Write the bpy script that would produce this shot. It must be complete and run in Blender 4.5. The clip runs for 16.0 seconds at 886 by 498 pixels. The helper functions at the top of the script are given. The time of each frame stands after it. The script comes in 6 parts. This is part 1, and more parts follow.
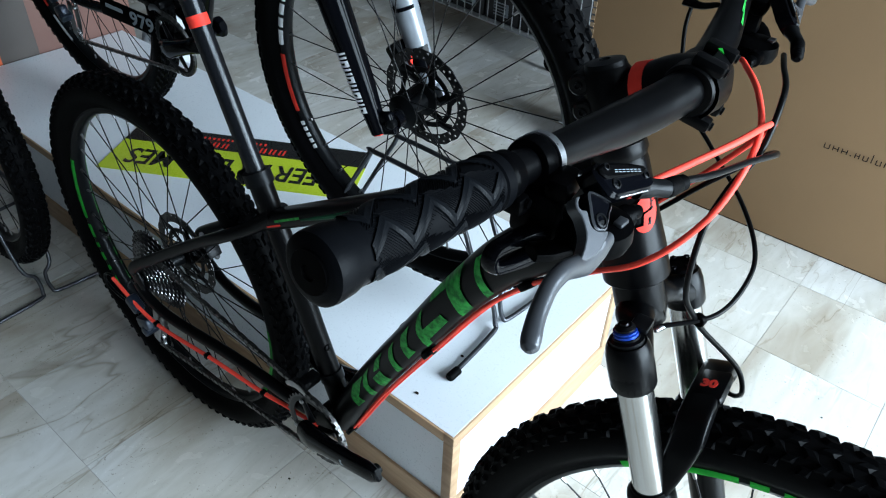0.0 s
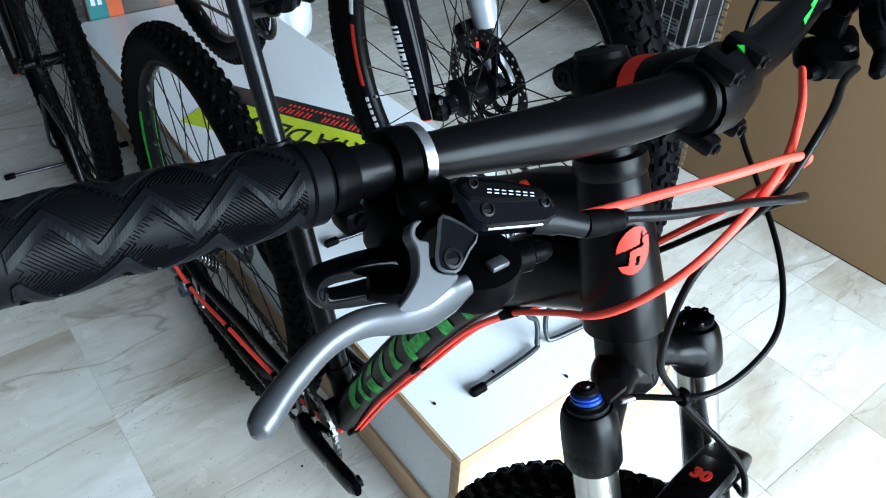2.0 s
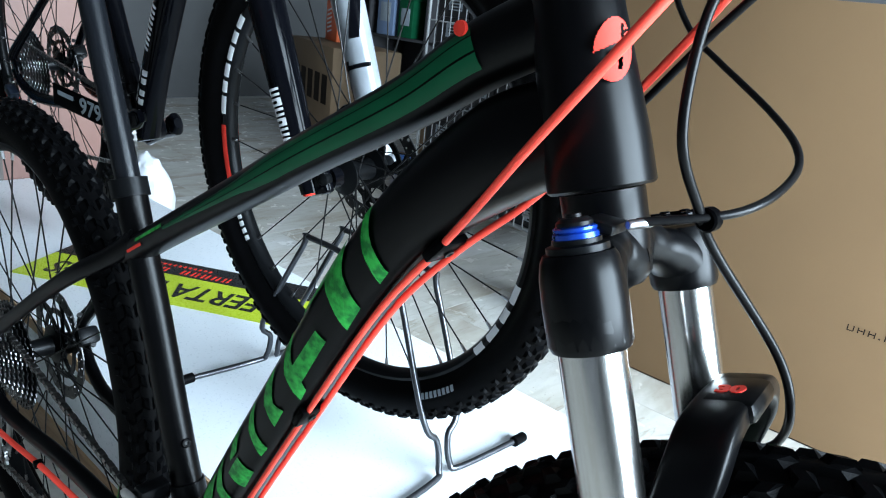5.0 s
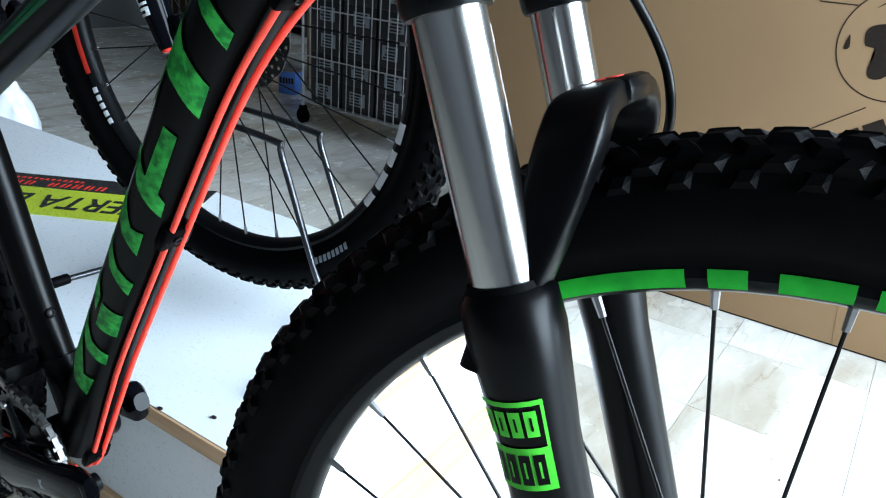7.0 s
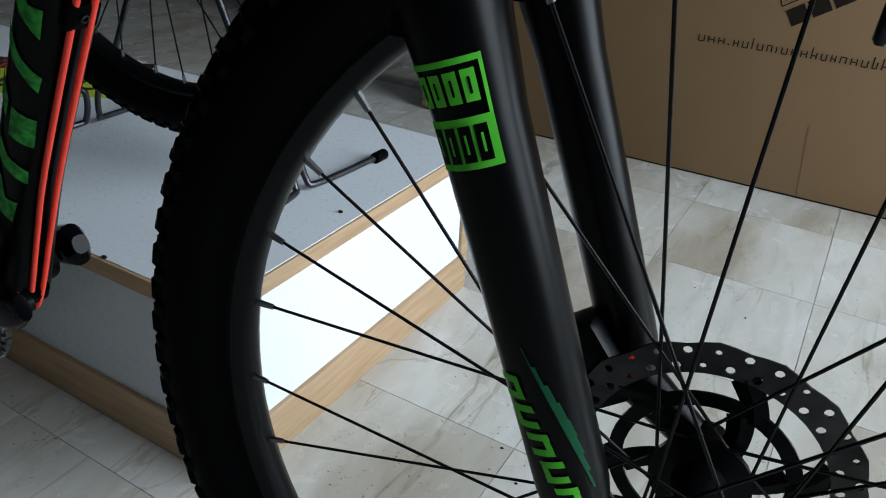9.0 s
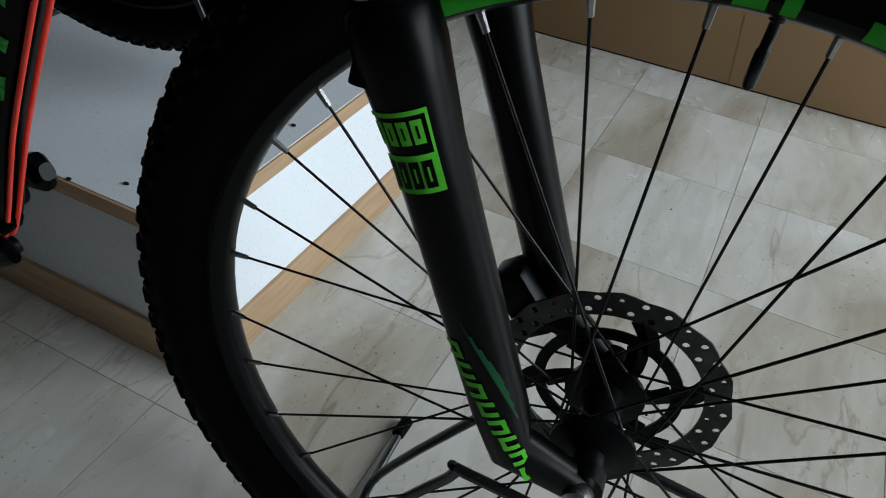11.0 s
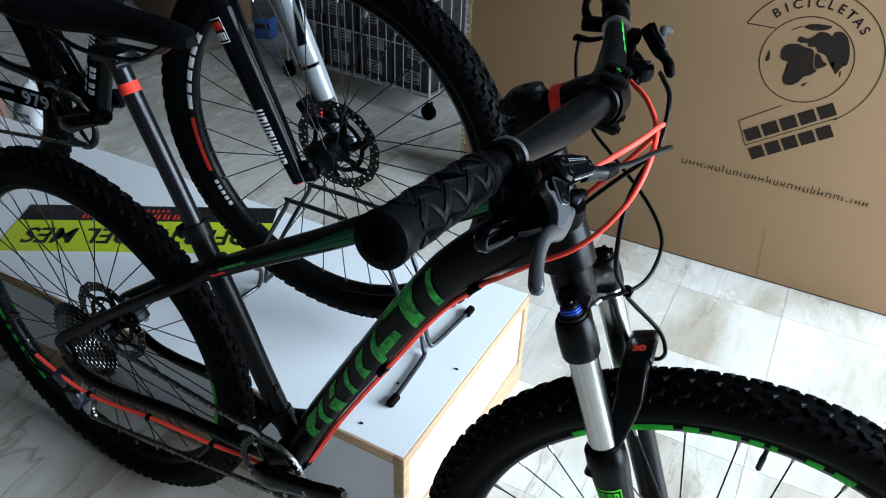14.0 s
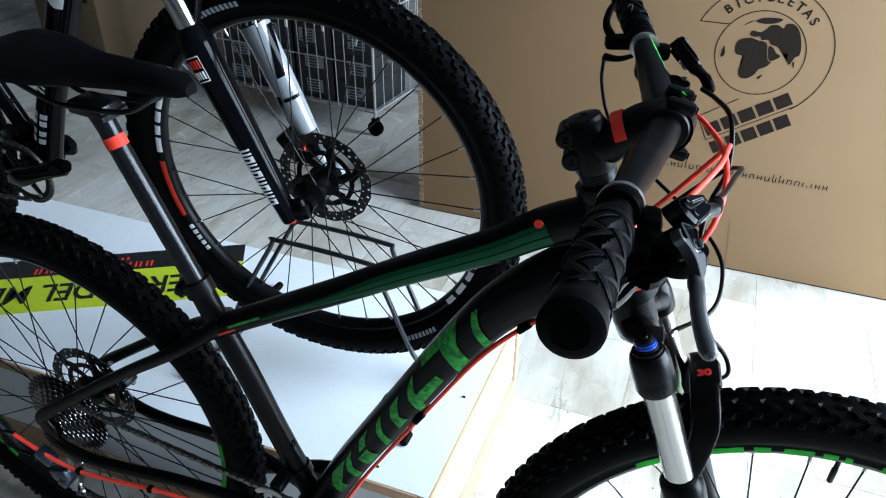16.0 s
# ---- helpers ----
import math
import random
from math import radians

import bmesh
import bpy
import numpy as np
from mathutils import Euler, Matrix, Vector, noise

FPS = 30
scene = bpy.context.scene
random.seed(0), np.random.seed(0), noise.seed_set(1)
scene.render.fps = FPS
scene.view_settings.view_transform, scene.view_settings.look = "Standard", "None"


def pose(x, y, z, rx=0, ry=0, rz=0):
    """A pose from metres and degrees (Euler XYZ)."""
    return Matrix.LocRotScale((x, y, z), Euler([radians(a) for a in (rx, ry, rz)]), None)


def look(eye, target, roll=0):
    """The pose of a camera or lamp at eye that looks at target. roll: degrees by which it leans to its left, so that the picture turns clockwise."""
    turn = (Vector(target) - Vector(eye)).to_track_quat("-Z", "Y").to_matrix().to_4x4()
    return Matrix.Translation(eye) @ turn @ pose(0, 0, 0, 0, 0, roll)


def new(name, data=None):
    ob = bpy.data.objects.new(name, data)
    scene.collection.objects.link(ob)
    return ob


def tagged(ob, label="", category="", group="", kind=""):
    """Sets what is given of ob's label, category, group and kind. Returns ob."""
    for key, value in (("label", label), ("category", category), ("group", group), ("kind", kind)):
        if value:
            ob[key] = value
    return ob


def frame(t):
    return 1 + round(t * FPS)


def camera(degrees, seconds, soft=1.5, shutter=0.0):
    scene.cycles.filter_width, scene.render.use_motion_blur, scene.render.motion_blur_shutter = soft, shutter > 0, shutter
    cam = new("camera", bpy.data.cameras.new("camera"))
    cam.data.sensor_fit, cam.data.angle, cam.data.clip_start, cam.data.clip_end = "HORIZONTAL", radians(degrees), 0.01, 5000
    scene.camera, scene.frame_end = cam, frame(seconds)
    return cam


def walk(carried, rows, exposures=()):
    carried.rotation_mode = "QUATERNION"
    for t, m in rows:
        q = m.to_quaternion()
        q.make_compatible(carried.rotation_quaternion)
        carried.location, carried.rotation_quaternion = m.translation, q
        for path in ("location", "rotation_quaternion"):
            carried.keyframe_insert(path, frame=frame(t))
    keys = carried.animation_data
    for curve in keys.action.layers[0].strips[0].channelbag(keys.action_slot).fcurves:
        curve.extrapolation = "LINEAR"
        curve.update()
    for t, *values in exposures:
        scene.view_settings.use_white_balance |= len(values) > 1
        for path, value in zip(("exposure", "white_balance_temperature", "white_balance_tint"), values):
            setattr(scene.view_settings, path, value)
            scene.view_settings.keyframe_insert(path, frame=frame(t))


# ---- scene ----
cam = camera(62.19, 16.0, 1.1)
# camera path: seconds, eye, target, roll
PATH = [
    (0.0, (1.0671, -0.5165, 1.2641), (0.5755, 0.0999, 0.6490), 2.57),
    (0.5, (1.1111, -0.4624, 1.2646), (0.5583, 0.0883, 0.6393), 3.37),
    (1.0, (1.1210, -0.4243, 1.2687), (0.5313, 0.0638, 0.6252), 3.00),
    (1.5, (1.1059, -0.3968, 1.2622), (0.5209, 0.0810, 0.6069), 2.75),
    (2.0, (1.0945, -0.3490, 1.2141), (0.4947, 0.1428, 0.5829), 3.23),
    (2.5, (1.0891, -0.2998, 1.1661), (0.4821, 0.2037, 0.5514), 1.88),
    (2.7, (1.0881, -0.2824, 1.1493), (0.4793, 0.2364, 0.5490), 1.92),
    (3.0, (1.0647, -0.2765, 1.1232), (0.4423, 0.2754, 0.5682), 2.60),
    (3.2, (1.0551, -0.2846, 1.1019), (0.4303, 0.3043, 0.5893), 3.76),
    (5.3, (1.0795, -0.3573, 0.9060), (0.4720, 0.3711, 0.5893), 6.63),
    (5.5, (1.0801, -0.3548, 0.8918), (0.4839, 0.3810, 0.5707), 6.50),
    (6.0, (1.0872, -0.3468, 0.8570), (0.5255, 0.4079, 0.5179), 6.12),
    (6.5, (1.0961, -0.3398, 0.8312), (0.5679, 0.4257, 0.4639), 5.79),
    (7.0, (1.1039, -0.3318, 0.8104), (0.6087, 0.4450, 0.4213), 4.59),
    (7.5, (1.1086, -0.3365, 0.7809), (0.6308, 0.4440, 0.3777), 4.44),
    (8.0, (1.1126, -0.3307, 0.7512), (0.6565, 0.4434, 0.3122), 3.09),
    (8.5, (1.1207, -0.3315, 0.7241), (0.6830, 0.4443, 0.2696), 3.37),
    (9.0, (1.1267, -0.3253, 0.7016), (0.6980, 0.4337, 0.2115), 2.96),
    (9.2, (1.1300, -0.3278, 0.6921), (0.7084, 0.4352, 0.2023), 3.38),
    (11.3, (1.1333, -0.3496, 0.8615), (0.8378, 0.3219, 0.1820), 5.19),
    (11.5, (1.1338, -0.3498, 0.9256), (0.8185, 0.2892, 0.2239), 4.45),
    (11.7, (1.1308, -0.3558, 0.9960), (0.8062, 0.2678, 0.2848), 4.06),
    (12.0, (1.1266, -0.3699, 1.0880), (0.7761, 0.2456, 0.3821), 4.54),
    (12.2, (1.1237, -0.3924, 1.1418), (0.7516, 0.2289, 0.4522), 4.78),
    (12.5, (1.1270, -0.4340, 1.1947), (0.7251, 0.2009, 0.5348), 5.01),
    (13.0, (1.1024, -0.5149, 1.2417), (0.7061, 0.1728, 0.6334), 3.54),
    (13.5, (1.0865, -0.5949, 1.2665), (0.6926, 0.1207, 0.6896), 2.83),
    (14.0, (1.0639, -0.6469, 1.2832), (0.6786, 0.0954, 0.7349), 2.27),
    (14.5, (1.0455, -0.6546, 1.2900), (0.6489, 0.0872, 0.7493), 1.78),
    (15.0, (1.0250, -0.6187, 1.2954), (0.6193, 0.1198, 0.7568), 1.61),
    (15.5, (0.9905, -0.6148, 1.2940), (0.6181, 0.1396, 0.7536), 1.07),
    (16.0, (0.9219, -0.6454, 1.2891), (0.6211, 0.1402, 0.7484), 0.49),
]
walk(cam, [(t, look(eye, target, roll)) for t, eye, target, roll in PATH], exposures=((0.0, -0.35, 6150, 10), (0.6, -0.25, 6150, 10), (2.0, 0.0, 6150, 10), (2.5, 0.14, 6150, 10), (3.0, 0.16, 6150, 10), (5.5, 0.45, 6100, 10), (7.0, 0.05, 6150, 11), (7.8, -0.45, 6450, 12), (8.5, -1.08, 6500, 13), (9.0, -1.65, 6600, 14), (9.6, -2.1, 6750, 14), (11.4, -2.1, 6850, 14), (12.0, -1.25, 6800, 15), (12.5, -1.1, 6750, 16), (13.2, -0.8, 6500, 14), (14.0, -0.5, 6300, 13), (16.0, -0.13, 6150, 13)))

# ---------------------------------------------------------------- light
world = bpy.data.worlds.new("sky")
world.use_nodes = True
scene.world = world
wn = world.node_tree
wn.nodes.clear()
sky = wn.nodes.new("ShaderNodeTexSky")
sky.sky_type, sky.sun_disc, sky.sun_elevation, sky.sun_rotation = "NISHITA", False, radians(50), radians(60)
bgn = wn.nodes.new("ShaderNodeBackground")
bgn.inputs["Strength"].default_value = 0.10
won = wn.nodes.new("ShaderNodeOutputWorld")
wn.links.new(sky.outputs["Color"], bgn.inputs["Color"])
wn.links.new(bgn.outputs["Background"], won.inputs["Surface"])


def area_light(name, place, target, sx, sy, watts, colour):
    data = bpy.data.lights.new(name, "AREA")
    data.shape, data.size, data.size_y, data.energy, data.color = "RECTANGLE", sx, sy, watts, colour
    ob = new(name, data)
    ob.matrix_world = look(place, target)
    return ob


# daylight of the shop front, in its opening
area_light("shop_front_daylight", (3.86, 0.85, 1.50), (0.3, 0.5, 0.4), 2.9, 2.3, 740, (0.76, 0.91, 1.0))


# ---------------------------------------------------------------- materials
def material(name, colour, colour2=None, rough=0.5, metal=0.0, scale=40.0, fine=400.0, bump=0.0, rough_var=0.1, coat=0.0, stretch=(1, 1, 1), spread=0.5, spec=0.5):
    m = bpy.data.materials.new(name)
    m.use_nodes = True
    nt = m.node_tree
    b = nt.nodes["Principled BSDF"]
    tc = nt.nodes.new("ShaderNodeTexCoord")
    mp = nt.nodes.new("ShaderNodeMapping")
    mp.inputs["Scale"].default_value = stretch
    nt.links.new(tc.outputs["Object"], mp.inputs["Vector"])
    n1 = nt.nodes.new("ShaderNodeTexNoise")
    n1.inputs["Scale"].default_value = scale
    n1.inputs["Detail"].default_value = 6
    n2 = nt.nodes.new("ShaderNodeTexNoise")
    n2.inputs["Scale"].default_value = fine
    n2.inputs["Detail"].default_value = 3
    for n in (n1, n2):
        nt.links.new(mp.outputs["Vector"], n.inputs["Vector"])
    ramp = nt.nodes.new("ShaderNodeValToRGB")
    c2 = colour2 or tuple(0.82 * c for c in colour)
    ramp.color_ramp.elements[0].position, ramp.color_ramp.elements[1].position = 0.5 - spread / 2, 0.5 + spread / 2
    ramp.color_ramp.elements[0].color, ramp.color_ramp.elements[1].color = (*c2, 1), (*colour, 1)
    nt.links.new(n1.outputs["Fac"], ramp.inputs["Fac"])
    nt.links.new(ramp.outputs["Color"], b.inputs["Base Color"])
    mr = nt.nodes.new("ShaderNodeMapRange")
    mr.inputs["To Min"].default_value, mr.inputs["To Max"].default_value = max(rough - rough_var, 0.02), min(rough + rough_var, 1)
    nt.links.new(n2.outputs["Fac"], mr.inputs["Value"])
    nt.links.new(mr.outputs["Result"], b.inputs["Roughness"])
    b.inputs["Metallic"].default_value = metal
    b.inputs["Coat Weight"].default_value = coat
    b.inputs["Specular IOR Level"].default_value = spec
    if bump:
        bp = nt.nodes.new("ShaderNodeBump")
        bp.inputs["Strength"].default_value = 0.6
        bp.inputs["Distance"].default_value = bump
        nt.links.new(n2.outputs["Fac"], bp.inputs["Height"])
        nt.links.new(bp.outputs["Normal"], b.inputs["Normal"])
    return m


M_BLACK = material("matte_black_paint", (0.0009, 0.0010, 0.0013), (0.0007, 0.0007, 0.0009), 0.31, 0, 30, 900, 0, 0.03, spec=0.105)
M_ALLOY_BLACK = material("anodised_black_alloy", (0.005, 0.0055, 0.0062), None, 0.32, 0.3, 30, 900, 0.00003, 0.06, spec=0.10)
M_POST = material("anodised_post", (0.006, 0.007, 0.009), None, 0.24, 0.3, 30, 900, 0, 0.04, spec=0.32)
M_GLOSS_BLACK = material("gloss_black_paint", (0.0018, 0.002, 0.003), None, 0.10, 0, 30, 500, 0, 0.03, 0.0, spec=0.07)
M_PLASTIC = material("black_plastic", (0.001, 0.001, 0.0012), None, 0.32, 0, 60, 700, 0.00003, 0.08, spec=0.018)
M_RUBBER = material("tyre_rubber", (0.0020, 0.0020, 0.0024), (0.0012, 0.0012, 0.0012), 0.50, 0, 60, 800, 0.0002, 0.12, spec=0.025)
M_TREAD = material("tread_rubber", (0.0020, 0.0022, 0.0026), (0.0012, 0.0012, 0.0014), 0.40, 0, 60, 900, 0.0003, 0.12, spec=0.03)
M_GRIP = material("grip_rubber", (0.0022, 0.0025, 0.0032), (0.0015, 0.0016, 0.002), 0.38, 0, 50, 900, 0.0001, 0.08, spec=0.035)
M_GRIPBAND = material("smooth_grip_rubber", (0.0030, 0.0035, 0.0044), (0.0022, 0.0026, 0.0034), 0.36, 0, 50, 900, 0.00004, 0.06, spec=0.05)
M_CABLE = material("black_cable", (0.003, 0.003, 0.0034), None, 0.3, 0, 40, 400, 0, 0.05, spec=0.10)
M_RED = material("red_cable", (1.0, 0.085, 0.055), (0.95, 0.07, 0.045), 0.5, 0, 60, 400, 0, 0.06, spec=0.2)
M_REDPAINT = material("red_paint", (0.72, 0.045, 0.030), (0.60, 0.035, 0.022), 0.55, 0, 80, 400, 0, 0.06, spec=0.12)
M_GREEN = material("green_decal", (0.040, 0.40, 0.06), (0.010, 0.15, 0.025), 0.40, 0, 120, 300, 0, 0.08, 0, (1, 1, 1), 0.24, spec=0.15)
M_RIMGREEN = material("rim_green_decal", (0.028, 0.42, 0.035), (0.016, 0.26, 0.025), 0.4, 0, 45, 300, 0, 0.08, 0, (1, 1, 1), 0.35, spec=0.08)
M_LIME = material("bright_green_decal", (0.075, 0.50, 0.035), (0.055, 0.40, 0.028), 0.45, 0, 50, 300, 0, 0.06, spec=0.12)
M_DARKGREEN = material("dark_green_paint", (0.007, 0.080, 0.034), (0.005, 0.055, 0.024), 0.34, 0, 25, 500, 0, 0.05, spec=0.10)
M_CHROME = material("polished_stanchion", (0.48, 0.475, 0.46), (0.36, 0.355, 0.34), 0.20, 1.0, 6, 60, 0, 0.03)
M_SILVER = material("silver_alloy", (0.55, 0.56, 0.58), (0.42, 0.43, 0.45), 0.3, 1.0, 40, 600, 0, 0.08)
M_STEEL = material("steel", (0.42, 0.42, 0.43), (0.22, 0.22, 0.22), 0.34, 1.0, 60, 500, 0, 0.1)
M_LEVER = material("grey_lever", (0.054, 0.057, 0.064), (0.045, 0.048, 0.054), 0.34, 0.4, 40, 600, 0.00004, 0.06)
M_ROTOR = material("brushed_rotor", (0.075, 0.075, 0.077), (0.035, 0.035, 0.035), 0.42, 1.0, 60, 700, 0, 0.1)
M_SPROCKET = material("worn_sprocket", (0.26, 0.26, 0.265), (0.05, 0.05, 0.05), 0.32, 1.0, 220, 600, 0, 0.1)
M_DARKSTEEL = material("blackened_steel", (0.05, 0.05, 0.052), (0.015, 0.015, 0.015), 0.34, 1.0, 90, 600, 0, 0.1)
M_DERAIL = material("blue_black_alloy", (0.02, 0.028, 0.045), None, 0.3, 0.4, 40, 500, 0, 0.06)
M_CHAIN = material("chain_metal", (0.17, 0.166, 0.162), (0.05, 0.05, 0.05), 0.40, 1.0, 120, 600, 0, 0.1)
M_BLUE = material("blue_knob", (0.012, 0.06, 0.42), (0.01, 0.04, 0.3), 0.25, 0.6, 40, 400, 0, 0.05)
M_SPOKE = material("black_spoke", (0.006, 0.006, 0.0065), None, 0.35, 0.0, 40, 400, 0, 0.05, spec=0.15)
M_WHITE = material("white_decal", (0.75, 0.76, 0.78), (0.66, 0.67, 0.69), 0.4, 0, 40, 400, 0, 0.06)
M_WHITEPAINT = material("white_fork_paint", (0.24, 0.26, 0.285), (0.15, 0.165, 0.18), 0.25, 0, 20, 300, 0, 0.05, 0.4)
M_TEAL = material("teal_paint", (0.02, 0.22, 0.26), (0.10, 0.05, 0.22), 0.35, 0, 12, 300, 0, 0.05)
M_GREYDECAL = material("grey_decal", (0.28, 0.32, 0.36), None, 0.4, 0, 40, 400, 0, 0.06)
M_WIRE = material("dark_steel_wire", (0.08, 0.085, 0.095), (0.05, 0.05, 0.055), 0.3, 0.85, 30, 500, 0, 0.08)
M_LAMINATE = material("white_laminate", (0.74, 0.78, 0.82), (0.68, 0.72, 0.76), 0.3, 0, 3.0, 220, 0.00008, 0.1)
M_INK = material("dark_print", (0.014, 0.010, 0.008), (0.020, 0.014, 0.010), 0.8, 0, 120, 500, 0, 0.1, spec=0.1)
M_POSTER = material("lime_poster_print", (0.50, 0.60, 0.03), (0.44, 0.55, 0.025), 0.28, 0, 6, 300, 0, 0.06)
M_POSTERBLACK = material("black_poster_print", (0.014, 0.014, 0.014), None, 0.28, 0, 6, 300, 0, 0.06)
M_BROWN = material("red_brown_panel", (0.17, 0.078, 0.056), (0.125, 0.056, 0.042), 0.5, 0, 5, 120, 0.0002, 0.1)
M_TEALPRINT = material("teal_print", (0.012, 0.20, 0.20), None, 0.4, 0, 6, 200, 0, 0.08)
M_DARKBROWN = material("dark_brown_print", (0.055, 0.042, 0.034), None, 0.45, 0, 6, 200, 0, 0.08)
M_ORANGE = material("orange_print", (0.75, 0.13, 0.03), None, 0.5, 0, 10, 100, 0, 0.1)
M_PALEWALL = material("pale_painted_plaster", (0.085, 0.086, 0.088), (0.07, 0.071, 0.073), 0.8, 0, 3, 90, 0.0006, 0.08)
M_WALL = material("painted_plaster", (0.085, 0.085, 0.09), (0.07, 0.07, 0.075), 0.8, 0, 3, 90, 0.0006, 0.08)
M_DARKWALL = material("dark_shelving", (0.035, 0.035, 0.04), (0.02, 0.02, 0.022), 0.7, 0, 4, 90, 0.0004, 0.1)
M_CEIL = material("ceiling_paint", (0.14, 0.14, 0.145), None, 0.85, 0, 2, 60, 0.0005, 0.05)
M_CAGE = material("white_coated_wire", (0.40, 0.41, 0.42), (0.32, 0.32, 0.32), 0.4, 0, 30, 300, 0, 0.08)
M_BLUEPACK = material("blue_carton_print", (0.03, 0.09, 0.30), (0.05, 0.12, 0.34), 0.45, 0, 8, 300, 0, 0.1)
M_PALEBLUE = material("pale_blue_plastic", (0.16, 0.22, 0.34), (0.13, 0.18, 0.29), 0.4, 0, 8, 300, 0, 0.1)
M_PACK = material("black_carton", (0.007, 0.007, 0.008), (0.011, 0.011, 0.013), 0.5, 0, 8, 300, 0, 0.1)
M_PAPER = material("printed_paper", (0.62, 0.64, 0.66), (0.5, 0.52, 0.56), 0.55, 0, 9, 300, 0, 0.08)


def cardboard_material(name, c1, c2):
    m = material(name, c1, c2, 0.78, 0, 2.2, 260, 0.00012, 0.06)
    nt = m.node_tree
    b = nt.nodes["Principled BSDF"]
    tc = nt.nodes.new("ShaderNodeTexCoord")
    wv = nt.nodes.new("ShaderNodeTexWave")
    wv.bands_direction = "X"
    wv.inputs["Scale"].default_value = 62
    wv.inputs["Distortion"].default_value = 0.6
    nt.links.new(tc.outputs["Object"], wv.inputs["Vector"])
    bp = nt.nodes.new("ShaderNodeBump")
    bp.inputs["Strength"].default_value, bp.inputs["Distance"].default_value = 0.12, 0.00015
    nt.links.new(wv.outputs["Fac"], bp.inputs["Height"])
    nt.links.new(bp.outputs["Normal"], b.inputs["Normal"])
    return m


M_CARD = cardboard_material("brown_cardboard", (0.232, 0.139, 0.065), (0.202, 0.120, 0.056))
M_CARD2 = cardboard_material("dark_cardboard", (0.19, 0.125, 0.07), (0.15, 0.10, 0.055))


def wood_material():
    m = material("pine_edging", (0.46, 0.31, 0.185), (0.30, 0.185, 0.10), 0.55, 0, 9, 300, 0.00015, 0.08, 0, (1, 1, 12), 0.6)
    return m


M_WOOD = wood_material()
M_WOODX = material("pine_edging_along", (0.46, 0.31, 0.185), (0.30, 0.185, 0.10), 0.55, 0, 9, 300, 0.00015, 0.08, 0, (1.2, 14, 14), 0.6)
M_WOODY = material("pine_edging_across", (0.46, 0.31, 0.185), (0.30, 0.185, 0.10), 0.55, 0, 9, 300, 0.00015, 0.08, 0, (14, 1.2, 14), 0.6)


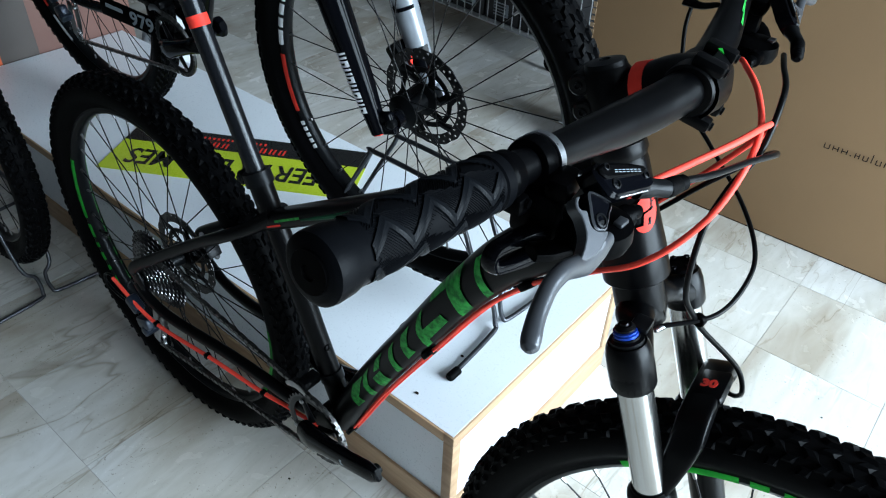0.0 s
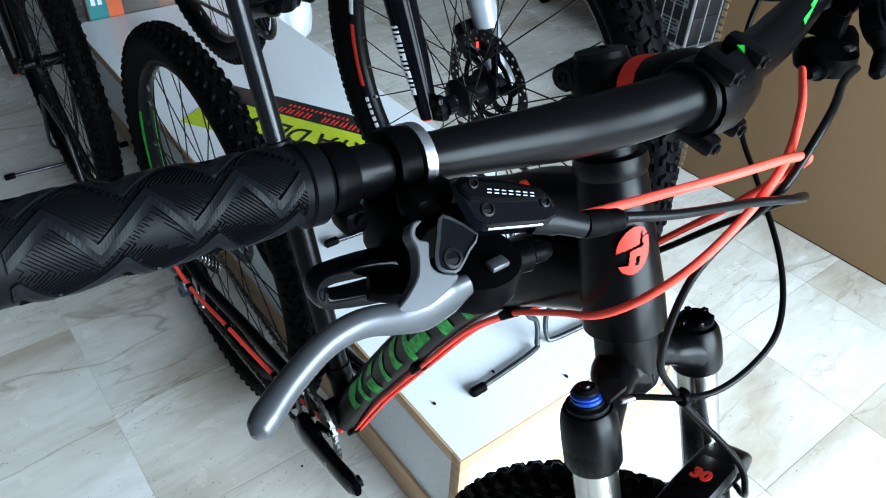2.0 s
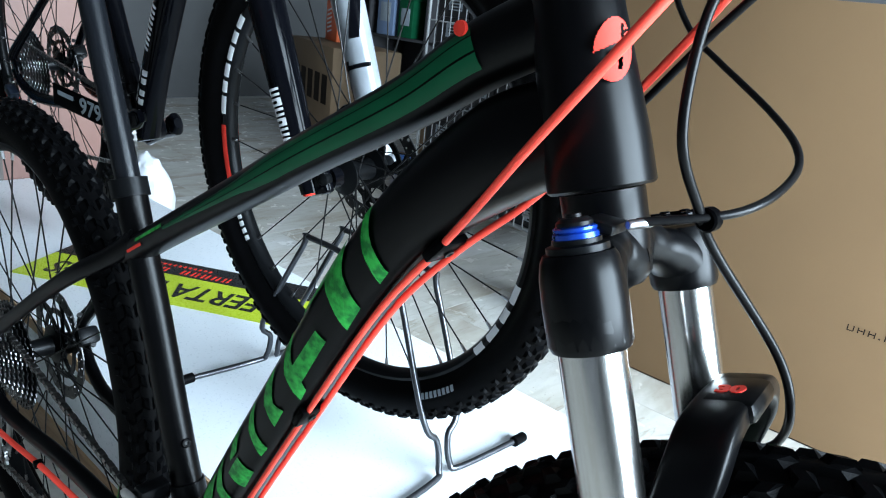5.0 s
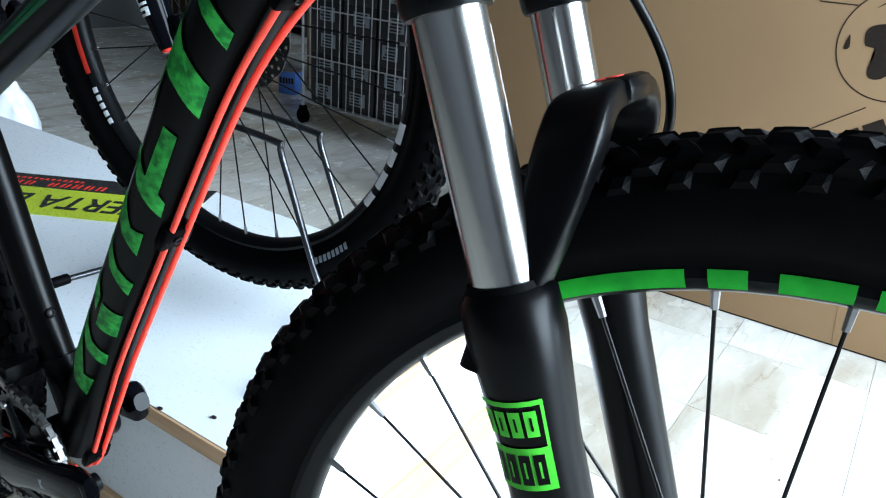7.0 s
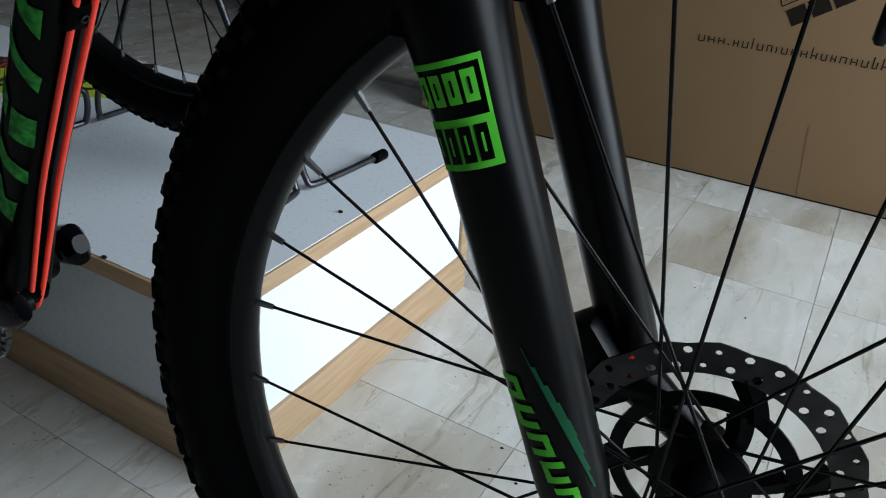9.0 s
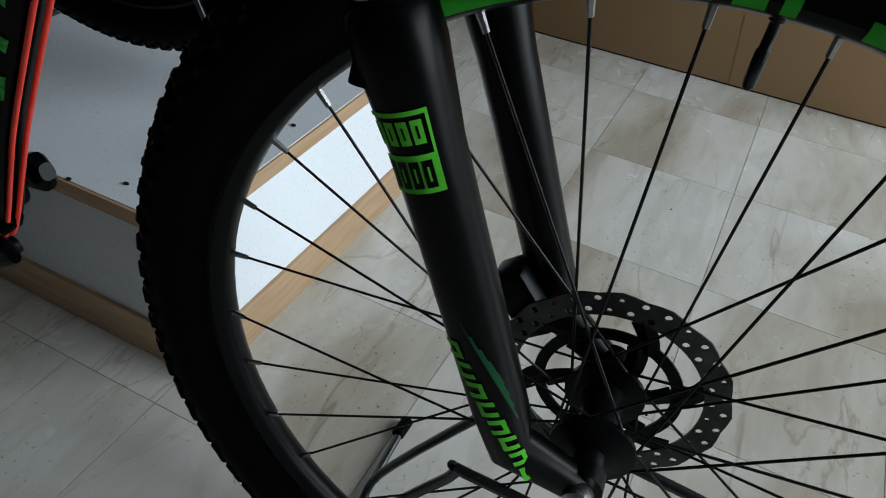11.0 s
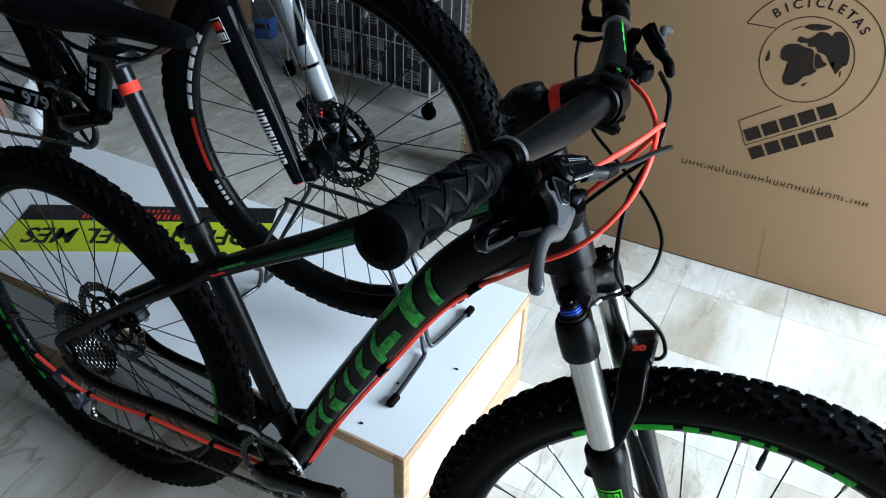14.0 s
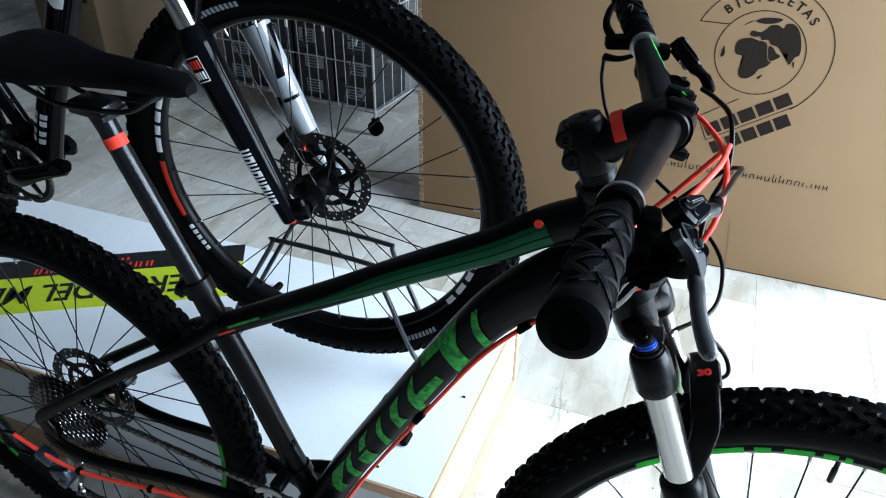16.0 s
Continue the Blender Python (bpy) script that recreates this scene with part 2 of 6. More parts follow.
def marble_material():
    m = bpy.data.materials.new("beige_marble")
    m.use_nodes = True
    nt = m.node_tree
    b = nt.nodes["Principled BSDF"]
    geo = nt.nodes.new("ShaderNodeNewGeometry")
    info = nt.nodes.new("ShaderNodeObjectInfo")
    add = nt.nodes.new("ShaderNodeVectorMath")
    add.operation = "MULTIPLY_ADD"
    comb = nt.nodes.new("ShaderNodeCombineXYZ")
    rnd = nt.nodes.new("ShaderNodeMath")
    rnd.operation = "ADD"
    nt.links.new(info.outputs["Random"], rnd.inputs[0])
    nt.links.new(geo.outputs["Random Per Island"], rnd.inputs[1])
    for k in ("X", "Y", "Z"):
        nt.links.new(rnd.outputs["Value"], comb.inputs[k])
    add.inputs[1].default_value = (9, 7, 5)
    nt.links.new(comb.outputs["Vector"], add.inputs[0])
    nt.links.new(geo.outputs["Position"], add.inputs[2])

    def noise_node(scale, detail, dist, stretch, own=True):
        mp = nt.nodes.new("ShaderNodeMapping")
        mp.inputs["Scale"].default_value = stretch
        mp.inputs["Rotation"].default_value = (0, 0, radians(52))
        nt.links.new(add.outputs["Vector"] if own else geo.outputs["Position"], mp.inputs["Vector"])
        n = nt.nodes.new("ShaderNodeTexNoise")
        n.inputs["Scale"].default_value, n.inputs["Detail"].default_value, n.inputs["Distortion"].default_value = scale, detail, dist
        nt.links.new(mp.outputs["Vector"], n.inputs["Vector"])
        return n

    def ramp(src, stops):
        r = nt.nodes.new("ShaderNodeValToRGB")
        while len(r.color_ramp.elements) < len(stops):
            r.color_ramp.elements.new(0.5)
        for e, (p, c) in zip(r.color_ramp.elements, stops):
            e.position, e.color = p, (*c, 1)
        nt.links.new(src, r.inputs["Fac"])
        return r

    def mix(fac, a, bb, mode="MIX"):
        x = nt.nodes.new("ShaderNodeMix")
        x.data_type, x.blend_type = "RGBA", mode
        if isinstance(fac, float):
            x.inputs[0].default_value = fac
        else:
            nt.links.new(fac, x.inputs[0])
        nt.links.new(a, x.inputs[6])
        nt.links.new(bb, x.inputs[7])
        return x.outputs[2]

    clouds = ramp(noise_node(2.2, 9, 0.7, (1.5, 0.7, 1)).outputs["Fac"], [(0.33, (0.37, 0.33, 0.27)), (0.47, (0.52, 0.50, 0.45)), (0.66, (0.61, 0.605, 0.58))])
    mottle = ramp(noise_node(15, 8, 1.0, (1.7, 0.5, 1)).outputs["Fac"], [(0.30, (0.88, 0.87, 0.845)), (0.60, (1.02, 1.02, 1.02))])
    cracks = ramp(noise_node(1.5, 5, 0.5, (2.0, 0.45, 1), False).outputs["Fac"], [(0.4920, (1, 1, 1)), (0.4980, (0.84, 0.82, 0.79)), (0.5000, (0.66, 0.63, 0.59)), (0.5050, (1, 1, 1))])
    hair = ramp(noise_node(3.2, 5, 0.5, (2.0, 0.40, 1)).outputs["Fac"], [(0.4930, (1, 1, 1)), (0.4995, (0.76, 0.72, 0.67)), (0.5060, (1, 1, 1))])
    where = ramp(noise_node(1.7, 2, 0.0, (1, 1, 1), False).outputs["Fac"], [(0.44, (0, 0, 0)), (0.54, (1, 1, 1))])
    where2 = ramp(noise_node(2.6, 2, 0.0, (1, 1, 1)).outputs["Fac"], [(0.46, (0, 0, 0)), (0.58, (1, 1, 1))])
    pits = ramp(noise_node(170, 3, 0.2, (1, 1, 1)).outputs["Fac"], [(0.300, (0.52, 0.49, 0.45)), (0.345, (1, 1, 1)), (0.66, (1, 1, 1)), (0.71, (1.16, 1.16, 1.15))])
    patches = ramp(noise_node(9, 4, 0.6, (1, 1, 1)).outputs["Fac"], [(0.42, (0, 0, 0)), (0.60, (1, 1, 1))])
    tone = ramp(rnd.outputs["Value"], [(0.0, (0.80, 0.74, 0.66)), (0.30, (0.93, 0.905, 0.87)), (0.55, (0.97, 0.96, 0.94)), (0.95, (1.04, 1.04, 1.05))])
    c = mix(1.0, clouds.outputs["Color"], mottle.outputs["Color"], "MULTIPLY")
    c = mix(where.outputs["Color"], c, mix(1.0, c, cracks.outputs["Color"], "MULTIPLY"))
    c = mix(where2.outputs["Color"], c, mix(1.0, c, hair.outputs["Color"], "MULTIPLY"))
    c = mix(patches.outputs["Color"], c, mix(1.0, c, pits.outputs["Color"], "MULTIPLY"))
    c = mix(1.0, c, tone.outputs["Color"], "MULTIPLY")
    nt.links.new(c, b.inputs["Base Color"])
    mr = nt.nodes.new("ShaderNodeMapRange")
    mr.inputs["To Min"].default_value, mr.inputs["To Max"].default_value = 0.16, 0.34
    nt.links.new(noise_node(14, 5, 0.5, (1, 1, 1)).outputs["Fac"], mr.inputs["Value"])
    nt.links.new(mr.outputs["Result"], b.inputs["Roughness"])
    bp = nt.nodes.new("ShaderNodeBump")
    bp.inputs["Strength"].default_value, bp.inputs["Distance"].default_value = 0.3, 0.0006
    nt.links.new(noise_node(60, 5, 0.3, (1, 1, 1)).outputs["Fac"], bp.inputs["Height"])
    nt.links.new(bp.outputs["Normal"], b.inputs["Normal"])
    return m


M_MARBLE = marble_material()
M_GROUT = material("grout", (0.48, 0.455, 0.415), None, 0.9, 0, 20, 200, 0.0003, 0.05)


# ---------------------------------------------------------------- mesh helpers
def link_mesh(name, bm, mats, parent=None, label="", smooth=True):
    me = bpy.data.meshes.new(name)
    bm.to_mesh(me)
    bm.free()
    for m in mats if isinstance(mats, (list, tuple)) else [mats]:
        me.materials.append(m)
    if smooth:
        me.polygons.foreach_set("use_smooth", [True] * len(me.polygons))
        me.set_sharp_from_angle(angle=radians(38))
    ob = new(name, me)
    ob.parent = parent
    if label:
        ob["label"] = label
    return ob


def part(name, bm, mats, parent, label="", smooth=True):
    return link_mesh(name, bm, mats, parent, label, smooth)


def holder(name, place):
    ob = new(name)
    ob.location = place
    ob.empty_display_size = 0.1
    return ob


def V(*p):
    return Vector(p)


def smooth_path(points, n=6):
    """A Catmull-Rom line through the points."""
    P = [Vector(p) for p in points]
    P = [2 * P[0] - P[1]] + P + [2 * P[-1] - P[-2]]
    out = []
    for i in range(1, len(P) - 2):
        for k in range(n):
            t = k / n
            a, b, c, d = P[i - 1], P[i], P[i + 1], P[i + 2]
            out.append(0.5 * ((2 * b) + (c - a) * t + (2 * a - 5 * b + 4 * c - d) * t * t + (3 * b - a - 3 * c + d) * t ** 3))
    out.append(P[-2])
    return out


def interp(values, count):
    """Values spread evenly over count steps."""
    if not isinstance(values, (list, tuple)):
        return [values] * count
    out = []
    for i in range(count):
        f = i / max(count - 1, 1) * (len(values) - 1)
        k = min(int(f), len(values) - 2)
        out.append(values[k] + (values[k + 1] - values[k]) * (f - k))
    return out


def sweep(bm, points, r, seg=12, side=None, flat=1.0, caps=True, mat=0, power=1.0):
    """A tube along points; r: radius or radii; side: the cross-section's own axis, along which r is taken times flat."""
    P = [Vector(p) for p in points]
    R, FL = interp(r, len(P)), interp(flat, len(P))
    ref = Vector(side) if side else None
    rings = []
    prev = None
    for i, p in enumerate(P):
        t = (P[min(i + 1, len(P) - 1)] - P[max(i - 1, 0)]).normalized()
        if ref is not None:
            a = (ref - t * ref.dot(t)).normalized()
        elif prev is None:
            a = t.orthogonal().normalized()
        else:
            a = (prev - t * prev.dot(t)).normalized()
        prev = a
        b = t.cross(a)
        ring = []
        for k in range(seg):
            w = 2 * math.pi * k / seg
            c, s = math.cos(w), math.sin(w)
            if power != 1.0:
                c, s = math.copysign(abs(c) ** power, c), math.copysign(abs(s) ** power, s)
            ring.append(bm.verts.new(p + a * (c * R[i] * FL[i]) + b * (s * R[i])))
        rings.append(ring)
    for i in range(len(rings) - 1):
        for k in range(seg):
            f = bm.faces.new((rings[i][k], rings[i][(k + 1) % seg], rings[i + 1][(k + 1) % seg], rings[i + 1][k]))
            f.material_index = mat
    if caps:
        bm.faces.new(rings[0][::-1]).material_index = mat
        bm.faces.new(rings[-1]).material_index = mat
    return bm


def tube(points, r, seg=12, side=None, flat=1.0, n=6, power=1.0):
    pts = smooth_path(points, n) if n > 1 and len(points) > 2 else points
    return sweep(bmesh.new(), pts, r, seg, side, flat, True, 0, power)


def lathe(bm, profile, seg=48, frame_m=None, closed=False, mat=0):
    """Profile of (radius, along) turned round the local Y axis."""
    m = frame_m or Matrix()
    rings = []
    for r, y in profile:
        rings.append([bm.verts.new(m @ Vector((r * math.cos(2 * math.pi * k / seg), y, r * math.sin(2 * math.pi * k / seg)))) for k in range(seg)])
    pairs = list(zip(rings, rings[1:])) + ([(rings[-1], rings[0])] if closed else [])
    for a, b in pairs:
        for k in range(seg):
            bm.faces.new((a[k], a[(k + 1) % seg], b[(k + 1) % seg], b[k])).material_index = mat
    if not closed:
        for ring in (rings[0], rings[-1]):
            if (ring[0].co - ring[seg // 2].co).length > 1e-5:
                bm.faces.new(ring).material_index = mat
    return bm


def axis_frame(place, direction):
    """A frame whose Y axis is the direction."""
    q = Vector((0, 1, 0)).rotation_difference(Vector(direction).normalized())
    return Matrix.Translation(place) @ q.to_matrix().to_4x4()


def turned(place, direction, profile, seg=24):
    bm = lathe(bmesh.new(), profile, seg, axis_frame(place, direction))
    bmesh.ops.recalc_face_normals(bm, faces=bm.faces)
    return bm


def add_box(bm, centre, size, m=None, bevel=0.0, mat=0):
    made = bmesh.ops.create_cube(bm, size=1.0, matrix=(m or Matrix()) @ Matrix.Translation(centre) @ Matrix.Diagonal((*size, 1)))
    faces = {f for v in made["verts"] for f in v.link_faces}
    for f in faces:
        f.material_index = mat
    if bevel:
        edges = list({e for v in made["verts"] for e in v.link_edges})
        got = bmesh.ops.bevel(bm, geom=edges, offset=bevel, segments=2, affect="EDGES", profile=0.5)
        for f in got["faces"]:
            f.material_index = mat
    return bm


def block(centre, size, m=None, bevel=0.0):
    return add_box(bmesh.new(), centre, size, m, bevel)


def joined(*bms):
    out = bmesh.new()
    for b in bms:
        me = bpy.data.meshes.new("temporary")
        b.to_mesh(me)
        b.free()
        out.from_mesh(me)
        bpy.data.meshes.remove(me)
    return out


def lettering(words, size, depth, bold=0.0):
    """Text as a mesh in the XY plane, centred."""
    cu = bpy.data.curves.new("words", "FONT")
    cu.body, cu.size, cu.extrude, cu.align_x, cu.align_y, cu.offset = words, size, depth, "CENTER", "CENTER", bold
    ob = bpy.data.objects.new("words", cu)
    scene.collection.objects.link(ob)
    dg = bpy.context.evaluated_depsgraph_get()
    me = bpy.data.meshes.new_from_object(ob.evaluated_get(dg))
    bm = bmesh.new()
    bm.from_mesh(me)
    bpy.data.objects.remove(ob)
    bpy.data.curves.remove(cu)
    bpy.data.meshes.remove(me)
    return bm


def plate(m, outline, h0, h1, chamfer=0.0, cap=True):
    """A flat plate in m's x-y plane from h0 to h1, its upper edge cut back by chamfer; without cap only the upper rim is made."""
    n = len(outline)
    area = sum(outline[i][0] * outline[(i + 1) % n][1] - outline[(i + 1) % n][0] * outline[i][1] for i in range(n))
    turn = 1 if area > 0 else -1
    inner = []
    for i in range(n):
        a, b, c = (Vector(outline[(i + k) % n]) for k in (-1, 0, 1))
        d = ((b - a).normalized() + (c - b).normalized()).normalized()
        inner.append(b + Vector((-d.y, d.x)) * chamfer * turn)
    bm = bmesh.new()
    levels = [(outline, h0), (outline, h1 - chamfer * 0.8), (inner, h1)] if cap else [(outline, h1 - chamfer * 0.8), (inner, h1), (inner, h0)]
    rings = [[bm.verts.new(m @ Vector((p[0], p[1], h))) for p in line] for line, h in levels]
    for p, q in zip(rings, rings[1:]):
        for i in range(n):
            bm.faces.new((p[i], p[(i + 1) % n], q[(i + 1) % n], q[i]))
    if cap:
        bm.faces.new(rings[0])
        bm.faces.new(rings[-1])
    bmesh.ops.recalc_face_normals(bm, faces=bm.faces)
    return bm


def closed_curve(points, n=3):
    """A smooth closed line through points in the plane, given in millimetres."""
    P = [Vector((x / 1000, y / 1000)) for x, y in points]
    out = []
    for i in range(len(P)):
        a, b, c, d = (P[(i + k) % len(P)] for k in (-1, 0, 1, 2))
        for k in range(n):
            t = k / n
            out.append(0.5 * (2 * b + (c - a) * t + (2 * a - 5 * b + 4 * c - d) * t * t + (3 * b - a - 3 * c + d) * t ** 3))
    return out


def place_bm(bm, m):
    bmesh.ops.transform(bm, matrix=m, verts=bm.verts)
    return bm


# ---------------------------------------------------------------- bicycle parts
TYRE_R, TYRE_W, TYRE_C = 0.0285, 0.0285, 0.336


def knob(bm, tyre_c, th, a, lc, wc, h, skew=0.0):
    """One tread block at the angle th round the wheel and a across the tyre."""
    out = Vector((math.cos(th), 0, math.sin(th)))
    run = Vector((-math.sin(th), 0, math.cos(th)))
    n = out * math.cos(a) + Vector((0, math.sin(a), 0))
    n.normalize()
    lat = run.cross(n)
    base = out * (tyre_c + (TYRE_R - 0.002) * math.cos(a)) + Vector((0, (TYRE_W - 0.002) * math.sin(a), 0))
    vs = []
    for lift, s in ((0, 1.30), (h * 0.62 + 0.002, 0.62)):
        for u, v in ((-1, -1), (1, -1), (1, 1), (-1, 1)):
            vs.append(bm.verts.new(base + n * lift + run * (u * lc * s + skew * v * lc) + lat * (v * wc * s)))
    for q in ((4, 5, 6, 7), (0, 1, 5, 4), (1, 2, 6, 5), (2, 3, 7, 6), (3, 0, 4, 7)):
        bm.faces.new([vs[i] for i in q])


def make_wheel(parent, name, stance, rim_mat, decal_mat, second_mat, rear, label, decal_sets, seed):
    tyre_c = TYRE_C + 0.0030
    bm = lathe(bmesh.new(), [(0.3105, -0.0130), (0.3050, -0.0142), (0.2990, -0.0110), (0.2955, -0.0040), (0.2955, 0.0040), (0.2990, 0.0110), (0.3050, 0.0142), (0.3105, 0.0130), (0.303, 0.009), (0.303, -0.009)], 96, None, True)
    bmesh.ops.recalc_face_normals(bm, faces=bm.faces)
    wheel = part(name, bm, rim_mat, parent, label)
    wheel.matrix_basis = stance
    prof = [(0.3085, -0.0128)]
    for i in range(21):
        a = radians(-142 + 284 * i / 20)
        prof.append((tyre_c + TYRE_R * math.cos(a), TYRE_W * math.sin(a)))
    prof.append((0.3085, 0.0128))
    bm = lathe(bmesh.new(), prof, 96, None, True)
    bmesh.ops.recalc_face_normals(bm, faces=bm.faces)
    part("tyre", bm, M_RUBBER, wheel, "black rubber tyre sidewall")
    bm = bmesh.new()
    steps = 84
    for k in range(steps):
        th = 2 * math.pi * k / steps
        d = 2 * math.pi / steps
        for s in (-1, 1):
            knob(bm, tyre_c, th, s * 0.20, 0.0066, 0.0036, 0.0058, 0.40 * s)
            knob(bm, tyre_c, th + d * 0.5, s * 0.50, 0.0054, 0.0046, 0.0062, -0.45 * s)
            knob(bm, tyre_c, th + d * 0.08, s * 0.80, 0.0056, 0.0040, 0.0060, 0.35 * s)
            knob(bm, tyre_c, th + d * 0.55, s * 1.06, 0.0048, 0.0040, 0.0052, 0.2 * s)
    tread = part("tread", bm, M_TREAD, wheel, "chunky off-road tread blocks", False)
    tread["kind"] = "stuff"
    # decals on both rim faces
    rim_band = ((0.2996, 0.0120), (0.3046, 0.0147), (0.3094, 0.0141))
    wall_band = [(tyre_c + (TYRE_R + 0.0006) * math.cos(radians(a)), (TYRE_W + 0.0006) * math.sin(radians(a))) for a in (120, 111, 102)]
    for first, last, mat_index in decal_sets:
        for side in (-1, 1):
            bm = bmesh.new()
            n = max(3, int((last - first) / 1.5))
            rings = []
            for i in range(n + 1):
                w = radians(first + (last - first) * i / n)
                rings.append([bm.verts.new((r * math.cos(w), side * y, r * math.sin(w))) for r, y in (rim_band if mat_index < 2 else wall_band)])
            for a, b in zip(rings, rings[1:]):
                for j in range(2):
                    q = (a[j], a[j + 1], b[j + 1], b[j])
                    bm.faces.new(q if side < 0 else q[::-1])
            part("rim_decal", bm, (decal_mat, second_mat, M_GREYDECAL)[mat_index], wheel)
    # spokes, four kinds that share their meshes
    kinds = {}
    for k in range(32):
        side, lead = (-1, 1)[k % 2], (1, -1)[(k // 2) % 2]
        if (side, lead) not in kinds:
            w = 1.15 * lead
            hub_p = Vector((0.0265 * math.cos(w), side * 0.0265, 0.0265 * math.sin(w)))
            rim_p = Vector((0.2970, side * 0.002, 0))
            bm = bmesh.new()
            sweep(bm, [hub_p, rim_p], 0.0011, 6, None, 1.0, False, 0)
            way = (hub_p - rim_p).normalized()
            sweep(bm, [rim_p, rim_p + way * 0.013], [0.0026, 0.0020], 6, None, 1.0, True, 1)
            me = bpy.data.meshes.new("spoke")
            bm.to_mesh(me)
            bm.free()
            me.materials.append(M_SPOKE)
            me.materials.append(M_STEEL)
            kinds[(side, lead)] = me
        ob = new("spoke", kinds[(side, lead)])
        ob.parent = wheel
        ob.rotation_euler = (0, -2 * math.pi * (k + (0.5 if rear else 0.2)) / 32, 0)
    w = 0.068 if rear else 0.050
    hub = lathe(bmesh.new(), [(0.0045, -w), (0.010, -w), (0.011, -0.036), (0.0295, -0.029), (0.0295, -0.025), (0.016, -0.021), (0.0135, 0), (0.016, 0.021), (0.0295, 0.024), (0.0295, 0.028), (0.016, 0.032), (0.011, w), (0.0045, w)], 28)
    bmesh.ops.recalc_face_normals(hub, faces=hub.faces)
    part("hub", hub, M_ALLOY_BLACK, wheel, "black alloy hub")
    # slotted brake disc on the left
    bm = bmesh.new()
    y0 = 0.0340
    cells = 32
    for row, (r0, r1) in enumerate(((0.0690, 0.0785), (0.0785, 0.0880))):
        for k in range(cells):
            w0 = 2 * math.pi * (k + 0.5 * row) / cells
            dw = math.pi / cells
            rm = (r0 + r1) / 2
            hole = 0.0027 if (k + row) % 3 else 0.0019
            rim_pts, hole_pts = [], []
            for u, v in ((-1, -1), (0, -1), (1, -1), (1, 0), (1, 1), (0, 1), (-1, 1), (-1, 0)):
                w = w0 + u * dw
                r = (r0, rm, r1)[v + 1]
                r += 0.0012 * math.sin(16 * w) * (1 if r > 0.08 else 0)
                rim_pts.append((r * math.cos(w), r * math.sin(w)))
                n = math.hypot(u, v)
                rh, wh = rm + hole * v / n, w0 + hole * u / n / rm
                hole_pts.append((rh * math.cos(wh), rh * math.sin(wh)))
            a = [bm.verts.new((x, y0, z)) for x, z in rim_pts]
            b = [bm.verts.new((x, y0, z)) for x, z in hole_pts]
            for q in range(8):
                bm.faces.new((a[q], a[(q + 1) % 8], b[(q + 1) % 8], b[q]))
    bmesh.ops.remove_doubles(bm, verts=bm.verts, dist=2e-5)
    bmesh.ops.recalc_face_normals(bm, faces=bm.faces)
    bmesh.ops.solidify(bm, geom=bm.faces, thickness=0.0018)
    part("brake_disc", bm, M_ROTOR, wheel, "drilled steel brake disc", False)
    part("disc_ring", lathe(bmesh.new(), [(0.0465, y0 - 0.0010), (0.0555, y0 - 0.0010), (0.0555, y0 + 0.0010), (0.0465, y0 + 0.0010)], 48, None, True), M_ALLOY_BLACK, wheel, "inner ring of the brake disc", False)
    for k in range(6):
        w = 2 * math.pi * k / 6
        for reach in (((0.022, 0.0), (0.034, 0.10), (0.0475, 0.26)), ((0.0475, 0.10), (0.0590, 0.24), (0.0710, 0.40))):
            pts = [Vector((r * math.cos(w + o), y0, r * math.sin(w + o))) for r, o in reach]
            part("disc_arm", sweep(bmesh.new(), smooth_path(pts, 3), [0.0085, 0.0072, 0.0080], 4, (0, 1, 0), 0.25), M_ALLOY_BLACK, wheel, "", False)
    part("disc_carrier", lathe(bmesh.new(), [(0.016, y0 - 0.002), (0.025, y0 - 0.002), (0.025, y0 + 0.002), (0.016, y0 + 0.002)], 24, None, True), M_ALLOY_BLACK, wheel)
    vw = radians(86.6) if not rear else radians(194)
    d = Vector((-math.cos(vw), 0, -math.sin(vw)))
    p = Vector((0.2965 * math.cos(vw), 0, 0.2965 * math.sin(vw)))
    part("valve", turned(p, d, [(0.0040, 0), (0.0040, 0.003), (0.0028, 0.004), (0.0028, 0.017), (0.0036, 0.018), (0.0034, 0.036), (0.002, 0.038)], 10), M_DARKSTEEL, wheel, "dark metal tyre valve")
    return wheel


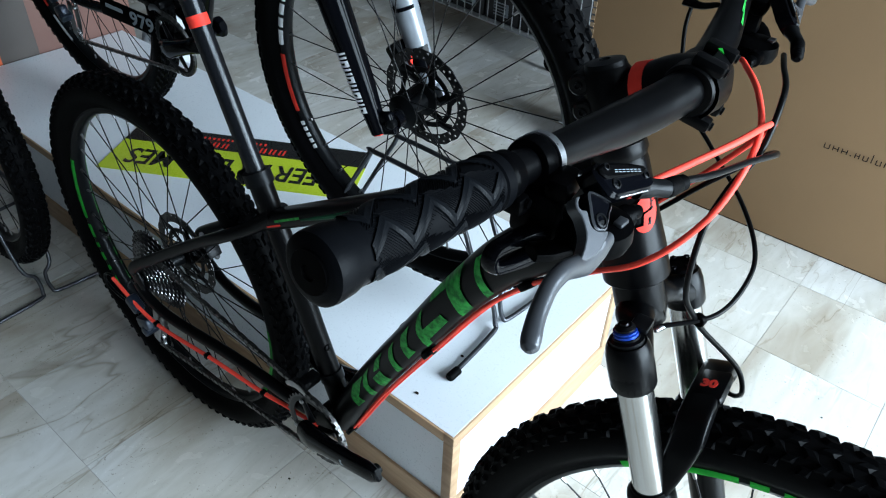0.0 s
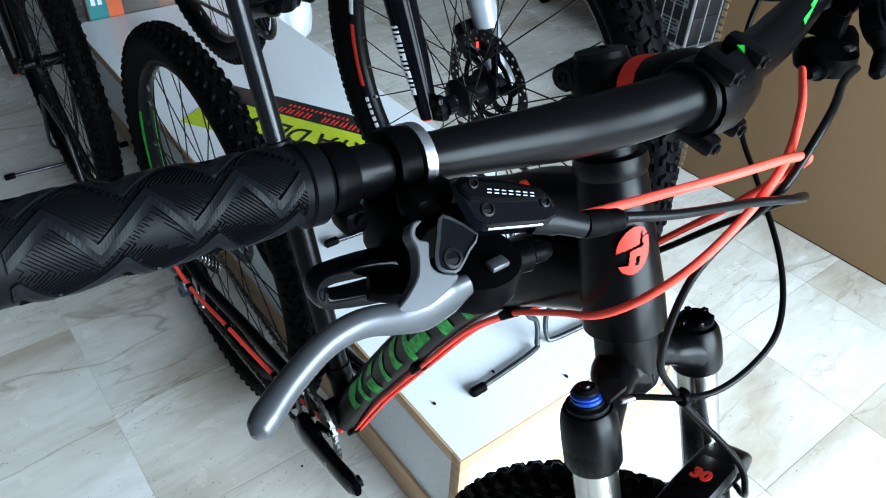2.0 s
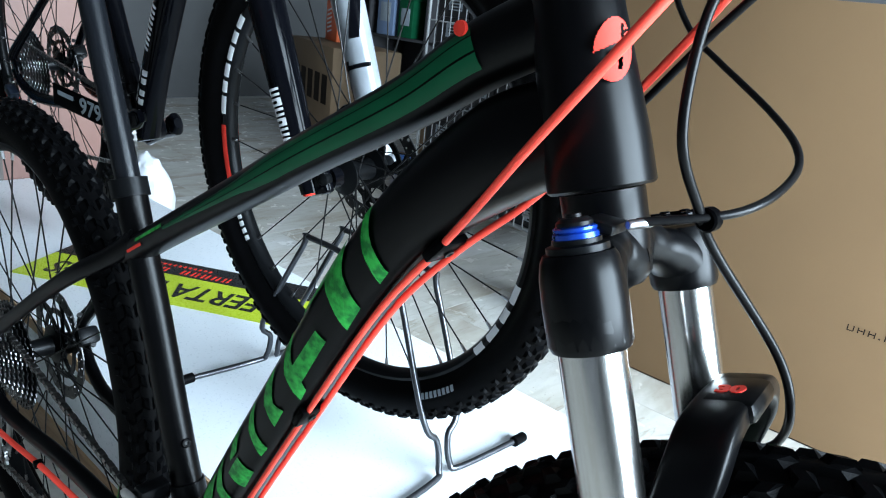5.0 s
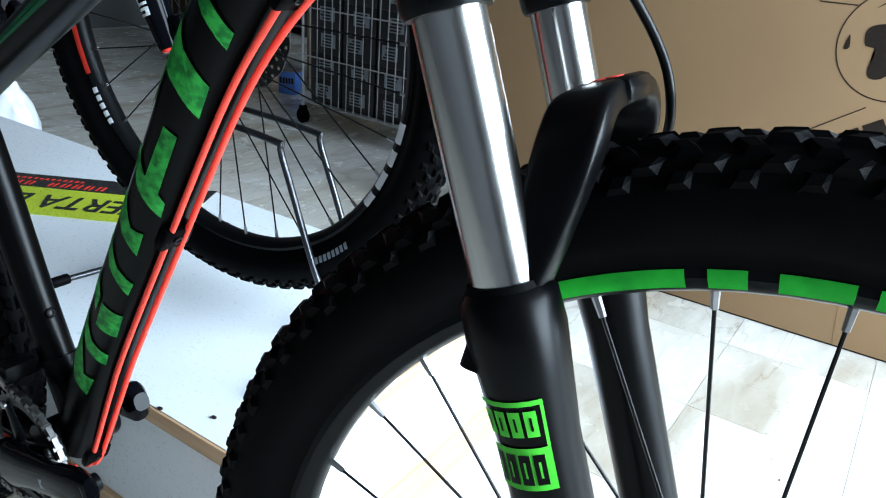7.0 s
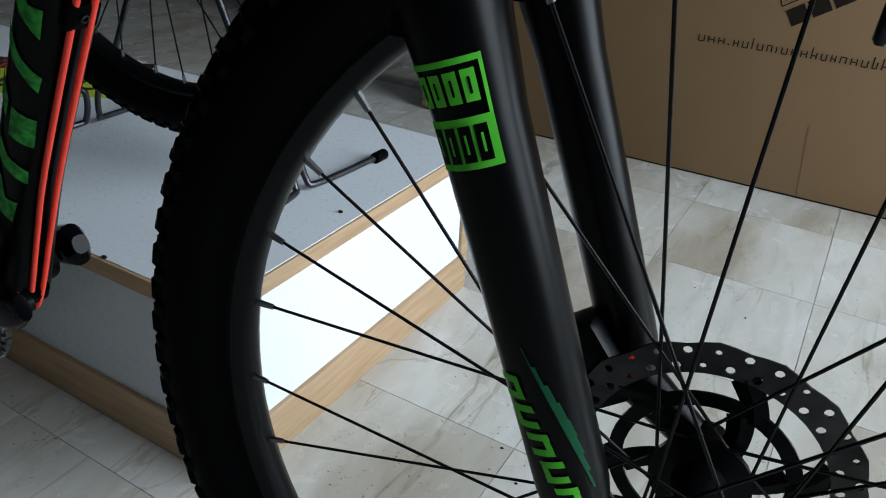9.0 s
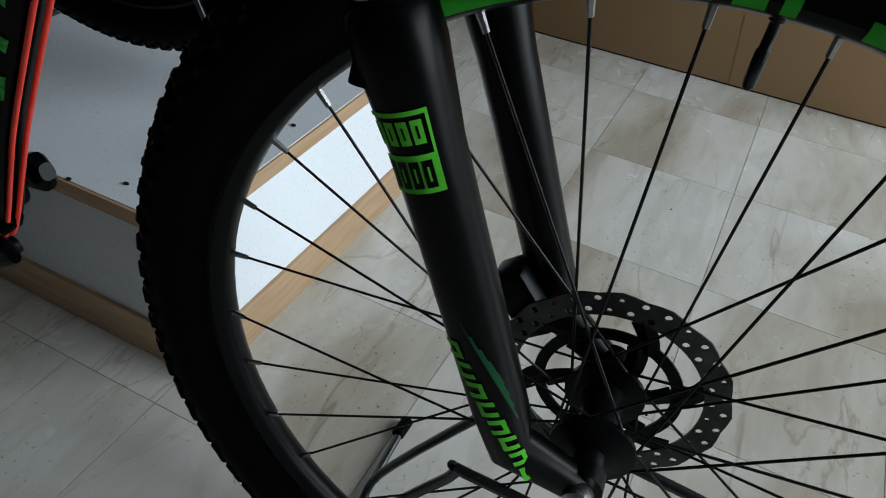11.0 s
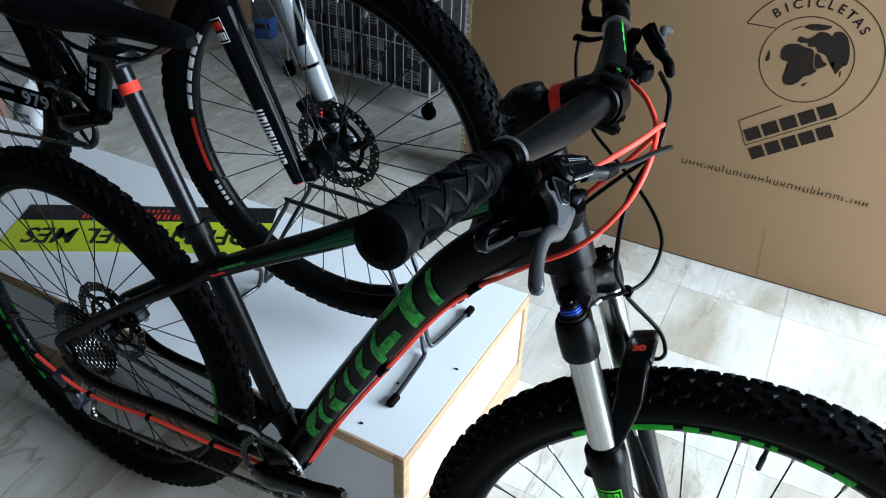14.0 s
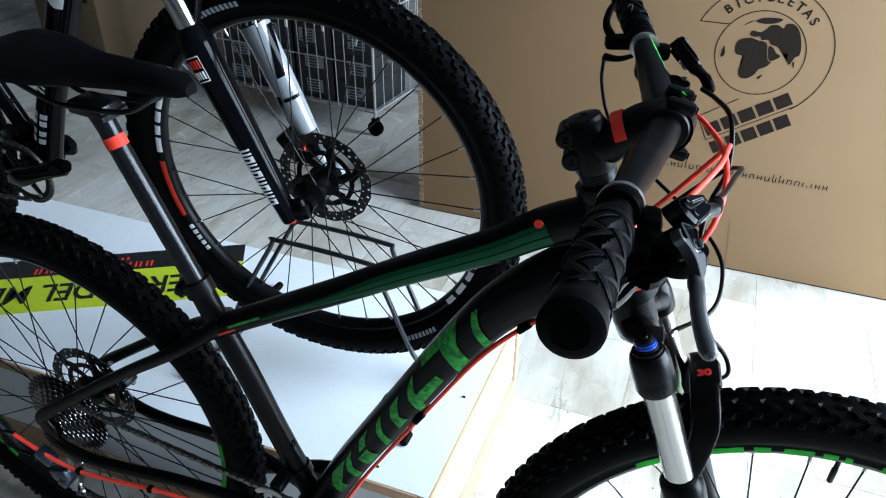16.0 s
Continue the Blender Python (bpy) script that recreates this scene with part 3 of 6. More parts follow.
def make_bike(name, at, pal, steer_deg, seed, label, full=True):
    """A hardtail mountain bike that points along +x; the rear axle stands over its place."""
    bike = tagged(holder(name, at), label, "bicycle", "bicycles on show")
    P0 = Vector((0.857, 0, 0.907))
    up = Vector((-0.350, 0, 0.937)).normalized()
    fwd = Vector((0.937, 0, 0.350)).normalized()
    steer = Matrix.Translation(P0) @ Matrix.Rotation(radians(steer_deg), 4, up) @ Matrix.Translation(-P0)
    front, rear, bb = Vector((1.099, 0, 0.369)), Vector((0, 0, 0.368)), Vector((0.452, 0, 0.305))
    FR = pal["frame"]

    def at_axis(z):
        return P0 + up * ((z - 0.907) / up.z)

    # ---- frame: one welded piece
    bm = bmesh.new()
    sweep(bm, [at_axis(0.8400), at_axis(0.8415), at_axis(0.866), at_axis(0.90), at_axis(0.943), at_axis(0.949)], [0.0285, 0.0302, 0.0298, 0.0272, 0.0245, 0.0235], 32)
    dt = [(0.466, 0, 0.302), (0.512, 0, 0.397), (0.547, 0, 0.463), (0.631, 0, 0.606), (0.700, 0, 0.721), (0.753, 0, 0.793), (0.816, 0, 0.848), (0.866, 0, 0.872)]
    sweep(bm, smooth_path(dt, 6), [0.0250, 0.0248, 0.0246, 0.0250, 0.0262, 0.0285, 0.0330, 0.0300], 24, (0, 1, 0), [1.05, 1.0, 1.0, 1.0, 1.0, 0.95, 0.85, 0.8], True, 0, 0.85)
    tt = [(0.325, 0, 0.627), (0.345, 0, 0.639), (0.414, 0, 0.680), (0.544, 0, 0.755), (0.628, 0, 0.805), (0.734, 0, 0.864), (0.790, 0, 0.901), (0.842, 0, 0.927)]
    sweep(bm, smooth_path(tt, 6), [0.014, 0.0142, 0.0145, 0.0156, 0.0168, 0.0184, 0.0205, 0.0210], 20, (0, 1, 0), [1.5, 1.5, 1.42, 1.28, 1.18, 1.10, 1.06, 1.0], True, 0, 0.8)
    st = [(0.468, 0, 0.310), (0.441, 0, 0.377), (0.409, 0, 0.457), (0.371, 0, 0.563), (0.331, 0, 0.661), (0.315, 0, 0.704)]
    sweep(bm, smooth_path(st, 4), 0.0172, 20)
    lathe(bm, [(0.0225, -0.037), (0.0235, -0.035), (0.0235, 0.035), (0.0225, 0.037)], 24, Matrix.Translation(bb))
    for s in (-1, 1):
        ss = [(0.352, 0.010 * s, 0.652), (0.318, 0.024 * s, 0.624), (0.266, 0.042 * s, 0.590), (0.187, 0.050 * s, 0.538), (0.090, 0.060 * s, 0.468), (0.004, 0.070 * s, 0.404), (-0.010, 0.071 * s, 0.384)]
        sweep(bm, smooth_path(ss, 5), [0.0125, 0.011, 0.010, 0.0095, 0.0095, 0.0115, 0.010], 14, (0, 1, 0), 0.8)
        cs = [(0.440, 0.026 * s, 0.302), (0.380, 0.038 * s, 0.310), (0.300, 0.048 * s, 0.322), (0.220, 0.053 * s, 0.322), (0.130, 0.058 * s, 0.314), (0.060, 0.064 * s, 0.316), (0.010, 0.069 * s, 0.338), (-0.006, 0.071 * s, 0.362)]
        sweep(bm, smooth_path(cs, 5), [0.014, 0.0135, 0.013, 0.0125, 0.012, 0.010], 14, (0, 1, 0), 0.75)
        sweep(bm, [(-0.012, 0.071 * s, 0.395), (0.0, 0.071 * s, 0.368), (0.006, 0.071 * s, 0.352)], [0.012, 0.017, 0.012], 14, (0, 1, 0), 0.3)
    frame_ob = part("frame", bm, FR, bike, pal["frame_label"])

    # ---- decals of the down tube: slanted bars wrapped round its flank
    path = smooth_path(dt, 12)
    rad = interp([0.0250, 0.0248, 0.0246, 0.0250, 0.0262, 0.0285, 0.0330, 0.0300], len(path))
    length = [0.0]
    for a, b in zip(path, path[1:]):
        length.append(length[-1] + (b - a).length)

    def on_tube(s_at, ang):
        i = min(max(next((k for k, v in enumerate(length) if v >= s_at), len(path) - 1), 1), len(path) - 2)
        f = (s_at - length[i - 1]) / max(length[i] - length[i - 1], 1e-6)
        p = path[i - 1].lerp(path[i], f)
        t = (path[i + 1] - path[i - 1]).normalized()
        b = t.cross(Vector((0, 1, 0)))
        r = rad[i] + 0.0011
        c, s = math.cos(ang), math.sin(ang)
        c, s = math.copysign(abs(c) ** 0.85, c), math.copysign(abs(s) ** 0.85, s)
        return p - Vector((0, 1, 0)) * (c * r) - b * (s * r)

    def tube_decal(nm, s0, s1, a0, a1, slant, mat, lab=""):
        bm = bmesh.new()
        n = 10
        for i in range(n):
            qs = []
            for aa, ss in ((i, s0), (i, s1), (i + 1, s1), (i + 1, s0)):
                ang = a0 + (a1 - a0) * aa / n
                qs.append(bm.verts.new(on_tube(ss + (1.25 * slant * (0.05 - ang) if ang < 0.05 else 0.010 * (ang - 0.05)), ang)))
            bm.faces.new(qs)
        bmesh.ops.remove_doubles(bm, verts=bm.verts, dist=1e-5)
        bmesh.ops.recalc_face_normals(bm, faces=bm.faces)
        for f in bm.faces:
            c = f.calc_center_median()
            if f.normal.dot(c - min(path, key=lambda p: (p - c).length)) < 0:
                f.normal_flip()
        return part(nm, bm, mat, frame_ob, lab)

    if pal["tube_decals"] == "green":
        def hook_decal(*corners):
            """A flat letter shape, laid round the tube; corners: metres along it, turn round it."""
            bm = bmesh.new()
            bm.faces.new([bm.verts.new((s - 0.005, w * 0.026, 0)) for s, w in corners])
            bm.normal_update()
            bmesh.ops.triangulate(bm, faces=bm.faces, ngon_method="EAR_CLIP")
            bmesh.ops.subdivide_edges(bm, edges=bm.edges, cuts=4, use_grid_fill=True)
            for v in bm.verts:
                v.co = on_tube(v.co.x, v.co.y / 0.026)
            for f in bm.faces:
                c = f.calc_center_median()
                f.normal_update()
                if f.normal.dot(c - min(path, key=lambda p: (p - c).length)) < 0:
                    f.normal_flip()
            part("green_letter_shape", bm, M_GREEN, frame_ob, "mottled green letter shape")

        hook_decal((0.556, -0.72), (0.545, -0.72), (0.529, 0.00), (0.519, 0.82), (0.533, 0.80), (0.541, 0.04))
        hook_decal((0.520, -1.10), (0.512, -0.62), (0.498, -0.10), (0.487, 0.80), (0.459, 0.86), (0.470, -0.02), (0.474, -0.56), (0.430, -0.62), (0.438, -1.10))
        hook_decal((0.408, -0.70), (0.389, -0.50), (0.371, -0.04), (0.360, 0.86), (0.375, 0.82), (0.381, 0.54), (0.437, 0.50), (0.437, 0.06), (0.387, 0.02))
        hook_decal((0.362, -0.55), (0.336, -0.48), (0.321, -0.08), (0.312, 0.58), (0.337, 0.54), (0.334, 0.10))
        hook_decal((0.309, -0.55), (0.292, -0.42), (0.278, -0.08), (0.264, 0.76), (0.279, 0.80), (0.287, 0.10))
        hook_decal((0.237, 0.02), (0.236, 0.86), (0.206, 0.90), (0.208, 0.04))
        hook_decal((0.268, -0.60), (0.240, -0.52), (0.222, -0.10), (0.240, -0.06))
        hook_decal((0.212, -0.50), (0.190, -0.40), (0.170, 0.02), (0.163, 0.88), (0.178, 0.84), (0.185, 0.10))
        hook_decal((0.185, -0.40), (0.142, -0.50), (0.118, -0.06), (0.112, 0.50), (0.137, 0.62), (0.137, 0.16), (0.157, -0.02))
        # dark green panel on the flank of the top tube
        tp = smooth_path(tt, 8)
        tr = interp([0.014, 0.0142, 0.0145, 0.0156, 0.0168, 0.0184, 0.0205, 0.0210], len(tp))
        tf = interp([1.5, 1.5, 1.42, 1.28, 1.18, 1.10, 1.06, 1.0], len(tp))

        def flank_strip(nm, n0, n1, lo_a, hi_a, mat, lab, taper):
            bm = bmesh.new()
            rows = []
            for i in range(n0, n1):
                t = (tp[i + 1] - tp[i - 1]).normalized()
                b = t.cross(Vector((0, 1, 0)))
                rr = []
                for j in range(5):
                    ang = -(lo_a + (hi_a - lo_a) * j / 4) + 0.15
                    c, s = math.cos(ang), math.sin(ang)
                    c, s = abs(c) ** 0.8, math.copysign(abs(s) ** 0.8, s)
                    grow = min(1.0, (i - n0 + 4) / taper)
                    rr.append(bm.verts.new(tp[i] + Vector((0, -1, 0)) * (c * tr[i] * tf[i] + 0.0009) - b * (s * tr[i] * grow)))
                rows.append(rr)
            for a, b in zip(rows, rows[1:]):
                for j in range(4):
                    bm.faces.new((a[j], a[j + 1], b[j + 1], b[j]))
            bmesh.ops.recalc_face_normals(bm, faces=bm.faces)
            if sum(f.normal.y for f in bm.faces) > 0:
                bmesh.ops.reverse_faces(bm, faces=bm.faces)
            part(nm, bm, mat, frame_ob, lab)

        for lo_a, hi_a in ((-0.45, 0.06), (0.11, 0.40), (0.44, 0.70)):
            flank_strip("top_tube_panel", 17, 50, lo_a, hi_a, M_DARKGREEN, "dark green painted panel", 16)
        flank_strip("green_flash", 12, 18, 0.20, 0.40, M_GREEN, "bright green flash", 4)
        flank_strip("red_flash", 9, 14, -0.12, 0.08, M_REDPAINT, "small red flash", 4)
        # small red mark by the head tube
        part("red_mark", turned(Vector((0.785, -0.0205, 0.914)), (0, -1, 0), [(0.0048, 0), (0.0046, 0.0025), (0, 0.003)], 12), M_REDPAINT, frame_ob)
        # head badge: round red shape with slits, bent round the head tube
        bm = bmesh.new()
        n, R = 46, 0.0162
        verts = {}

        def badge_vert(i, j):
            if (i, j) not in verts:
                w, h = (2 * i / n - 1) * R, (2 * j / n - 1) * R
                rr = 0.0285 - 0.05 * h + 0.0011
                ang = w / rr - 0.47
                verts[(i, j)] = bm.verts.new(at_axis(0.9055 + h * up.z) + fwd * (rr * math.cos(ang)) + V(0, 1, 0) * (rr * math.sin(ang)))
            return verts[(i, j)]

        for i in range(n):
            for j in range(n):
                w, h = 2 * (i + 0.5) / n - 1, 2 * (j + 0.5) / n - 1
                w = (w - 0.20 * h) / 0.72
                slit = (abs(h - 0.10 - 0.20 * w) < 0.070 and w < 0.62) or (abs(w - 0.42) < 0.095 and 0.10 < h < 0.80) or (abs(w - 0.30) < 0.13 and -0.66 < h < -0.24) or (w < -0.20 and -0.62 < h < 0.05 + 0.20 * w) or (abs(h - 0.42 - 0.20 * w) < 0.05 and w > 0.42)
                if w * w + h * h < 1 and not slit:
                    bm.faces.new((badge_vert(i, j), badge_vert(i + 1, j), badge_vert(i + 1, j + 1), badge_vert(i, j + 1)))
        part("head_badge", bm, M_REDPAINT, frame_ob, "round red head badge")
    elif pal["tube_decals"] == "white":
        for k in range(9):
            tube_decal("white_stripe", 0.190 + 0.011 * k, 0.196 + 0.011 * k, -0.6, 0.1, 0.0, M_WHITE)
        for k, s0 in enumerate((0.072, 0.092, 0.118, 0.136)):
            for a0, a1 in ((-0.75, -0.25), (-0.05, 0.45)):
                tube_decal("white_block", s0, s0 + 0.013, a0, a1, 0.0, M_WHITE)
        tube_decal("white_letter", 0.40, 0.46, -0.6, 0.6, 0.01, M_WHITE)
    # bottle bolts, guides
    for p, n in (((0.594, 0, 0.590), (-0.87, 0, 0.5)), ((0.563, 0, 0.534), (-0.87, 0, 0.5)), ((0.410, 0, 0.497), (0.93, 0, 0.37)), ((0.434, 0, 0.437), (0.93, 0, 0.37))):
        part("bottle_bolt", turned(Vector(p) - Vector(n).normalized() * 0.003, n, [(0.006, 0), (0.006, 0.0035), (0.0045, 0.005), (0.0025, 0.005), (0.0022, 0.003)], 12), M_PLASTIC, frame_ob)
    # ---- seat post and saddle
    stv = (Vector(st[-1]) - Vector(st[-2])).normalized()
    stv = Vector((-0.382, 0, 0.924))
    s0 = Vector((0.318, 0, 0.694))
    bm = sweep(bmesh.new(), [s0, s0 + stv * 0.245, s0 + stv * 0.262], [0.0137, 0.0137, 0.0150], 22)
    add_box(bm, (0, 0, 0), (0.052, 0.040, 0.018), Matrix.Translation(s0 + stv * 0.272) @ Matrix.Rotation(radians(4), 4, "Y"), 0.004)
    lathe(bm, [(0.006, -0.022), (0.006, 0.022)], 12, Matrix.Translation(s0 + stv * 0.268 + Vector((0.022, 0, -0.004))))
    post = part("seat_post", bm, pal["post"], bike, "black alloy seat post")
    if full:
        bm = sweep(bmesh.new(), [s0 + stv * 0.216, s0 + stv * 0.231], [0.01425, 0.01425], 24)
        part("red_band", bm, M_REDPAINT, post, "bright red band")
    bm = sweep(bmesh.new(), [s0 + stv * -0.006, s0 + stv * 0.014], [0.0205, 0.0205], 24)
    add_box(bm, (0, 0, 0), (0.016, 0.022, 0.018), Matrix.Translation(s0 + stv * 0.004 + Vector((-0.024, -0.004, -0.006))) @ Matrix.Rotation(radians(22), 4, "Y"), 0.003)
    lathe(bm, [(0.0045, -0.016), (0.0045, 0.014)], 10, Matrix.Translation(s0 + stv * 0.004 + Vector((-0.026, 0, -0.007))))
    part("seat_clamp", bm, M_ALLOY_BLACK, bike, "black seat clamp with bolt")
    secs = [(0.086, 0.060, 0.018, 1.006), (0.100, 0.070, 0.026, 1.006), (0.135, 0.072, 0.030, 1.002), (0.180, 0.055, 0.032, 0.996), (0.225, 0.035, 0.032, 0.993), (0.275, 0.025, 0.031, 0.993), (0.325, 0.021, 0.029, 0.992), (0.355, 0.018, 0.025, 0.990), (0.366, 0.010, 0.015, 0.987)]
    bm = bmesh.new()
    rings = []
    for x, hw, hh, zc in secs:
        ring = []
        for k in range(18):
            w = 2 * math.pi * k / 18
            c, s = math.cos(w), math.sin(w)
            y = hw * math.copysign(abs(c) ** 0.75, c)
            z = hh * 0.55 * s if s > 0 else hh * 0.75 * s * (0.5 + 0.5 * abs(c) ** 2)
            z -= 0.10 * (y * y) / max(hw, 0.02) * (0.9 if hw > 0.05 else 0.3)
            ring.append(bm.verts.new((x, y, zc + z)))
        rings.append(ring)
    for a, b in zip(rings, rings[1:]):
        for k in range(18):
            bm.faces.new((a[k], a[(k + 1) % 18], b[(k + 1) % 18], b[k]))
    bm.faces.new(rings[0])
    bm.faces.new(rings[-1][::-1])
    bmesh.ops.recalc_face_normals(bm, faces=bm.faces)
    saddle = part("saddle", bm, M_GRIP, bike, "black padded saddle")
    for s in (-1, 1):
        bm = sweep(bmesh.new(), smooth_path([(0.325, 0.010 * s, 0.978), (0.285, 0.018 * s, 0.955), (0.235, 0.021 * s, 0.950), (0.170, 0.021 * s, 0.951), (0.125, 0.030 * s, 0.975)], 5), 0.0035, 8)
        part("saddle_rail", bm, M_DARKSTEEL, saddle, "dark steel saddle rail")
    # ---- crank, chainring, chain, cassette, derailleurs
    crank_dir = Vector((0.163, 0, 0.064)).normalized()
    for s in (-1, 1):
        d = crank_dir if s < 0 else -crank_dir
        base = bb + Vector((0, 0.066 * s, 0))
        bm = sweep(bmesh.new(), [base - d * 0.020, base - d * 0.008, base + d * 0.02 + V(0, 0.004 * s, 0), base + d * 0.06 + V(0, 0.008 * s, 0), base + d * 0.12 + V(0, 0.013 * s, 0), base + d * 0.165 + V(0, 0.015 * s, 0), base + d * 0.182 + V(0, 0.015 * s, 0)],
                   [0.010, 0.023, 0.022, 0.0180, 0.0165, 0.0180, 0.011], 18, (0, 1, 0), [0.9, 0.62, 0.62, 0.62, 0.6, 0.5, 0.5], True, 0, 0.8)
        crank = part("crank_arm", bm, M_GLOSS_BLACK, bike, "glossy black crank arm")
        tip = base + d * 0.170 + V(0, 0.0155 * s, 0)
        part("pedal_eye", turned(tip, (0, s, 0), [(0.0085, -0.012), (0.0085, 0.006), (0.0065, 0.006), (0.0060, 0.002)], 14), M_ALLOY_BLACK, crank)
        if s < 0 and full:
            m = Matrix.Translation(base + d * 0.118 + V(0, -0.0215, 0)) @ Matrix.Rotation(-math.atan2(d.z, d.x), 4, "Y")
            bm = bmesh.new()
            for k, w in enumerate((0.008, 0.007, 0.009)):
                add_box(bm, ((k - 1) * 0.011, 0, 0), (w, 0.001, 0.009), m)
            part("crank_mark", bm, M_GREYDECAL, crank)
            part("crank_plate", place_bm(block((0, 0, 0), (0.026, 0.002, 0.006), None, 0.0008), Matrix.Translation(base + V(0.012, -0.0135, 0.016)) @ Matrix.Rotation(radians(-30), 4, "Y")), M_STEEL, crank)

    def cog(bm, c, r, teeth, y, thick, inner=0.72):
        seg = teeth * 4
        ro = []
        for yy in (y - thick / 2, y + thick / 2):
            ro.append([bm.verts.new(c + Vector(((r + (0.0022 if k % 4 in (0, 1) else -0.0022)) * math.cos(2 * math.pi * k / seg), yy, (r + (0.0022 if k % 4 in (0, 1) else -0.0022)) * math.sin(2 * math.pi * k / seg)))) for k in range(seg)])
            ri = [bm.verts.new(c + Vector((r * inner * math.cos(2 * math.pi * k / seg), yy, r * inner * math.sin(2 * math.pi * k / seg)))) for k in range(seg)]
            for k in range(seg):
                bm.faces.new((ro[-1][k], ro[-1][(k + 1) % seg], ri[(k + 1) % seg], ri[k]))
        for k in range(seg):
            bm.faces.new((ro[0][k], ro[0][(k + 1) % seg], ro[1][(k + 1) % seg], ro[1][k]))

    bm = bmesh.new()
    lathe(bm, [(0.053, -0.0014), (0.0625, -0.0014), (0.0625, 0.0014), (0.053, 0.0014)], 48, axis_frame(bb + V(0, -0.050, 0), (0, -1, 0)), True)
    for k in range(4):
        w = 2 * math.pi * k / 4 + 0.5
        sweep(bm, [bb + V(0.014 * math.cos(w), -0.052, 0.014 * math.sin(w)), bb + V(0.056 * math.cos(w), -0.051, 0.056 * math.sin(w))], [0.010, 0.006], 8, (0, 1, 0), 0.4)
    ring = part("chainring", bm, M_ALLOY_BLACK, bike, "black chainring")
    bm = bmesh.new()
    cog(bm, bb, 0.066, 34, -0.050, 0.003, 0.93)
    part("tooth_ring", bm, M_DARKSTEEL, ring, "dark steel chainring teeth", False)
    for k in range(4):
        w = 2 * math.pi * k / 4 + 0.5
        part("chainring_bolt", turned(bb + V(0.054 * math.cos(w), -0.0535, 0.054 * math.sin(w)), (0, -1, 0), [(0.0045, 0), (0.0045, 0.002), (0.003, 0.003)], 10), M_STEEL, ring)
    for k in range(10):
        bm = bmesh.new()
        cog(bm, rear, 0.0240 + 0.0063 * k, 12 + 3 * k, -0.0625 + 0.0037 * k, 0.0018)
        part("sprocket", bm, M_SPROCKET if k < 7 else M_DARKSTEEL, bike, "steel rear sprocket")
    # chain links along both runs
    bm = bmesh.new()
    jockey = Vector((-0.016, 0, 0.198))
    runs = [[rear + V(0.004, -0.044, 0.052), bb + V(0.010, -0.050, 0.066)], [bb + V(-0.010, -0.050, -0.066), jockey + V(0.0, -0.053, -0.017)]]
    for k in range(18):
        w0, w1 = radians(90 - 10 * k), radians(80 - 10 * k)
        runs.append([bb + V(0.0665 * math.cos(w0), -0.050, 0.0665 * math.sin(w0)), bb + V(0.0665 * math.cos(w1), -0.050, 0.0665 * math.sin(w1))])
    for a, b in runs:
        n = max(1, int((b - a).length / 0.0127))
        d = (b - a) / n
        for k in range(n):
            c = a + d * (k + 0.5)
            w = 0.0068 if k % 2 else 0.0050
            ang = math.atan2(d.z, d.x)
            add_box(bm, (0, 0, 0), (0.0095, w, 0.0078), Matrix.Translation(c) @ Matrix.Rotation(-ang, 4, "Y"))
            add_box(bm, (0, 0, 0), (0.004, 0.0085, 0.004), Matrix.Translation(c + d * 0.5) @ Matrix.Rotation(-ang, 4, "Y"))
    part("chain", bm, M_CHAIN, bike, "metal roller chain", False)
    # rear derailleur
    bm = bmesh.new()
    add_box(bm, (0, 0, 0), (0.036, 0.022, 0.024), Matrix.Translation((-0.012, -0.084, 0.312)) @ Matrix.Rotation(radians(35), 4, "Y"), 0.006)
    add_box(bm, (0, 0, 0), (0.042, 0.020, 0.026), Matrix.Translation((0.008, -0.082, 0.276)) @ Matrix.Rotation(radians(-20), 4, "Y"), 0.006)
    add_box(bm, (0, 0, 0), (0.020, 0.030, 0.020), Matrix.Translation((0.014, -0.080, 0.262)) @ Matrix.Rotation(radians(25), 4, "Y"), 0.005)
    der = part("rear_derailleur", bm, M_DERAIL, bike, "black rear derailleur")
    bm = bmesh.new()
    for y in (-0.060, -0.046):
        sweep(bm, [(0.010, y, 0.290), (0.000, y, 0.245), (-0.016, y, 0.198)], [0.010, 0.012, 0.010], 10, (0, 1, 0), 0.12)
    for c in ((0.010, 0, 0.288), (-0.016, 0, 0.198)):
        cog(bm, Vector(c), 0.017, 11, -0.053, 0.004)
    part("derailleur_cage", bm, M_STEEL, der, "steel derailleur cage", False)
    # rear brake caliper inside the left stays
    bm = block((0, 0, 0), (0.046, 0.030, 0.026), Matrix.Translation((0.058, 0.046, 0.400)) @ Matrix.Rotation(radians(-30), 4, "Y"), 0.005)
    lathe(bm, [(0.004, -0.021), (0.011, -0.019), (0.011, 0.019), (0.004, 0.021)], 16, Matrix.Translation((0.058, 0.046, 0.400)))
    rear_brake = part("rear_caliper", bm, M_ALLOY_BLACK, bike, "black rear brake caliper")
    for x, z in ((0.036, 0.414), (0.078, 0.384)):
        part("caliper_bolt", turned(Vector((x, 0.050, z + 0.010)), (0.5, 0, 0.86), [(0.0045, 0), (0.0045, 0.004), (0.0028, 0.0045)], 12), M_STEEL, rear_brake)
    # front derailleur
    fd = part("front_derailleur", joined(block((0.428, -0.036, 0.388), (0.020, 0.034, 0.018), None, 0.004), turned(Vector((0.440, 0, 0.382)), stv, [(0.0195, -0.008), (0.0195, 0.008)], 20)), M_ALLOY_BLACK, bike, "black front derailleur")
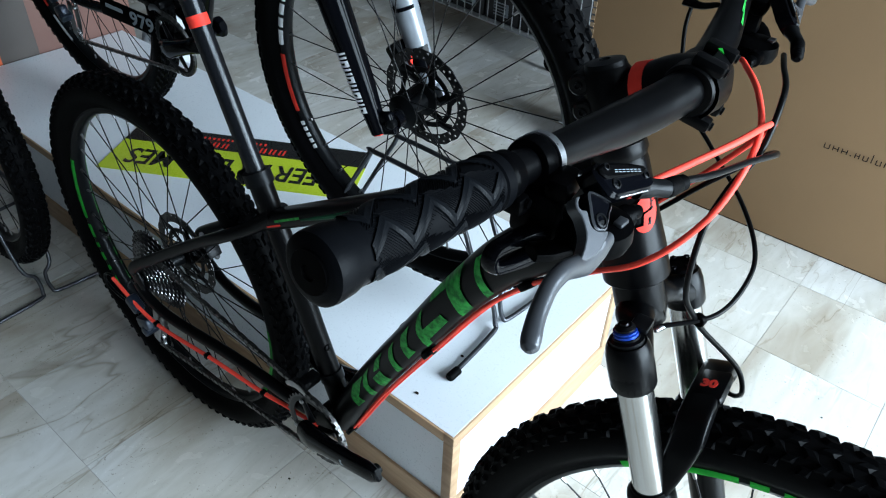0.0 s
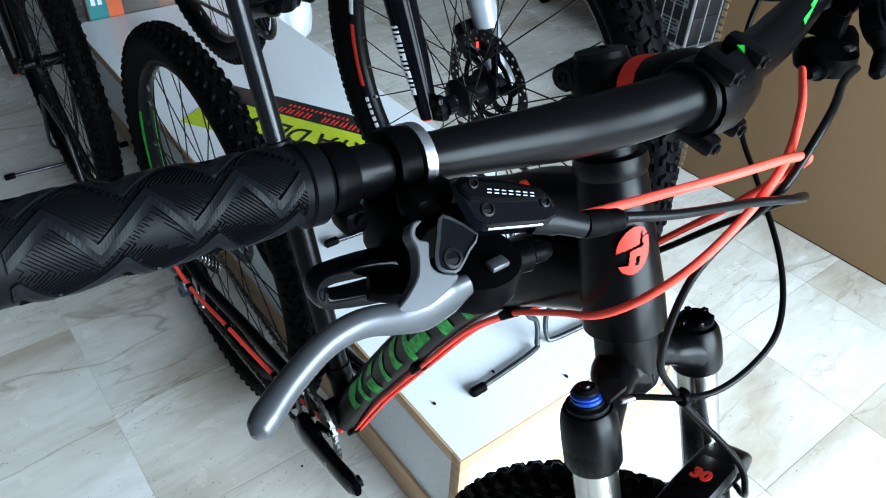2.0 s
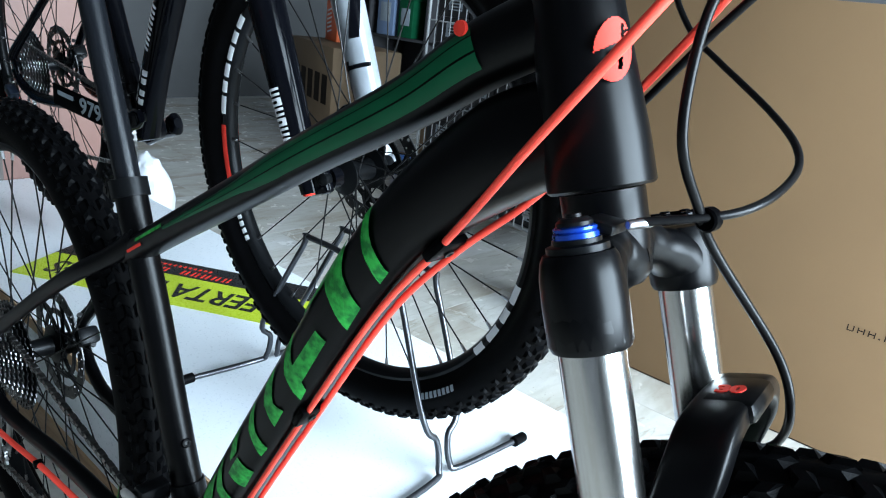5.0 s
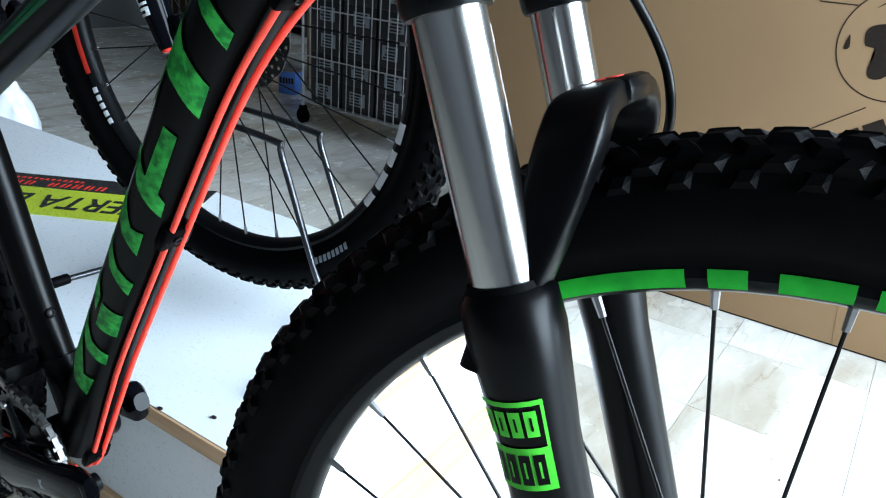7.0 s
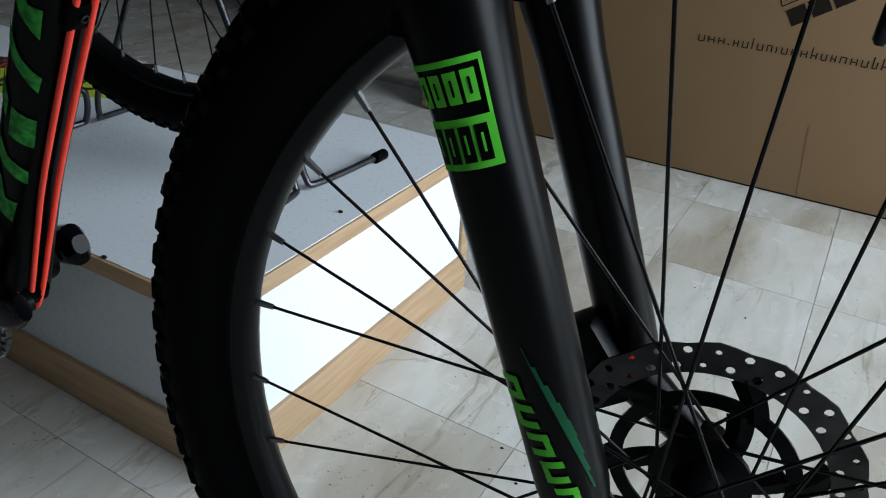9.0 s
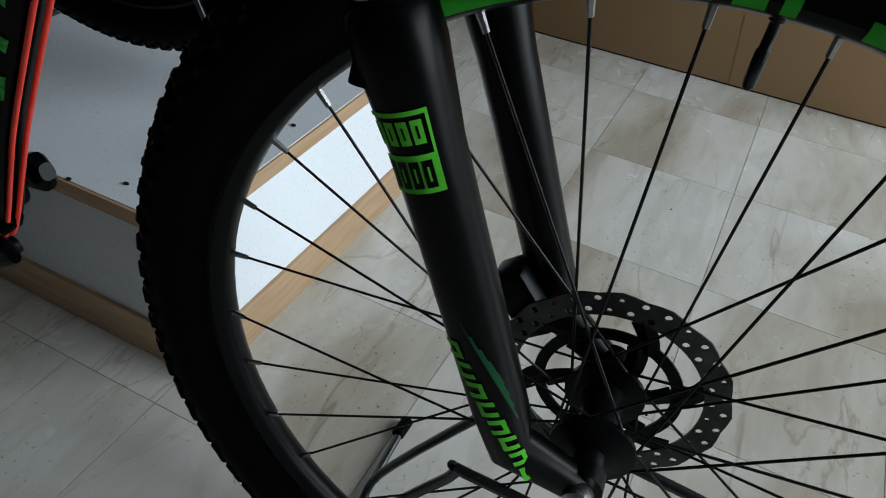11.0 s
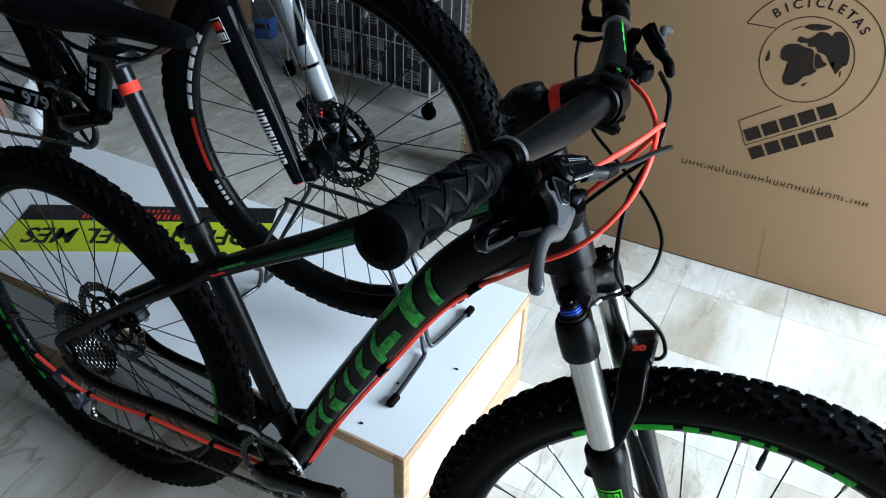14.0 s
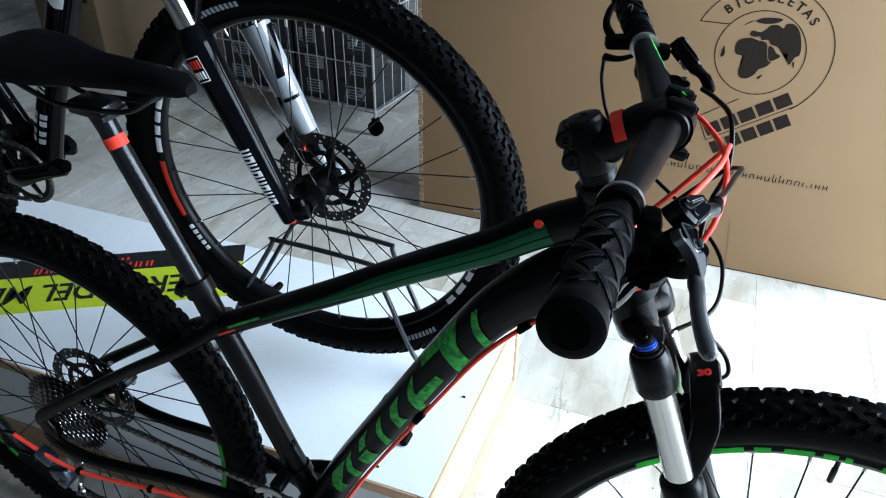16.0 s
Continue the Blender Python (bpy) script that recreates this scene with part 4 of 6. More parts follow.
    part("cage_plate", sweep(bmesh.new(), smooth_path([(0.396, -0.056, 0.374), (0.410, -0.056, 0.383), (0.428, -0.056, 0.385), (0.440, -0.056, 0.379)], 4), [0.004, 0.0065, 0.0065, 0.004], 8, (0, 1, 0), 0.25), M_STEEL, fd, "steel cage plate")

    # ---- fork
    fork_leg = front - fwd * (0.0235 if full else 0.018)
    half_gap = 0.0690 if full else 0.0730

    def on_leg(z, s):
        return fork_leg + up * ((z - fork_leg.z) / up.z) + V(0, half_gap * s, 0)

    bm = bmesh.new()
    sweep(bm, [at_axis(0.790), at_axis(0.796), at_axis(0.815), at_axis(0.8390)], [0.016, 0.0215, 0.0235, 0.0235], 24)
    for s in (-1, 1):
        dz = 0.0 if s < 0 or not full else -0.006
        low = 0.779 if s < 0 or not full else 0.781
        sweep(bm, [on_leg(low, s), on_leg(low + 0.003, s), on_leg(0.800 + dz, s), on_leg(0.812 + dz, s), on_leg(0.819 + dz, s), on_leg(0.822 + dz, s), on_leg(0.8205 + dz, s)], [0.0190, 0.0204, 0.0206, 0.0200, 0.0186, 0.0168, 0.0150], 28)
        # forged arm: deep at the steerer, slim half way, rounded into the leg
        arm = [at_axis(0.806), at_axis(0.812) + V(0.003, 0.020 * s, 0), on_leg(0.8135 + dz, s) + V(-0.004, -0.032 * s, 0), on_leg(0.8070 + dz, s) + V(-0.001, -0.012 * s, 0), on_leg(0.797 + dz, s), on_leg(low + 0.004, s)]
        sweep(bm, smooth_path(arm, 6), [0.0220, 0.0175, 0.0112, 0.0158, 0.0198, 0.0204], 22, tuple(fwd), [1.05, 1.05, 1.15, 1.10, 1.0, 1.0])
    fork = part("fork", place_bm(bm, steer), pal["crown"], bike, "black suspension fork crown")
    LEG_Z = [0.668, 0.664, 0.648, 0.632, 0.600, 0.500, 0.430, 0.402]
    LEG_R = [0.0190, 0.0225, 0.0235, 0.0222, 0.0196, 0.0187, 0.0182, 0.0168, 0.0120 if full else 0.0145]
    if not full:
        LEG_R = [r * k for r, k in zip(LEG_R, (1.0, 1.0, 1.12, 1.22, 1.28, 1.24, 1.14, 1.08, 1.0))]

    def leg_radius(z):
        for (za, ra), (zb, rb) in zip(zip(LEG_Z, LEG_R), zip(LEG_Z[1:], LEG_R[1:])):
            if za >= z >= zb:
                return ra + (rb - ra) * (za - z) / (za - zb)
        return LEG_R[0] if z > LEG_Z[0] else LEG_R[7]

    for s in (-1, 1):
        bm = sweep(bmesh.new(), [on_leg(0.640, s), on_leg(0.785, s)], 0.0162, 28)
        part("stanchion", place_bm(bm, steer), M_CHROME, fork, "polished steel stanchion")
        bm = bmesh.new()
        sweep(bm, [on_leg(0.668, s), on_leg(0.664, s), on_leg(0.648, s), on_leg(0.632, s), on_leg(0.600, s), on_leg(0.500, s), on_leg(0.430, s), on_leg(0.402, s), front + V(0.010, 0.060 * s, 0.004) if full else on_leg(0.350, s)],
              LEG_R, 24)
        lathe(bm, [(0.0055, -0.007), (0.015, -0.007), (0.015, 0.007), (0.0055, 0.007)], 18, Matrix.Translation(front + V(0.013, 0.057 * s, 0.006)))
        leg = part("fork_lower_leg", place_bm(bm, steer), pal["leg"][0 if s < 0 else 1], bike, "fork lower leg")
        bm = sweep(bmesh.new(), [on_leg(0.666, s), on_leg(0.671, s)], [0.0192, 0.0178], 24)
        part("wiper_seal", place_bm(bm, steer), M_RUBBER, leg)
        bm = sweep(bmesh.new(), [on_leg(0.6635, s), on_leg(0.6645, s)], [0.0219, 0.0219], 28)
        if s < 0:
            part("seal_ring", place_bm(bm, steer), M_STEEL, leg)
        else:
            bm.free()
        # plain plates and slanted bars where the leg carries a maker's mark
        def leg_patch(nm, z0, z1, w0, w1, mat, lean=0.0, lift=0.0009):
            bm = bmesh.new()
            n, rows = 6, max(1, round((z1 - z0) / 0.010))
            cols = []
            for i in range(n + 1):
                col = []
                for z in [z0 + (z1 - z0) * q / rows for q in range(rows + 1)]:
                    w = w0 + (w1 - w0) * i / n + lean * (z - (z0 + z1) / 2)
                    c = on_leg(z, s)
                    rr = leg_radius(z) + lift
                    col.append(bm.verts.new(c + fwd * (rr * math.sin(w)) - V(0, 1, 0) * (rr * math.cos(w))))
                cols.append(col)
            for a, b in zip(cols, cols[1:]):
                for q in range(rows):
                    bm.faces.new((a[q], b[q], b[q + 1], a[q + 1]))
            return part(nm, place_bm(bm, steer), mat, leg)

        if s > 0:
            if pal["leg_mark"] == "white":
                leg_patch("dark_flash", 0.628, 0.640, -1.4, 1.4, M_GLOSS_BLACK, 9.0)
                leg_patch("dark_flash", 0.500, 0.506, -1.4, 1.4, M_GLOSS_BLACK, 9.0)
                leg_patch("dark_flash", 0.398, 0.440, -1.6, 1.6, M_GLOSS_BLACK, 4.0)
                leg_patch("dark_flash", 0.440, 0.512, -1.9, -0.55, M_GLOSS_BLACK, 15.0)
                leg_patch("dark_flash", 0.540, 0.620, 0.85, 1.5, M_GLOSS_BLACK, 12.0)
        elif pal["leg_mark"] == "green":
            # outlined upper half, filled lower half, letters as bars
            leg_patch("green_plate", 0.5835, 0.6030, -0.85, 0.66, M_LIME)
            for z0, z1, w0, w1 in ((0.6222, 0.6245, -0.85, 0.66), (0.6030, 0.6222, 0.59, 0.66)):
                leg_patch("green_outline", z0, z1, w0, w1, M_LIME)
            for k in range(4):
                w = -0.78 + 0.335 * k
                leg_patch("green_letter_bar", 0.6082, 0.6200, w, w + 0.26, M_LIME)
                leg_patch("letter_slot", 0.6110, 0.6172, w + 0.105, w + 0.155, M_BLACK, 0, 0.0012)
                leg_patch("dark_letter_bar", 0.5862, 0.6000, w, w + 0.26, M_BLACK, 0, 0.0012)
                leg_patch("letter_slot", 0.5895, 0.5968, w + 0.105, w + 0.155, M_LIME, 0, 0.0015)
            for k, wide in enumerate((0.03, 0.10, 0.17, 0.22, 0.24, 0.20, 0.14, 0.07)):
                z = 0.508 - 0.0092 * k
                leg_patch("dark_green_flash", z - 0.0092, z, 0.05 + 0.115 * k, 0.05 + 0.115 * k + wide, M_DARKGREEN, -12.5)
            for k in range(8):
                z, w = 0.494 - 0.0140 * k, -0.86 + 0.20 * k
                leg_patch("green_letter_bar", z - 0.0034, z, w, w + 0.58, M_LIME, -10)
                leg_patch("green_letter_bar", z - 0.0112, z - 0.0078, w + 0.05, w + 0.63, M_LIME, -10)
                leg_patch("green_letter_bar", z - 0.0078, z - 0.0034, w + (0.03 if k % 2 else 0.44), w + (0.19 if k % 2 else 0.60), M_LIME, -10)
        else:
            for k in range(8):
                z = 0.4865 - 0.0125 * k
                leg_patch("white_letter_bar", z - 0.0032, z, -0.62, 0.42, M_WHITE)
                leg_patch("white_letter_bar", z - 0.0098, z - 0.0066, -0.62, 0.42, M_WHITE)
                leg_patch("white_letter_bar", z - 0.0066, z - 0.0032, (-0.62, 0.10)[k % 2], (-0.30, 0.42)[k % 2], M_WHITE)
            leg_patch("white_plate", 0.596, 0.634, -0.46, 0.40, M_WHITE)
            leg_patch("dark_plate", 0.5975, 0.6325, -0.42, 0.36, M_GLOSS_BLACK, 0, 0.0013)
            for k in range(4):
                leg_patch("white_letter_bar", 0.6005, 0.6120, -0.37 + 0.18 * k, -0.25 + 0.18 * k, M_WHITE, 0, 0.0016)
            for k in range(4):
                leg_patch("red_letter_bar", 0.6165, 0.6290, -0.37 + 0.18 * k, -0.25 + 0.18 * k, M_REDPAINT, 0, 0.0016)
            part("red_foot_mark", place_bm(turned(on_leg(0.3505, s), -up, [(0.012, 0), (0.012, 0.003), (0.008, 0.004)], 14), steer), M_REDPAINT, leg, "red end mark")
            m = Matrix.Translation(on_leg(0.362, s).lerp(front + V(0, -0.066, 0.004), 0.5)) @ Matrix.Rotation(radians(-20), 4, "Y")
            part("dropout", place_bm(block((0, 0, 0), (0.060, 0.016, 0.040), m, 0.006), steer), pal["leg"][0], leg, "black dropout lug")
    # arch
    pts = [V(0.966, -0.0690, 0.628), V(0.967, -0.0665, 0.668), V(0.9735, -0.0625, 0.701), V(0.9765, -0.0550, 0.730), V(0.975, -0.0390, 0.7445), V(0.974, -0.0130, 0.7475)]
    pts = pts + [V(p.x, -p.y, p.z) for p in pts[::-1]]
    half = [0.0160, 0.0110, 0.0082, 0.0076, 0.0070, 0.0068]
    deep = [1.10, 1.12, 1.55, 1.95, 2.15, 2.15]
    bm = sweep(bmesh.new(), smooth_path(pts, 6), half + half[::-1], 24, tuple(fwd), deep + deep[::-1], True, 0, 0.38)
    arch = part("fork_arch", place_bm(bm, steer), pal["leg"][0], bike, "curved black fork arch")
    # lockout knob, adjuster caps
    k0 = on_leg(0.824, -1)
    if full:
        part("dial_base", place_bm(turned(k0, up, [(0.0150, -0.002), (0.0150, 0.0012), (0.0118, 0.0020), (0.0118, 0.0042), (0.0090, 0.0044)], 28), steer), M_ALLOY_BLACK, fork)
        part("lockout_dial", place_bm(turned(k0, up, [(0.0100, 0.0040), (0.0110, 0.0044), (0.0110, 0.0068), (0.0100, 0.0076), (0.0105, 0.0082), (0.0105, 0.0094), (0.0090, 0.0102)], 28), steer), M_BLUE, fork, "blue anodised lockout dial")
        bm = turned(k0, up, [(0.0088, 0.0100), (0.0088, 0.0120), (0.0065, 0.0140), (0.0, 0.0140)], 24)
        add_box(bm, (0, 0, 0), (0.016, 0.020, 0.006), Matrix.Translation(k0 + up * 0.0115 + V(0.010, 0.013, 0)), 0.002)
        part("dial_cap", place_bm(bm, steer), M_ALLOY_BLACK, fork)
        part("dial_screw", place_bm(turned(k0 + up * 0.0138, up, [(0.0040, 0), (0.0036, 0.002), (0.002, 0.002)], 12), steer), M_DARKSTEEL, fork)
        bm = lettering("30", 0.0145, 0.0004, 0.0008)
        tilt = Matrix.Rotation(radians(-20.5), 4, "Y")
        part("arch_bridge", place_bm(block((0, 0, 0), (0.031, 0.046, 0.013), tilt, 0.0055), steer @ Matrix.Translation((0.9765, 0.003, 0.7490))), pal["leg"][0], arch, "flat black bridge of the arch")
        part("arch_number", place_bm(bm, steer @ Matrix.Translation((0.9765, 0.003, 0.7490)) @ tilt @ Matrix.Translation((-0.001, -0.003, 0.0067))), M_REDPAINT, arch, "red number 30")
    k1 = on_leg(0.818 if full else 0.824, 1)
    part("air_cap", place_bm(turned(k1, up, [(0.0150, 0), (0.0150, 0.003), (0.0122, 0.006), (0.0115, 0.004), (0.006, 0.004)], 20), steer), M_PLASTIC, fork)
    for k in range(6):
        w = k * math.pi / 3
        part("cap_lug", place_bm(block((0, 0, 0), (0.0062, 0.0046, 0.0050), axis_frame(k1, up) @ Matrix.Rotation(w, 4, "Y") @ Matrix.Translation((0.0120, 0.0045, 0)), 0.001), steer), M_GLOSS_BLACK, fork)
    # front caliper on the left leg
    bm = joined(block((0, 0, 0), (0.030, 0.034, 0.058), Matrix.Translation(front + V(-0.062, 0.052, 0.052)) @ Matrix.Rotation(radians(-38), 4, "Y"), 0.006), block((0, 0, 0), (0.020, 0.016, 0.066), Matrix.Translation(front + V(-0.058, 0.068, 0.080)) @ Matrix.Rotation(radians(-20), 4, "Y"), 0.004))
    part("brake_caliper", place_bm(bm, steer), M_ALLOY_BLACK, fork, "black disc brake caliper")
    part("caliper_clip", place_bm(block((0, 0, 0), (0.006, 0.006, 0.016), Matrix.Translation(front + V(-0.040, 0.046, 0.055)), 0.001), steer), M_REDPAINT, fork)
    # quick-release lever
    part("axle_nut", place_bm(turned(front + V(0.013, -0.064, 0.006), (0, -1, 0), [(0.008, 0), (0.010, 0.003), (0.010, 0.012), (0.004, 0.016)], 14), steer), M_SILVER if full else M_ALLOY_BLACK, fork)

    # ---- wheels
    if full:
        stance = Matrix.Translation((1.1125, 0.003, 0.3775)) @ Matrix.Rotation(radians(8.0), 4, up) @ Matrix.Scale(1.006, 4)
    else:
        stance = steer @ Matrix.Translation((1.101, 0, 0.372)) @ Matrix.Scale(1.006, 4)
    make_wheel(bike, "front_wheel", stance, pal["rim"], pal["rim_decal"], pal["rim_second"], False, "black rim with coloured lettering bars", pal["front_decals"], seed)
    make_wheel(bike, "rear_wheel", Matrix.Translation(rear + V(-0.002, 0, 0.001)) @ Matrix.Scale(0.998, 4), pal["rim"], pal["rim_decal"], pal["rim_second"], True, "black rim with coloured lettering bars", pal["rear_decals"], seed + 1)

    # ---- cockpit, turned a little to the left with the fork
    if full:
        bm = sweep(bmesh.new(), [at_axis(0.949), at_axis(0.954), at_axis(0.962), at_axis(0.963), at_axis(0.976)], [0.0235, 0.0255, 0.0245, 0.0185, 0.0180], 26)
        part("headset_cover", bm, M_BLACK, bike, "conical black headset cover")
        RT, FW, ZZ = V(0.146, -0.989, 0), V(0.989, 0.146, 0), V(0, 0, 1)
        clamp = V(0.886, 0.008, 1.028)
        bm = bmesh.new()
        sweep(bm, [at_axis(0.974), at_axis(0.978), at_axis(1.016), at_axis(1.021)], [0.0190, 0.0205, 0.0205, 0.0170], 28)
        back = at_axis(0.998)
        sweep(bm, smooth_path([back, back + FW * 0.018 + ZZ * 0.005, clamp - FW * 0.020 - ZZ * 0.006, clamp], 5), [0.0200, 0.0195, 0.0195, 0.0215], 24, tuple(RT), [1.0, 1.05, 1.15, 1.1], True, 0, 0.9)
        lathe(bm, [(0.0190, -0.023), (0.0207, -0.021), (0.0207, 0.021), (0.0190, 0.023)], 28, axis_frame(clamp, RT))
        stem = part("stem", bm, M_BLACK, bike, "matte black alloy stem")
        for z in (0.985, 1.006):
            c = at_axis(z) - FW * 0.020
            bm = sweep(bmesh.new(), [c - RT * 0.017, c - RT * 0.015, c + RT * 0.015, c + RT * 0.017], [0.0075, 0.0095, 0.0095, 0.0075], 16)
            part("clamp_lobe", bm, M_BLACK, stem)
            part("clamp_bolt", turned(c + RT * 0.0168, RT, [(0.0036, 0), (0.0036, 0.0016), (0.0024, 0.0018), (0.0022, 0.0002)], 12), M_ALLOY_BLACK, stem)
        for s in (-1, 1):
            for dz in (-0.0215, 0.0215):
                m = Matrix.Translation(clamp + FW * 0.010 + RT * (0.0155 * s) + ZZ * dz) @ Matrix.Rotation(radians(8.4), 4, "Z") @ Matrix.Rotation(radians(14), 4, "Y")
                part("faceplate_lug", block((0, 0, 0), (0.026, 0.013, 0.0115), m, 0.004), M_BLACK, stem)
                part("faceplate_bolt", turned(m @ V(0.0125, 0, 0), m.to_3x3() @ V(1, 0, 0), [(0.0034, 0), (0.0034, 0.0018), (0.0022, 0.002), (0.002, 0.0004)], 12), M_ALLOY_BLACK, stem)
        bm = bmesh.new()
        for i in range(9):
            w = radians(-70 + 140 * i / 8)
            pt = clamp + FW * (0.0235 * math.cos(w)) + ZZ * (0.0235 * math.sin(w))
            if i == 0:
                line = []
            line.append(pt)
        sweep(bm, line, 0.0042, 4, tuple(RT), 5.0)
        part("faceplate", bm, M_BLACK, stem, "black bar clamp faceplate")
        m = Matrix.Translation(clamp + FW * 0.0120 + RT * -0.004 + ZZ * 0.0262) @ Matrix.Rotation(radians(28), 4, "Y")
        part("green_mark", plate(m, [(-0.0030, -0.0022), (0.0034, -0.0016), (-0.0012, 0.0030)], 0, 0.0006), M_RIMGREEN, stem)
        e0, e1 = back + FW * 0.023 + ZZ * 0.0115, back + FW * 0.033 + ZZ * 0.0160
        ax = (e1 - e0).normalized()
        bx = RT.cross(ax).normalized()
        bm = bmesh.new()
        ends = [[bm.verts.new(e + RT * (0.0236 * math.copysign(abs(math.sin(radians(w))) ** 0.9, w)) + bx * (0.0213 * math.cos(radians(w)) ** 0.9)) for w in range(-72, 85, 12)] for e in (e0, e1)]
        for i in range(len(ends[0]) - 1):
            bm.faces.new((ends[0][i], ends[0][i + 1], ends[1][i + 1], ends[1][i]))
        bmesh.ops.recalc_face_normals(bm, faces=bm.faces)
        bmesh.ops.solidify(bm, geom=bm.faces[:], thickness=0.0012)
        part("red_stem_band", bm, M_REDPAINT, stem, "red painted band")
        part("stem_cap", turned(at_axis(1.021), up, [(0.0175, 0), (0.0165, 0.004), (0.005, 0.0055), (0.004, 0.003)], 24), M_ALLOY_BLACK, stem)
        part("steerer_spacer", turned(at_axis(0.965), up, [(0.0178, 0), (0.0186, 0.001), (0.0186, 0.009), (0.0178, 0.010)], 24), M_ALLOY_BLACK, stem)

        right = [V(0.887, -0.003, 1.028), V(0.885, -0.030, 1.027), V(0.882, -0.060, 1.027), V(0.880, -0.101, 1.031), V(0.878, -0.177, 1.042), V(0.877, -0.269, 1.054), V(0.880, -0.340, 1.065), V(0.881, -0.368, 1.069)]
        left = [V(0.887, -0.003, 1.028), V(0.884, 0.022, 1.026), V(0.876, 0.055, 1.025), V(0.861, 0.120, 1.026), V(0.833, 0.219, 1.037), V(0.806, 0.292, 1.050), V(0.788, 0.338, 1.059), V(0.782, 0.352, 1.062)]
        thick = [0.0159, 0.0159, 0.0159, 0.0152, 0.0111, 0.0111, 0.0111, 0.0111]
        bm = sweep(bmesh.new(), smooth_path(right[::-1] + left[1:], 6), thick[::-1] + thick[1:], 24)
        bar = part("handlebar", bm, M_BLACK, bike, "matte black riser handlebar")
        bm = bmesh.new()
        run = smooth_path(left, 14)
        for first, last, w0, w1 in ((43, 48, 0.64, 0.84), (46, 51, 0.84, 1.02), (49, 57, 0.98, 1.24)):
            fan = []
            for i in range(first, last + 1):
                t = (run[i + 1] - run[i - 1]).normalized()
                out = t.cross(ZZ).normalized()
                f = (i - first) / (last - first)
                wide = 0.11 * (1 - f) + 0.012
                mid = w0 + (w1 - w0) * f
                rr = interp(thick, len(run))[i] + 0.0005
                fan.append([bm.verts.new(run[i] + (out * math.cos(w) + ZZ * math.sin(w)) * rr) for w in (mid - wide, mid, mid + wide)])
            for p, q in zip(fan, fan[1:]):
                for i in range(2):
                    bm.faces.new((p[i], p[i + 1], q[i + 1], q[i]))
        bmesh.ops.recalc_face_normals(bm, faces=bm.faces)
        part("green_bar_mark", bm, M_GREEN, bar, "green lightning-shaped mark")
        for s in (1, -1):
            line = smooth_path(right if s > 0 else left, 14)
            OUT = RT * s
            anchor = V(0.878, -0.177, 1.042) if s > 0 else V(0.843, 0.186, 1.031)

            def along(o):
                return min(line, key=lambda p: abs((p - anchor).dot(OUT) - o))

            def loc(o, f, z):
                return anchor + OUT * o + FW * f + ZZ * z

            last = line[-1]
            a, b = along(0.058), last
            way = (b - a).normalized()
            side1 = way.cross(ZZ).normalized()
            side2 = side1.cross(way)
            gl = (b - a).length
            bm = sweep(bmesh.new(), [a, a + way * 0.002, a + way * 0.009, a + way * 0.010, a + way * gl * 0.5, b - way * 0.016, b - way * 0.012, b - way * 0.003, b, b + way * 0.002],
                       [0.0150, 0.0168, 0.0168, 0.0156, 0.0158, 0.0160, 0.0170, 0.0174, 0.0170, 0.0140], 36)
            grip = part("grip", bm, M_GRIP, bike, "black rubber grip")
            part("end_plug", turned(b + way * 0.002, way, [(0.0105, 0), (0.0105, 0.0012), (0.004, 0.0014), (0.0035, 0.0004)], 20), M_PLASTIC, grip)
            # raised zigzag bands along the grip; fine diagonal hatching in the fields between them
            run, lanes = gl - 0.034, 5

            def zig(u, j):
                f = (u / 0.031 + 0.5 * (j % 2) + 0.13 * j) % 1.0
                return 0.46 * (2 * f / 0.62 - 1 if f < 0.62 else 1 - 2 * (f - 0.62) / 0.38)

            def round_at(u, ang, r):
                return a + way * (0.014 + u) + (side1 * math.cos(ang) + side2 * math.sin(ang)) * r

            for j in range(lanes):
                bm = bmesh.new()
                n = int(run / 0.0012)
                rows = []
                for k in range(n + 1):
                    u = run * k / n
                    c = j * 2 * math.pi / lanes + zig(u, j)
                    rows.append([bm.verts.new(round_at(u, c + w, r)) for w, r in ((-0.250, 0.0152), (-0.205, 0.0169), (0.0, 0.0172), (0.205, 0.0169), (0.250, 0.0152))])
                for p, q in zip(rows, rows[1:]):
                    for i in range(4):
                        bm.faces.new((p[i], p[i + 1], q[i + 1], q[i]))
                bmesh.ops.recalc_face_normals(bm, faces=bm.faces)
                part("grip_band", bm, M_GRIPBAND, grip, "", False)
            bm = bmesh.new()
            for k in range(int(run / 0.0017)):
                u = k * 0.0017
                for j in range(64):
                    ph = 2 * math.pi * (j + 0.5) / 64
                    near = min(range(lanes), key=lambda q: abs((ph - q * 2 * math.pi / lanes - zig(u, q) + math.pi) % (2 * math.pi) - math.pi))
                    off = (ph - near * 2 * math.pi / lanes - zig(u, near) + math.pi) % (2 * math.pi) - math.pi
                    if abs(off) < 0.26 or (off > 0.42 and (near + int(u / 0.031)) % 2):
                        continue
                    lean_u = 0.0009 if near % 2 else -0.0009
                    q = [bm.verts.new(round_at(u + du, ph + dw, r)) for du, dw, r in ((-0.0004 - lean_u, -0.05, 0.0157), (0.0004 - lean_u, -0.05, 0.0157), (0.0004 + lean_u, 0.05, 0.0157), (-0.0004 + lean_u, 0.05, 0.0157))]
                    t0, t1 = bm.verts.new(round_at(u - lean_u, ph - 0.05, 0.0163)), bm.verts.new(round_at(u + lean_u, ph + 0.05, 0.0163))
                    bm.faces.new((q[0], t0, t1, q[3]))
